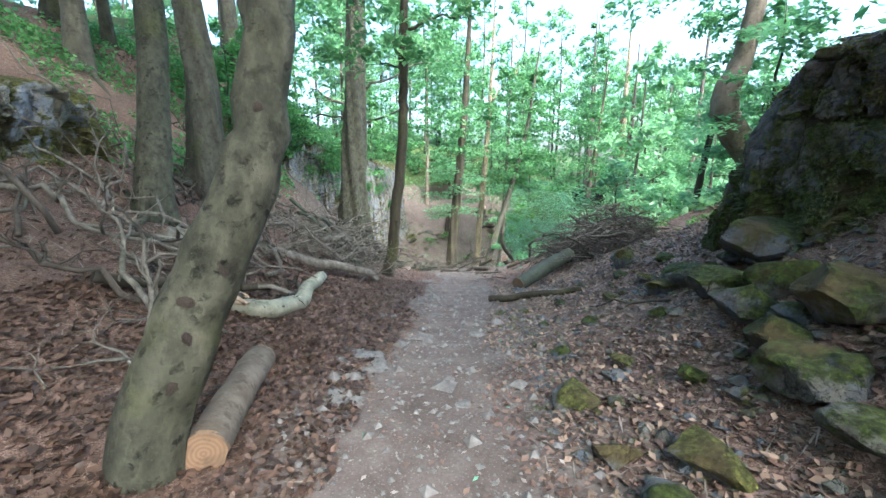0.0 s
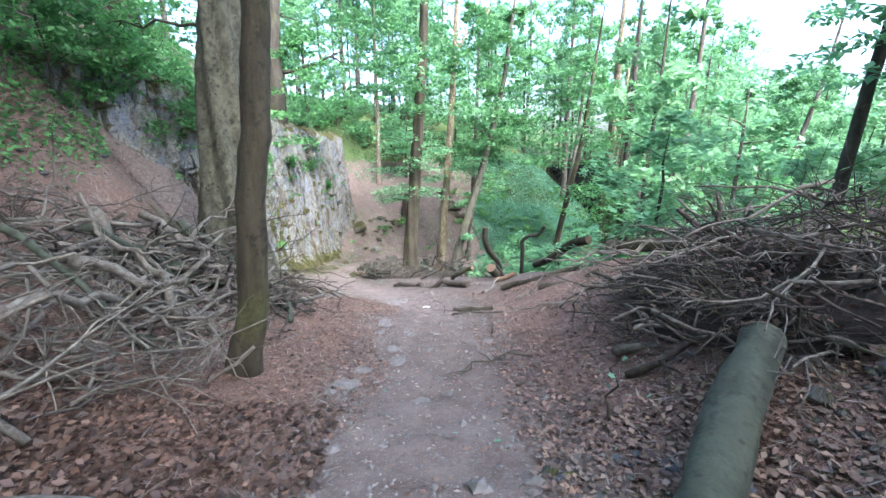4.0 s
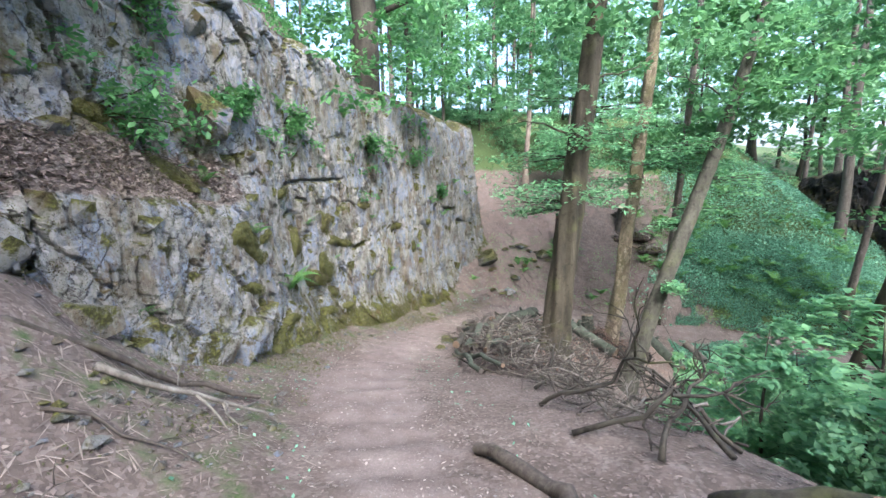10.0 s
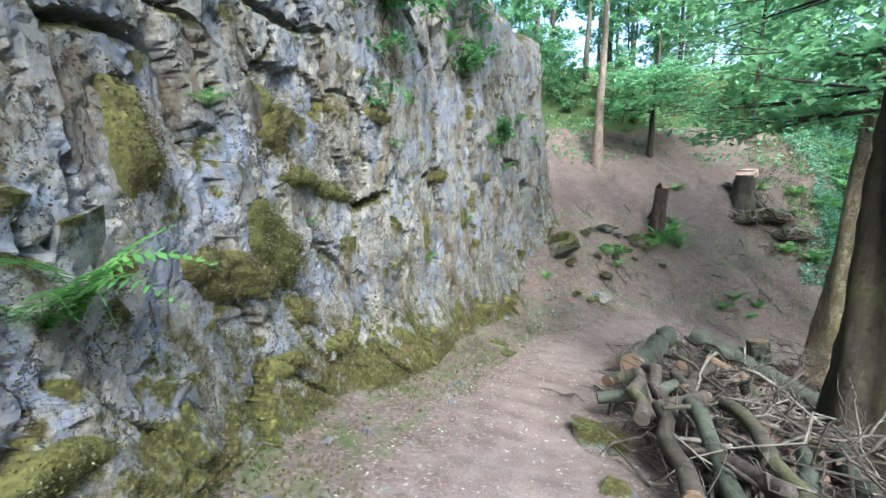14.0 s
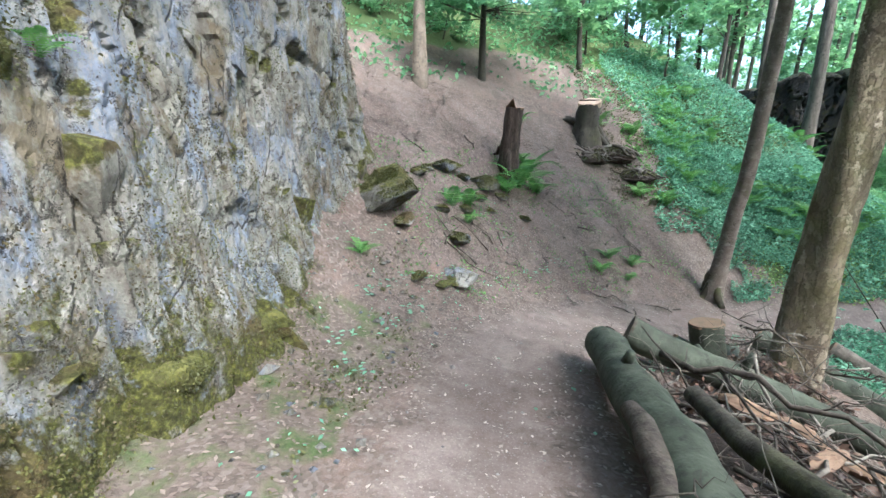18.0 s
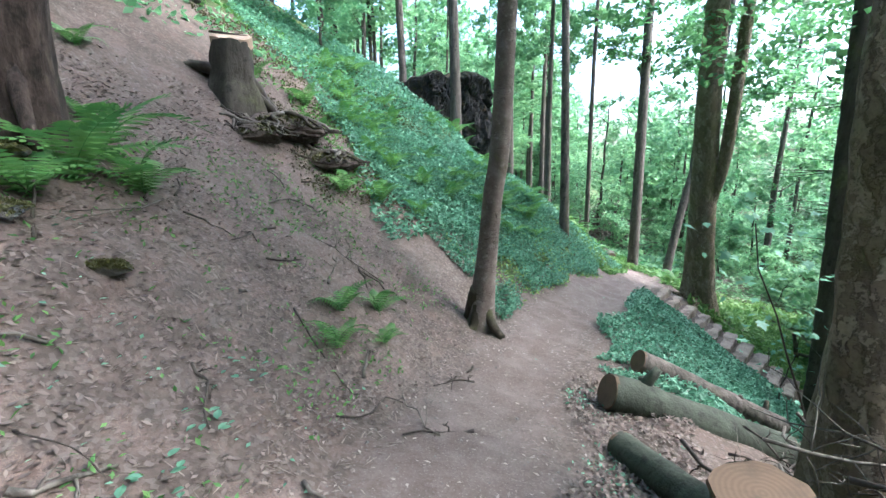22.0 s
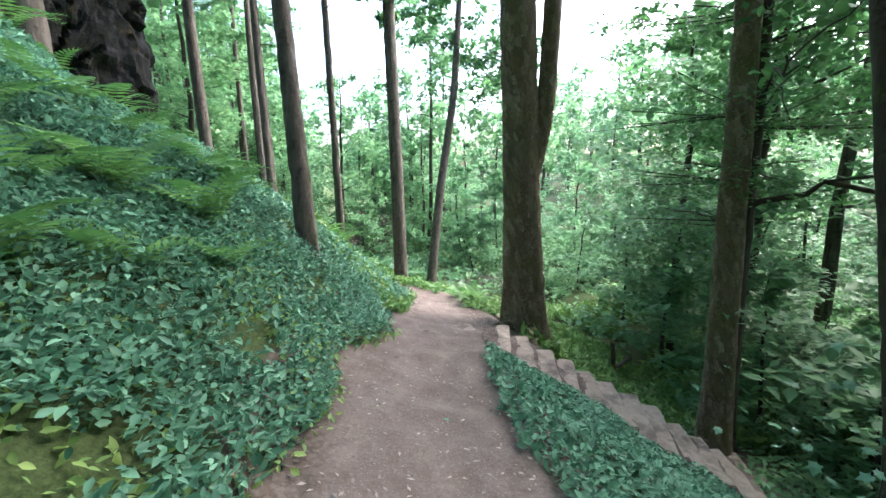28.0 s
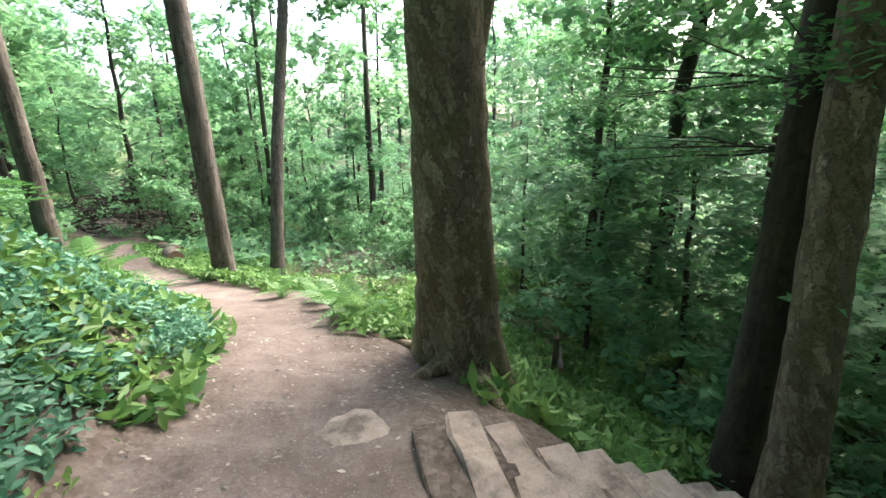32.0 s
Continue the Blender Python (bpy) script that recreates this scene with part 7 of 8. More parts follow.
for k, (x, y, s) in enumerate(((0.07, 13.63, 0.42), (-0.12, 13.5, 0.24), (0.2, 13.8, 0.22), (-0.65, 3.43, 0.4), (-0.6, 3.16, 0.3), (-0.85, 3.3, 0.22), (0.05, 13.1, 0.32), (-0.08, 11.15, 0.36), (-0.15, 10.65, 0.25), (0.28, 10.45, 0.2), (0.1, 9.55, 0.34), (-0.2, 9.3, 0.25), (0.05, 9.9, 0.22), (-0.35, 8.9, 0.3), (1.2, 10.0, 0.18), (0.3, 8.6, 0.2), (-0.3, 5.6, 0.22), (-0.1, 5.0, 0.18), (0.35, 4.1, 0.2), (-0.55, 3.2, 0.3), (0.15, 2.6, 0.15), (-0.75, 2.7, 0.35))):
    rock("grey stone bedded in the trodden path", x, y, s, 830 + k, path_kinds, 0.3, None, 0.25, "stones in the path")
paper = new("paper_scrap", mesh_from([(-0.07, -0.04, 0), (0.06, -0.05, 0.004), (0.08, 0.03, 0.012), (0.0, 0.05, 0.022), (-0.07, 0.04, 0.008), (0, 0, 0.018)], [(0, 1, 5), (1, 2, 5), (2, 3, 5), (3, 4, 5), (4, 0, 5)], plain("white_paper", (0.7, 0.7, 0.7), (0.8, 0.8, 0.8)), False))
paper.location = on_ground(0.6, 12.6, -0.02)
paper.modifiers.new("thick", "SOLIDIFY").thickness = 0.002
tagged(paper, "crumpled scrap of white paper on the path", "litter")

# ---- stone steps down from the path ----
def step_block(rng, wide, deep, tall, material, bevel):
    bm = bmesh.new()
    bmesh.ops.create_cube(bm, size=1)
    bmesh.ops.subdivide_edges(bm, edges=[e for e in bm.edges if abs(e.verts[0].co.x - e.verts[1].co.x) > 0.5], cuts=5)
    for v in bm.verts:
        v.co = Vector((v.co.x * wide + rng.normal(0, 0.012), v.co.y * deep + rng.normal(0, 0.012), v.co.z * tall + rng.normal(0, 0.006)))
    bmesh.ops.bevel(bm, geom=[e for e in bm.edges if e.calc_face_angle(0) > 0.7], offset=bevel, segments=2, affect="EDGES")
    me = bpy.data.meshes.new("step")
    bm.to_mesh(me)
    bm.free()
    me.materials.append(material)
    return me


def build_steps():
    rng = np.random.default_rng(90)
    ob = thing("stone_steps", "worn pale stone steps filled with trodden earth leading down from the path", "steps", at=STEPS)
    ob["kind"] = "structure"
    for k in range(14):
        wide = rng.uniform(0.9, 1.08)
        x, yaw = rng.normal(0, 0.06) - 0.05 * k, rng.normal(0, 3) - 9
        part("step", step_block(rng, wide, rng.uniform(0.16, 0.24), 0.32, STONE, 0.014), ob, "pale stone edge", pose(x, -0.28 * k - 0.07, -0.16 - 0.155 * k, rng.normal(0, 1.5), rng.normal(0, 1.5), yaw))
        part("earth_tread", step_block(rng, wide * 0.96, 0.24, 0.3, GROUND, 0.01), ob, "trodden brown earth", pose(x, -0.28 * k + 0.09, -0.158 - 0.155 * k, 0, 0, yaw))
    return ob


build_steps()
slab = new("path_slab", rock_mesh(95, STONE, (0.4, 0.24, 0.07), 0.5, 10))
slab.location = on_ground(10.75, 29.05, 0.045)
tagged(slab, "worn pale stone slab set in the path at the steps' head", "stone slab")
log("leaning_stake", "rough brown stake leaning beside the steps", (13.7, 25.4, 0.0), (13.45, 25.6, 0.8), 0.055, 0.045, BARK_BROWN, 51, 0.02, lift=False)
log("fallen_rail", "fallen brown rail by the stake", (13.4, 25.5, 0.25), (14.6, 24.6, 0.25), 0.045, 0.04, BARK_BROWN, 52, 0.02)
log("windfall", "bleached fallen trunk in the undergrowth", (11.4, 22.6, 0.1), (13.6, 21.4, 0.1), 0.1, 0.08, DEADWOOD, 53, 0.03, cuts=(False, False))
log("sawn_log", "sawn log with a bright end beside the far path", (21.8, 32.3, 0.0), (20.6, 31.9, 0.0), 0.2, 0.19, BARK_TAN, 54, 0.02)
log("sawn_log", "sawn log with a bright end beside the far path", (22.6, 32.2, 0.0), (23.6, 32.9, 0.0), 0.18, 0.17, BARK_TAN, 55, 0.02)
brush_heap("uprooted dead tree top in the far undergrowth", (30.0, 34.6), 2.6, 2.4, 3.6, 110, 48, (DEADWOOD_DARK, DEADWOOD), (1.5, 4), (0.02, 0.07))
brush_heap("thicket of brown dead bracken", (21, 27.2), 3.2, 1.6, 0.7, 130, 49, (BARK_TAN, DEADWOOD), (0.6, 1.6), (0.006, 0.012))


# ---- plants ----
def frond_mesh(rng, size, curve):
    """One fern frond along x: an arched midrib with rows of leaflets."""
    s = Soup()
    n = 16
    u = np.linspace(0, 1, n)
    rib = np.c_[u * size, np.zeros(n), size * (curve * u - curve * 1.15 * u ** 2)]
    for i in range(n - 1):
        w = size * 0.24 * math.sin(math.pi * min(1, 0.12 + 0.88 * u[i]) ** 0.85) * (1 - 0.15 * u[i]) + 0.004
        st = size / n * 0.42
        for sgn in (-1, 1):
            p = rib[i]
            tip = p + (size / n * 0.9, sgn * w, -0.18 * w)
            mid = (p + tip) / 2
            s.add([p - (st * 0.6, 0, 0), mid + (-st, 0, 0.006), tip, mid + (st, 0, 0.006), p + (st * 0.6, 0, 0)], [(0, 1, 3), (0, 3, 4), (1, 2, 3)])
    s.tube(rib, np.linspace(0.006, 0.002, n), 4, cap=False)
    return s.mesh(FERN, False)


rng = np.random.default_rng(900)
fronds = [frond_mesh(rng, 1.0, c) for c in (0.5, 0.75, 0.95, 1.2)]


def fern(x, y, size, seed, count=8, z=None, label="green fern with arching fronds", spread=360, face=0.0):
    r = np.random.default_rng(seed)
    ob = thing("fern", label, "fern", "ferns", (x, y, ground_z(x, y) - 0.02 if z is None else z))
    for k in range(count):
        a = face + (k + r.uniform(-0.3, 0.3)) * spread / count - spread / 2
        q = size * r.uniform(0.75, 1.1)
        part("frond", fronds[int(r.integers(4))], ob, "", pose(0, 0, 0.01, r.normal(0, 10), r.uniform(-48, -10), a) @ Matrix.Diagonal((q, q, q, 1)))
    return ob


for k, (x, y, s) in enumerate(((0.82, 31.9, 0.9), (0.5, 31.45, 0.8), (0.95, 31.5, 0.7), (0.2, 31.2, 0.6), (-1.15, 30.0, 0.55), (-0.8, 30.25, 0.5), (-0.9, 29.85, 0.4), (2.15, 30.55, 0.55), (2.67, 30.55, 0.5), (1.8, 30.2, 0.5), (2.4, 30.2, 0.35), (4.0, 32.5, 0.5), (0.9, 32.4, 0.4), (1.3, 33.8, 0.45), (-2.6, 28.2, 0.3), (4.6, 32.3, 0.6), (5.3, 32.0, 0.6), (4.4, 33.6, 0.6), (3.9, 34.6, 0.6), (5.6, 33.4, 0.7), (6.4, 32.8, 0.7), (7.3, 32.6, 0.6), (5.0, 34.6, 0.6), (6.4, 34.2, 0.7), (7.6, 33.6, 0.6))):
    fern(x, y, s * (0.8 if 1.5 < x < 3 else 1.0), 910 + k, 9)
for k, (x, y, s) in enumerate(((9.2, 31.6, 0.75), (12.6, 31.8, 0.7), (13.6, 31.0, 0.7), (14.6, 31.4, 0.6), (13.3, 28.6, 0.55), (13.9, 28.7, 0.6), (14.6, 28.9, 0.5), (8.0, 32.2, 0.7), (11.7, 32.6, 0.7), (15.6, 32, 0.7), (9.9, 32.6, 0.7), (10.2, 31.9, 0.6), (11.0, 26.5, 0.45), (11.3, 26.9, 0.35), (12.0, 31.0, 0.5), (8.6, 31.2, 0.55), (16.4, 31.4, 0.6), (15.2, 29.4, 0.5))):
    fern(x, y, s, 940 + k, 9)


rng = np.random.default_rng(905)
for k in range(44):
    x, y = rng.uniform(5.4, 13), rng.uniform(31.2, 37)
    side = float(land(x, y)[1][0])
    if 1.9 < side < 8:
        fern(x, y, rng.uniform(0.5, 0.85), 2000 + k, 8)


def maple_leaf():
    """A flat five-lobed leaf in the x-y plane, stalk end at the origin."""
    out = [(0, 0), (0.18, -0.2), (0.12, -0.42), (0.38, -0.3), (0.62, -0.5), (0.62, -0.24), (1.0, 0), (0.62, 0.24), (0.62, 0.5), (0.38, 0.3), (0.12, 0.42), (0.18, 0.2)]
    v = [(x, y, 0.12 * abs(y) - 0.25 * x * x) for x, y in out] + [(0.4, 0, 0)]
    return mesh_from(v, [(i, (i + 1) % 12, 12) for i in range(12)], IVY, False)


maple = maple_leaf()
leaf_blade = mesh_from([(0, 0, 0), (0.3, -0.3, 0.06), (0.7, -0.33, 0.05), (1.1, 0, -0.1), (0.7, 0.33, 0.05), (0.3, 0.3, 0.06), (0.55, 0, 0)], [(0, 1, 6), (1, 2, 6), (2, 3, 6), (3, 4, 6), (4, 5, 6), (5, 0, 6)], IVY, False)


def maple_sapling(label, base, tip, count, size, seed, spread):
    r = np.random.default_rng(seed)
    b = np.array((base[0], base[1], ground_z(*base)))
    ob = thing("maple_sapling", label, "sapling", at=tuple(b))
    s = Soup()
    line = bent((0, 0, -0.1), np.array(tip) - b, 9, 0.1, r)
    s.tube(line, np.linspace(0.016, 0.004, 9), 5)
    part("stem", s.mesh(BARK_DARK), ob)
    for k in range(count):
        p = line[int(r.integers(6, 9))] + r.normal(0, spread, 3) * (1.4, 1.4, 0.5)
        q = size * r.uniform(0.7, 1.2)
        part("leaf", maple, ob, "", pose(*p, r.normal(0, 18), r.normal(12, 15), r.uniform(0, 360)) @ Matrix.Diagonal((q, q, q, 1)))


maple_sapling("young maple with broad pale leaves beside the felled logs", (4.9, 26.2), (3.05, 27.3, -3.9), 44, 0.085, 1, 0.2)
maple_sapling("young maple with broad leaves in front of the dark trees", (7.6, 26.4), (7.7, 26.3, -6.2), 80, 0.095, 2, 0.42)
maple_sapling("young maple with broad leaves on the slope", (6.4, 25.2), (6.3, 25.3, -6.4), 80, 0.1, 3, 0.45)
maple_sapling("young maple with broad leaves beside the path's start", (1.6, 7.9), (1.6, 7.9, -0.3), 5, 0.05, 4, 0.1)


def face_at(y, up):
    """A place on the cliff at y along it and a height above its foot, and the way out of it."""
    i = int(np.argmin(np.abs(cliff_face[:, 5, 1] - y)))
    j = int(np.argmin(np.abs(cliff_rise[i] - up)))
    return cliff_face[i, j], cliff_out[i]


for k, (y, up, s) in enumerate(((19.5, 1.75, 0.5), (19.45, 1.7, 0.42), (26.3, 4.0, 0.42), (26.9, 3.6, 0.34), (17.9, 3.2, 0.3), (18.3, 2.6, 0.3), (21.5, 2.2, 0.2), (23.8, 1.9, 0.22), (20.2, 5.0, 0.35), (22.3, 5.6, 0.4), (24.6, 5.2, 0.36), (16.6, 1.3, 0.25), (27.8, 4.6, 0.3), (19.0, 4.6, 0.4), (17.0, 3.8, 0.35), (25.4, 2.6, 0.2), (22.9, 3.3, 0.2), (28.6, 3.9, 0.3), (20.6, 2.9, 0.22))):
    p, w = face_at(y, up)
    fern(p[0] + w[0] * 0.02, p[1] + w[1] * 0.02, s, 970 + k, 6, p[2], "small fern growing from a crack in the cliff", 170, math.degrees(math.atan2(w[1], w[0])))


def cliff_bush(y, up, size, seed, count, label="dark leafy bush hanging from the cliff"):
    r = np.random.default_rng(seed)
    p, w = face_at(y, up)
    ob = thing("cliff_bush", label, "bush", "bushes on the cliff", (p[0], p[1], p[2]))
    pts = []
    for k in range(9):
        tip = np.array([w[0], w[1], 0]) * size * r.uniform(0.3, 0.9) + r.normal(0, 0.32, 3) * size + (0, 0, size * 0.1)
        q = Soup()
        q.tube(bent((-w[0] * 0.05, -w[1] * 0.05, 0), tip, 5, 0.05, r), np.linspace(0.012, 0.004, 5), 5)
        part("twig", q.mesh(BARK_DARK), ob)
        pts.append(tip + r.normal(0, 0.17 * size, (count // 9, 3)))
    part("leaves", leaves(np.vstack(pts), 0.055, r, 0.55, 1.7, LEAF_DARK), ob)


for k, (y, up, size) in enumerate(((16.9, 3.6, 0.75), (15.6, 4.2, 0.6), (18.6, 4.4, 0.45), (14.6, 4.4, 0.8), (20.4, 4.8, 0.4), (26.8, 4.4, 0.4), (23.2, 5.2, 0.5), (25.6, 5.4, 0.5), (15.2, 3.4, 0.6), (16.2, 4.9, 0.7), (14.0, 3.6, 0.7), (17.5, 5.2, 0.55), (13.2, 4.2, 0.8), (13.6, 5.0, 0.9), (14.9, 5.4, 0.9), (16.0, 5.9, 0.8), (12.6, 4.6, 0.8))):
    cliff_bush(y, up, size, 1050 + k, 700)
for k, (x, y, n) in enumerate(((-2.1, 27.4, 7), (-2.4, 27.0, 8), (-1.9, 26.9, 6), (-2.2, 26.5, 8), (-1.75, 27.6, 5), (-2.3, 27.9, 6), (-2.6, 26.2, 8), (-2.55, 25.6, 7), (-1.3, 27.9, 4), (0.55, 29.6, 6), (0.1, 29.3, 6), (0.9, 29.9, 7))):
    r = np.random.default_rng(1080 + k)
    ob = thing("broad_leaf_plant", "low plant with broad soft green leaves", "plant", "broad-leaved plants", on_ground(x - 0.1, y + 0.7 if y < 28.5 else y))
    n = n * 2
    for q in range(n):
        size = r.uniform(0.035, 0.065)
        part("leaf", leaf_blade, ob, "", pose(r.normal(0, 0.1), r.normal(0, 0.1), r.uniform(0.02, 0.12), 0, r.uniform(-25, 10), q * 360 / n + r.normal(0, 15)) @ Matrix.Diagonal((size, size, size, 1)))


def cover(name, label, count, x0, x1, y0, y1, keep, leaf, material, lift=(0.02, 0.25), flat=0.6, clump=0.0, seed=1, category="ground plants", long=1.6, oval=False):
    """Countless small leaves over a stretch of the ground."""
    r = np.random.default_rng(seed)
    x, y = r.uniform(x0, x1, count * 3), r.uniform(y0, y1, count * 3)
    z, side = floor_heights(x, y)
    ok = keep(x, y, side)
    if clump:
        ok &= value_noise(x, y, clump, seed) + 0.5 * value_noise(x, y, clump * 0.4, seed + 1) > r.uniform(-0.5, 0.4, len(x))
    x, y, z = x[ok][:count], y[ok][:count], z[ok][:count]
    h = r.uniform(lift[0], lift[1], len(x)) * (0.6 + 0.4 * value_noise(x, y, 0.8, seed + 2))
    slope = None
    if flat > 0.8:
        slope = [np.clip((floor_heights(x + a, y + b)[0] - z) / 0.1, -1.5, 1.5) for a, b in ((0.1, 0), (0, 0.1))]
    ob = new(name, leaves(np.c_[x, y, z + h], leaf, r, flat, long, material, 0.1, slope, oval))
    return tagged(ob, label, category, kind="stuff")


edge = lambda x, y: 0.25 * value_noise(x, y, 0.9, 66)
cover("ground_ivy", "dense low green leaves covering the bank above the path", 98000, 4.6, 16, 29.8, 38, lambda x, y, s: (s > 0.72 + edge(x, y)) & (value_noise(x, y, 0.42, 67) > -0.46 + 0.1 * np.clip(2.4 - s, 0, 1.5) - 0.12 * s) & (x > 4.9 + 0.1 * (y - 30) + edge(x, y)) & (s < 5.5) & (value_noise(x, y, 0.45, 91) > -0.9 + 0.5 * (s < 1.4)), 0.038, IVY, (0.03, 0.36), 0.42, 0, 31, oval=True, long=1.45)
cover("tall_herbs", "taller broad-leaved herbs standing in the ivy", 8000, 4.8, 15, 30, 36.5, lambda x, y, s: (s > 0.9 + edge(x, y)) & (s < 6) & (x > 5.2), 0.042, IVY, (0.15, 0.42), 0.4, 0.6, 61, oval=True, long=1.7)
cover("yellow_herbs", "yellow-green low plants along the ivy's edge", 4500, 5.5, 15, 29.5, 34, lambda x, y, s: (s > 0.62 + edge(x, y)) & (s < 2.2), 0.038, YELLOW_LEAF, (0.02, 0.16), 0.42, 0.5, 62, oval=True, long=1.6)
cover("ground_ivy", "dense low green leaves on the slope above the bend", 46000, 3.4, 20, 30.5, 41, lambda x, y, s: (s > 2.2) & (s < 11) & (x > 4.2 + 0.25 * (y - 31) + 2 * edge(x, y)), 0.066, IVY, (0.03, 0.32), 0.5, 0, 32, oval=True, long=1.5)
cover("ground_ivy", "low green leaves between the path and the steps", 24000, 4.2, 10.2, 25.0, 29.0, lambda x, y, s: (s < -0.72 + edge(x, y)) & (np.abs((x - 5.2) + (y - 27.35) * 0.665) > 0.2) & (s > -4.2) & (x < 9.55 + (y - 28.6) * 0.18), 0.04, IVY, (0.02, 0.19), 0.45, 0, 33, oval=True, long=1.6)
cover("ground_ivy", "low leaves along the far path", 16000, 11, 24, 28, 36, lambda x, y, s: (np.abs(s) > 0.55) & (np.abs(s) < 4) & ~((x < 12.6) & (s < 0)), 0.075, GRASS, (0.03, 0.3), 0.4, 1.2, 34, long=2.6)
cover("grass", "bright green grass and herbs below the steps", 20000, 11.2, 20, 21, 28.6, lambda x, y, s: (s < -1.3), 0.09, GRASS, (0.03, 0.3), 0.3, 1.4, 35, "grass", 2.8)
cover("undergrowth", "tangled green undergrowth on the slope", 34000, 1.5, 12, 15, 27, lambda x, y, s: (s < -4.2) & (x > 3.6), 0.07, LEAF_LIGHT, (0.03, 0.5), 0.55, 1.4, 36)
cover("undergrowth", "green undergrowth of the valley", 22000, 5, 40, 0, 30, lambda x, y, s: s < -5.5, 0.16, LEAF_FAR, (0.03, 0.6), 0.5, 2.4, 37)
cover("undergrowth", "grassy plants on top of the bank", 20000, -16, 14, 4, 52, lambda x, y, s: (s > 6.5) & ((y > 17) | (s > 10.5)), 0.1, LEAF_LIGHT, (0.02, 0.3), 0.4, 1.6, 38)
cover("undergrowth", "dark low plants on the upper bank", 30000, -13, -4, 6, 27, lambda x, y, s: (s > np.where(y < 15, 5.4, 4.0)) & (s < 11), 0.065, LEAF_DARK, (0.01, 0.22), 0.4, 1.0, 63)
cover("undergrowth", "dark moss and low plants on the earth round the sawn stump", 7000, 3.3, 6.5, 32.2, 37, lambda x, y, s: (x > 3.5 + 0.12 * (y - 33) + edge(x, y)) & (x < 4.9 + 0.25 * (y - 31)), 0.03, MOSS_TUFT, (0.0, 0.07), 0.3, 0.5, 64)
cover("undergrowth", "small ferns and herbs on the earth round the sawn stump", 2200, 3.5, 7.0, 32.4, 38, lambda x, y, s: (x > 3.9 + 0.12 * (y - 33) + edge(x, y)) & (x < 5.4 + 0.25 * (y - 31)), 0.05, FERN, (0.02, 0.2), 0.4, 0.5, 65)
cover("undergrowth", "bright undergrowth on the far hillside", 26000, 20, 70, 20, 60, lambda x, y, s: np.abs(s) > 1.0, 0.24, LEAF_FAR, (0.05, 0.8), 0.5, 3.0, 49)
cover("seedlings", "small green seedlings at the foot of the slope", 420, -3.2, 0.4, 27.2, 31.0, lambda x, y, s: (s > 1.0) & (s < 3.4), 0.024, IVY, (0.01, 0.09), 0.7, 0.4, 39)
cover("seedlings", "sparse green weeds along the path's edge", 900, -3.3, 3, 15, 30, lambda x, y, s: (np.abs(s) > 0.65) & (np.abs(s) < 1.3), 0.022, IVY, (0.01, 0.07), 0.7, 0.45, 40)
cover("leaf_litter", "red-brown fallen beech leaves on the woodland floor", 84000, -9.5, 8.5, 0.2, 14, lambda x, y, s: np.abs(s) > 0.55 + edge(x, y), 0.034, LITTER, (0.004, 0.03), 0.68, 1.6, 41, "leaf litter", 1.4)
cover("leaf_litter", "thick drift of red-brown fallen leaves beside the path", 24000, -4.2, -0.3, 0.6, 8.5, lambda x, y, s: (s > 0.6 + edge(x, y)) & (s < 3.2), 0.038, LITTER_DARK, (0.006, 0.04), 0.6, 0, 141, "leaf litter", 1.5)
cover("leaf_litter", "mixed brown and pale leaves among the stones", 12000, 0.4, 4.0, 0.4, 8.0, lambda x, y, s: s < -0.65 + edge(x, y), 0.034, CHIPS_DARK, (0.006, 0.04), 0.6, 0, 142, "leaf litter", 1.5)
cover("leaf_litter", "dull scraps of leaf and bark on the ground", 52000, -5, 6, 12, 34, lambda x, y, s: np.abs(s) > 0.5 + edge(x, y), 0.022, CHIPS, (0.003, 0.015), 0.88, 0, 42, "leaf litter", 2.0)
cover("leaf_litter", "dull brown fallen leaves on the worn slope", 16000, -2.6, 4.6, 27.5, 34, lambda x, y, s: s > 0.75 + edge(x, y), 0.024, CHIPS, (0.004, 0.02), 0.8, 0.5, 143, "leaf litter", 1.7)
cover("leaf_litter", "brown beech leaves strewn over the trodden path", 5200, -3.4, 2.5, 0.4, 15, lambda x, y, s: np.abs(s) < 1.1, 0.028, LITTER, (0.003, 0.012), 0.82, 0.35, 144, "leaf litter", 1.5)
cover("leaf_litter", "scattered chips and leaf scraps on the path", 14000, -3.6, 14, 0.3, 31, lambda x, y, s: np.abs(s) < 1.0, 0.02, PALE_CHIPS, (0.002, 0.007), 0.88, 0, 43, "leaf litter", 2.0)
cover("grass", "sparse grass and moss on the crest and the upper bank", 30000, -13, 9, 1, 15, lambda x, y, s: (s < -3.8) & ((y > 8) | (s < -6)), 0.045, GRASS, (0.01, 0.1), 0.35, 0.8, 60, "grass", 3.0)
cover("twig_litter", "thin dead twigs and bark strips on the ground", 9000, -4.6, 4.5, 0.5, 16, lambda x, y, s: np.abs(s) > 0.6, 0.011, TWIGS, (0.006, 0.02), 0.93, 0.9, 46, "twigs", 16.0)
cover("twig_litter", "thin dead twigs and bark strips on the worn slope", 6000, -3.2, 5.0, 26.5, 35, lambda x, y, s: np.abs(s) > 0.5, 0.008, TWIGS, (0.006, 0.02), 0.93, 0.7, 47, "twigs", 14.0)
cover("weeds", "small weeds and grass round the ends of the felled logs", 1500, -0.6, 3.6, 26.6, 28.6, lambda x, y, s: (s < -0.72 + edge(x, y)) & (s > -1.35), 0.02, IVY, (0.01, 0.1), 0.4, 0.4, 148, "weeds", 2.0)
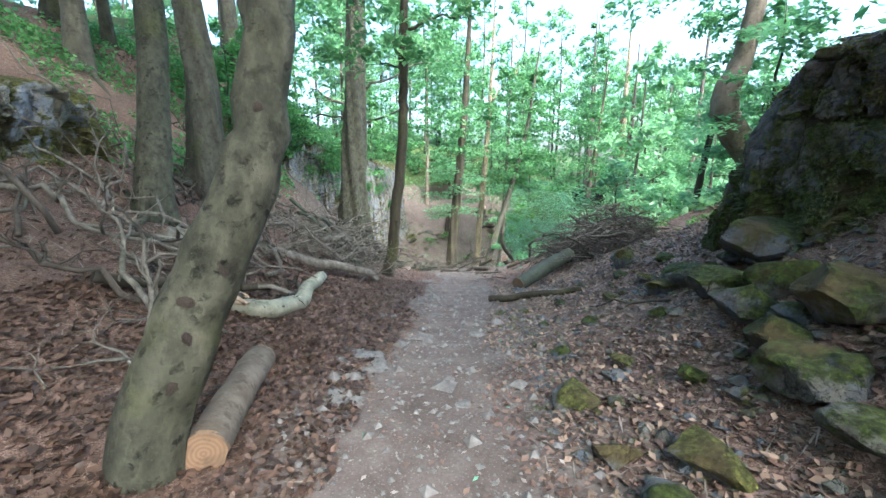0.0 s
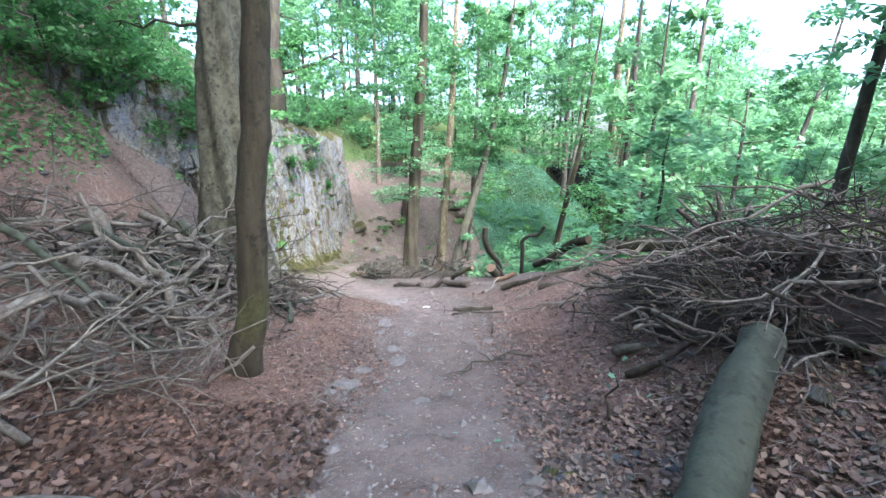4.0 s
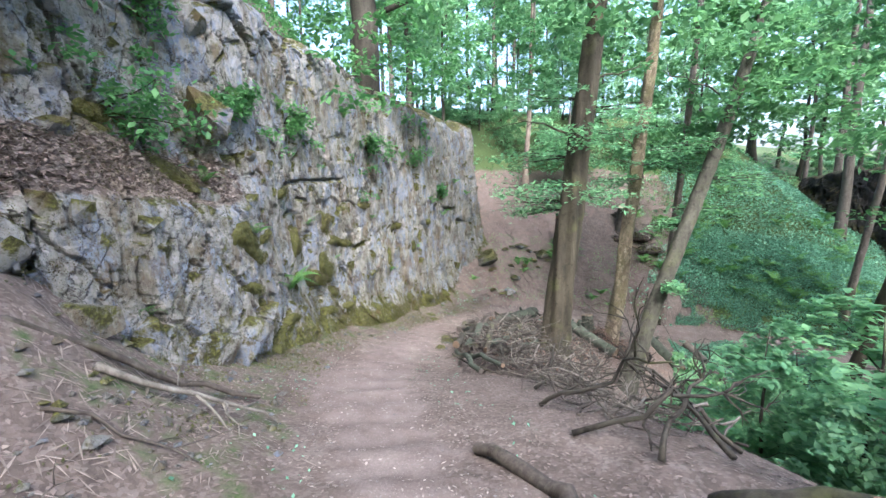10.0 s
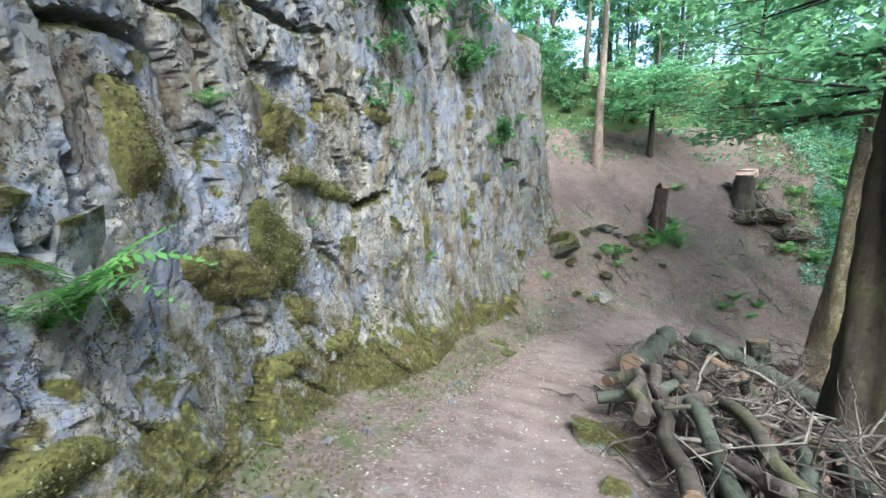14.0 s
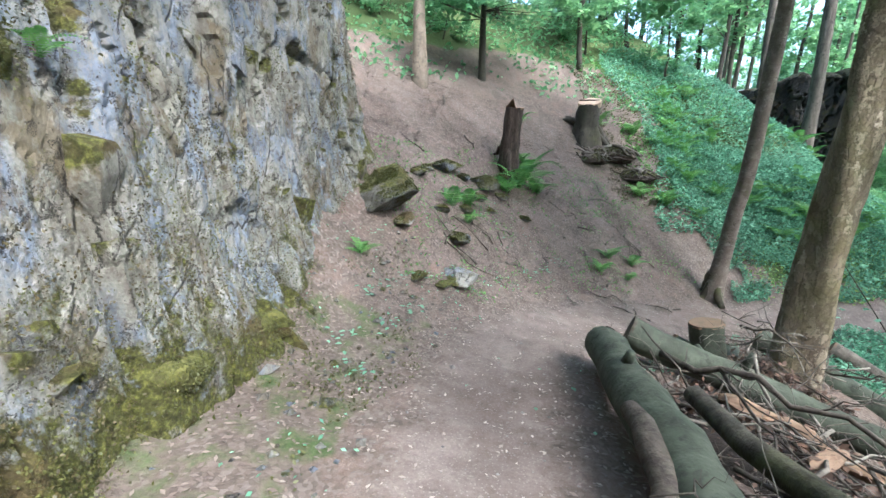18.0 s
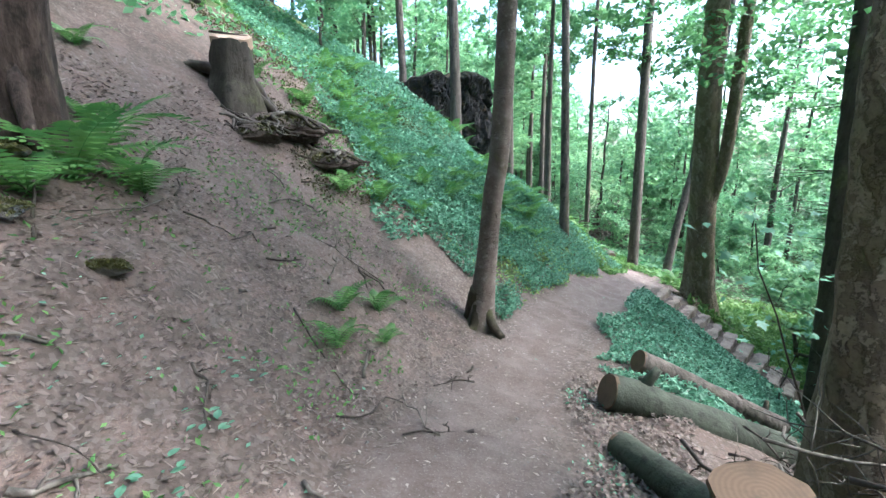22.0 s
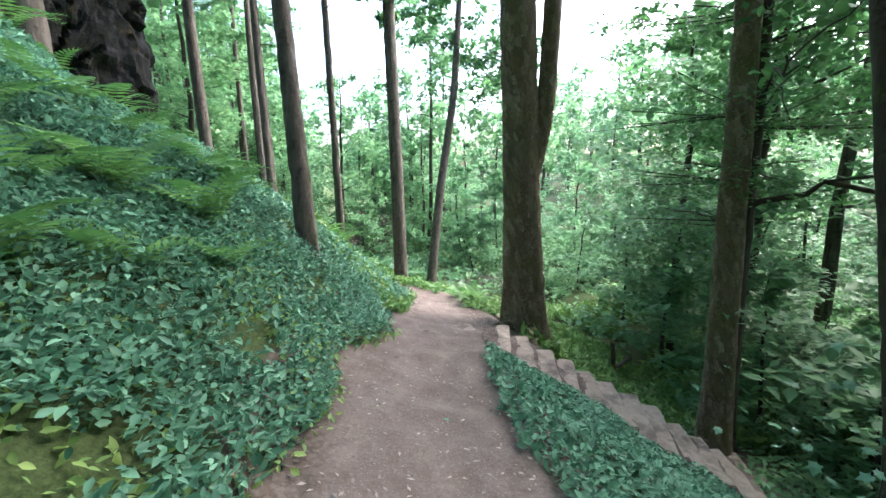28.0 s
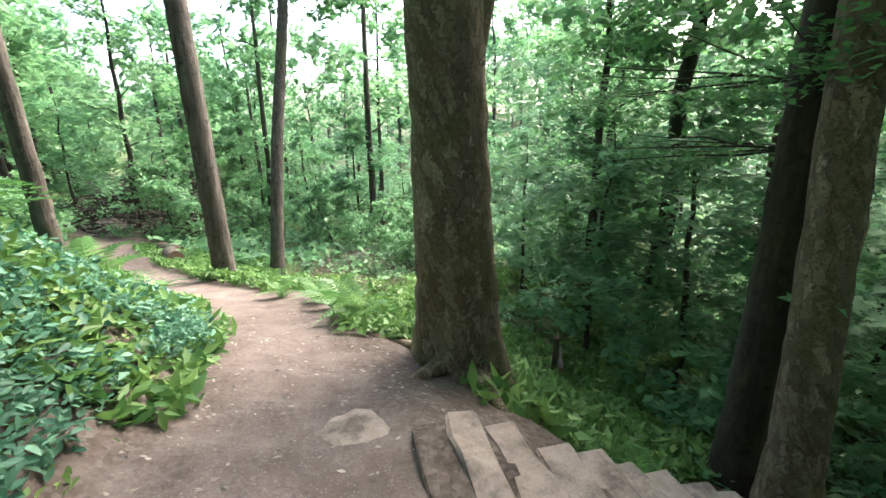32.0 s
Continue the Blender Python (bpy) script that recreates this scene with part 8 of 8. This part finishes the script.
cover("leaf_litter", "dead leaves and chips piled at the ends of the felled logs", 5000, -0.8, 3.8, 26.4, 28.7, lambda x, y, s: (s < -0.7 + edge(x, y)) & (s > -1.7), 0.026, CHIPS, (0.005, 0.06), 0.55, 0, 149, "leaf litter", 1.8)
cover("weeds", "patches of grass and weeds on the worn slope", 3600, -2.4, 4.2, 28.2, 33.0, lambda x, y, s: (s > 0.9) & (s < 4.0), 0.022, FERN, (0.01, 0.09), 0.4, 0.45, 48, "weeds", 2.2)
cover("fallen_leaf", "a few fresh green leaves dropped on the path", 60, -3, 8, 0.5, 30, lambda x, y, s: np.abs(s) < 1.6, 0.038, IVY, (0.008, 0.02), 0.85, 0, 44, "leaf litter")
cover("moss_cushion", "green moss cushions along the cliff's foot", 16000, -5, -2, 14.5, 29.5, lambda x, y, s: (s > 0.85 + edge(x, y)) & (s < 2.0), 0.016, MOSS_TUFT, (0.0, 0.05), 0.2, 0.5, 45, "moss", 2.0)


def pebbles(name, label, count, x0, x1, y0, y1, keep, size, seed, material):
    r = np.random.default_rng(seed)
    x, y = r.uniform(x0, x1, count * 4), r.uniform(y0, y1, count * 4)
    z, side = floor_heights(x, y)
    ok = keep(x, y, side)
    x, y, z = x[ok][:count], y[ok][:count], z[ok][:count]
    unit = np.array([(1, 0, 0), (-1, 0, 0), (0, 1, 0), (0, -1, 0), (0, 0, 0.6), (0, 0, -0.6)])
    tri = np.array([(0, 2, 4), (2, 1, 4), (1, 3, 4), (3, 0, 4), (2, 0, 5), (1, 2, 5), (3, 1, 5), (0, 3, 5)])
    n = len(x)
    s = size * r.lognormal(0, 0.5, n)
    v = unit[None] * (s[:, None, None] * r.uniform(0.5, 1.2, (n, 6, 1)))
    a = r.uniform(0, 6.3, n)
    c, d = np.cos(a)[:, None], np.sin(a)[:, None]
    v = np.stack([v[..., 0] * c - v[..., 1] * d, v[..., 0] * d + v[..., 1] * c, v[..., 2]], 2) + np.c_[x, y, z + s * 0.15][:, None]
    ob = new(name, mesh_from(v.reshape(-1, 3), (np.arange(n)[:, None, None] * 6 + tri[None]).reshape(-1, 3), material, False))
    return tagged(ob, label, "stones", kind="stuff")


pebbles("path_gravel", "loose grey stones and grit on the trodden path", 5200, -3.4, 3, 0.3, 15, lambda x, y, s: np.abs(s) < 1.0, 0.013, 51, PEBBLE)
pebbles("path_gravel", "grey stones trodden into the first stretch of the path", 420, -1.2, 1.2, 0.5, 7.5, lambda x, y, s: np.abs(s) < 0.95, 0.032, 56, PEBBLE)
pebbles("path_gravel", "fine grit on the trodden path", 3000, -3.6, 12, 14, 31, lambda x, y, s: np.abs(s) < 0.8, 0.007, 52, PEBBLE)
pebbles("stone_scatter", "broken stones on the bank beside the path", 2600, 0.6, 4.5, 0.3, 7.5, lambda x, y, s: s < -0.6, 0.03, 53, BOULDER)
pebbles("stone_scatter", "broken stones at the cliff's foot", 500, -4, -1.5, 14, 31, lambda x, y, s: (s > 0.7) & (s < 2.2), 0.028, 54, BOULDER)
pebbles("stone_scatter", "mossy rubble on the slope under the cliff", 700, -6, -1.2, 11.5, 18, lambda x, y, s: s > 1.3, 0.035, 55, BOULDER)

def face_moss(name, label, count, high, scale, limit, leaf, material, seed, scree=0.0, rock=None):
    """Tufts of moss on the cliff, thick near its foot and in patches above."""
    r = np.random.default_rng(seed)
    face, outward, rise = rock or (cliff_face, cliff_out, cliff_rise)
    m, n = rise.shape
    i, j = r.integers(int(m * 0.15), m - 2, count * 8), r.integers(0, n - 4, count * 8)
    p, up = face[i, j], rise[i, j]
    along = np.arange(m)[i] * 0.034
    keep = value_noise(along, p[:, 2], scale, seed) + 0.6 * value_noise(along, p[:, 2], scale * 0.35, seed + 1) > limit + 1.1 * np.clip((up - 0.6) / high, 0, 1) + r.normal(0, 0.08, len(i))
    keep &= r.uniform(0, 1, len(i)) > 1.6 * scree * np.exp(-((p[:, 1] - 18.0) / 0.9) ** 2) * np.clip((2.6 - up) / 0.6, 0, 1)
    keep &= r.uniform(0, 1, len(i)) > scree * np.exp(-((p[:, 1] - 15.4) / 2.2) ** 2) * np.clip((3.2 - up) / 0.6, 0, 1)
    p, w = p[keep][:count], outward[i][keep][:count]
    out = r.uniform(0.0, 0.06, len(p))
    p = p + np.c_[w * out[:, None], r.normal(0, 0.03, len(p))] + r.normal(0, 0.02, p.shape)
    ob = new(name, leaves(p, leaf, r, 0.1, 1.6, material, 0.2))
    return tagged(ob, label, "moss", kind="stuff")


face_moss("moss_cushion", "olive-green moss in cushions over the cliff's foot", 60000, 1.2, 0.4, 0.06, 0.011, MOSS_TUFT, 71, 0.75)
face_moss("leaf_litter", "brown crumbs of earth and leaves on the cliff's ledges", 26000, 3.2, 0.5, -0.15, 0.012, MOSS_BROWN, 83)
def ledge_litter(count, seed):
    """Leaves and crumbs lying on the earth ledge half way up the cliff."""
    r = np.random.default_rng(seed)
    i, j = r.integers(0, cliff_rise.shape[0], count * 12), r.integers(0, cliff_rise.shape[1], count * 12)
    ok = cliff_earth[i, j] > r.uniform(0.3, 1.0, len(i))
    p = cliff_face[i, j][ok][:count]
    ob = new("leaf_litter", leaves(p + r.normal(0, 0.012, p.shape) + (0.015, 0, 0.015), 0.032, r, 0.6, 1.8, CHIPS, 0.1))
    return tagged(ob, "brown leaves and crumbs on the earth ledge of the cliff", "leaf litter", kind="stuff")


ledge_litter(14000, 85)
face_moss("moss_cushion", "brown dry moss in patches on the cliff's ledges", 60000, 7.5, 0.6, 0.1, 0.012, MOSS_BROWN, 75, 0.5)
face_moss("moss_cushion", "green moss in patches on the cliff's ledges", 50000, 7.5, 0.5, 0.16, 0.011, MOSS_TUFT, 79, 0.75)

face_moss("moss_cushion", "dark green moss hanging over the rock outcrop", 30000, 9.0, 0.45, -0.12, 0.018, MOSS_TUFT, 87, 0.0, (crag_face, crag_out, crag_rise))


def moss_patch(y, up, wide, tall, seed):
    """A thick cushion of moss that follows the rock under it."""
    r = np.random.default_rng(seed)
    i = int(np.argmin(np.abs(cliff_face[:, 5, 1] - y)))
    j = int(np.argmin(np.abs(cliff_rise[i] - up)))
    di, dj = max(3, int(wide / 0.032)), max(3, int(tall / float(cliff_rise[i, j + 1] - cliff_rise[i, j])))
    base = cliff_face[i, j]
    ob = thing("moss_cushion", "thick olive-green cushion of moss on the cliff", "moss", "moss cushions", tuple(base))
    rows, tufts = [], []
    thick = 0.06 + 0.05 * r.uniform()
    for a in range(-di, di + 1):
        for c in range(-dj, dj + 1):
            p, w = cliff_face[i + a, min(max(j + c, 0), cliff_rise.shape[1] - 1)], cliff_out[i]
            u, v = a / di, (c + 0.35 * dj * math.sin(a / di * 2 + seed)) / dj
            d = 1 - u * u - v * v + 0.55 * float(noise.noise(Vector((p[0] * 5, p[1] * 5, p[2] * 5 + seed))))
            lift = thick * (min(1.0, max(-0.6, d * 1.4)) + 0.35 * float(noise.noise(Vector(p) * 17))) - 0.012
            q = p - base + np.array([w[0], w[1], 0.25]) * lift
            rows.append(q)
            if d > 0.05:
                tufts.append(q)
    n = 2 * dj + 1
    f = [(a * n + c, (a + 1) * n + c, (a + 1) * n + c + 1, a * n + c + 1) for a in range(2 * di) for c in range(n - 1)]
    part("cushion", mesh_from(rows, f, MOSS_PAD), ob)
    if tufts:
        t = np.repeat(np.array(tufts), 9, 0)
        tagged(part("moss_tuft", leaves(t + r.normal(0, 0.02, t.shape) + np.array([cliff_out[i][0], cliff_out[i][1], 0]) * 0.01, 0.011, r, 0.1, 1.6, MOSS_TUFT if seed % 3 else MOSS_BROWN, 0.2), ob), kind="stuff")


for k, spot in enumerate(((18.1, 2.45, 0.4, 0.3), (18.1, 1.8, 0.4, 0.1), (18.4, 1.5, 0.13, 0.4), (18.4, 2.25, 0.25, 0.14), (18.95, 2.6, 0.22, 0.1), (20.05, 2.5, 0.16, 0.4), (21.1, 3.1, 0.26, 0.18), (21.4, 2.65, 0.45, 0.13),
                          (20.6, 1.85, 0.45, 0.26), (18.6, 0.8, 0.3, 0.15), (19.3, 1.2, 0.45, 0.22), (21.25, 2.95, 0.35, 0.25), (21.9, 2.57, 0.38, 0.12), (21.0, 2.0, 0.4, 0.4), (21.25, 1.5, 0.45, 0.27),
                          (21.6, 1.15, 0.45, 0.22), (23.85, 2.3, 0.12, 0.45), (24.6, 1.1, 0.35, 0.27), (20.9, 1.1, 0.45, 0.22), (22.6, 1.0, 0.45, 0.2), (23.4, 0.95, 0.4, 0.2), (25.6, 1.0, 0.4, 0.22), (26.6, 0.95, 0.4, 0.22),
                          (24.3, 3.2, 0.22, 0.12), (25.2, 2.6, 0.16, 0.28), (26.0, 3.4, 0.18, 0.12), (17.5, 3.2, 0.35, 0.25), (16.9, 3.6, 0.4, 0.2), (19.6, 3.4, 0.3, 0.14), (22.7, 3.6, 0.3, 0.12))):
    moss_patch(spot[0], spot[1], *[q * (0.55 if spot[1] < 1.7 else 0.9) for q in spot[2:]], 1300 + k)

# ---- slabs of the cliff, each a piece of its own ----
def slab_mesh(seed):
    """An angular broken stone, about a metre each way, flat on its outer side."""
    r = np.random.default_rng(seed)
    bm = bmesh.new()
    for p in r.uniform(-0.5, 0.5, (16, 3)):
        p = p / max(0.35, np.abs(p).max()) * 0.5
        bm.verts.new((min(p[0] * 1.3, 0.42 + 0.08 * p[1]), p[1], p[2]))
    hull = bmesh.ops.convex_hull(bm, input=bm.verts)
    bmesh.ops.delete(bm, geom=[v for v in bm.verts if not v.link_faces], context="VERTS")
    me = bpy.data.meshes.new("slab")
    bm.to_mesh(me)
    bm.free()
    me.materials.append(CLIFF)
    col = np.outer([0.5 if v.co.z > 0.36 else 0.0 for v in me.vertices], (1, 0, 0, 0)).astype(np.float32)
    me.color_attributes.new("moss", "FLOAT_COLOR", "POINT").data.foreach_set("color", col.ravel())
    return me


slab_kinds = [slab_mesh(120 + k) for k in range(14)]
for k, (x, y, z, wide, tall, deep, yaw) in enumerate(((-3.5, 17.75, -2.6, 0.6, 0.8, 0.5, 10), (-3.48, 17.2, -2.5, 0.5, 0.6, 0.4, -15), (-3.6, 16.6, -2.1, 0.5, 0.5, 0.4, 20), (-3.5, 15.9, -1.65, 0.4, 0.45, 0.35, 0), (-3.7, 18.35, -2.5, 0.4, 0.5, 0.4, 25))):
    block = new("rock_block", slab_kinds[k])
    block.matrix_basis = pose(x, y, z, 3 * k - 6, 5, yaw) @ Matrix.Diagonal((deep, wide, tall, 1))
    tagged(block, "angular grey limestone block bedded at the cliff's foot", "rock", "blocks at the cliff's foot")
slab_top = new("stone_slab", slab_mesh(77))
slab_top.matrix_basis = pose(-1.3, 28.62, ground_z(-1.3, 28.62) + 0.02, 12, -82, 30) @ Matrix.Diagonal((0.16, 0.62, 0.5, 1))
tagged(slab_top, "pale cracked slab of stone with moss lying on the slope", "rock")
rng = np.random.default_rng(1200)
m, n = cliff_rise.shape
made = 0
while made < 300:
    i, j = int(rng.integers(int(m * 0.2), int(m * 0.88))), int(rng.integers(20, n - 16))
    p, w = cliff_face[i, j], cliff_out[i]
    if cliff_rise[i, j] < 0.9 or cliff_rise[i, j] > 5.5 or cliff_earth[i, j] > 0.9:
        continue
    wide = rng.uniform(0.1, 0.3)
    tall, deep = wide * rng.uniform(0.8, 2.2), rng.uniform(0.1, 0.2)
    part("rock_slab", slab_kinds[made % 14], cliff, "", pose(p[0] - w[0] * (deep * 0.5 - 0.035), p[1] - w[1] * (deep * 0.5 - 0.035), p[2], rng.normal(0, 9), rng.normal(4, 9), math.degrees(math.atan2(w[1], w[0])) + rng.normal(0, 14)) @ Matrix.Diagonal((deep, wide, tall, 1)))
    made += 1
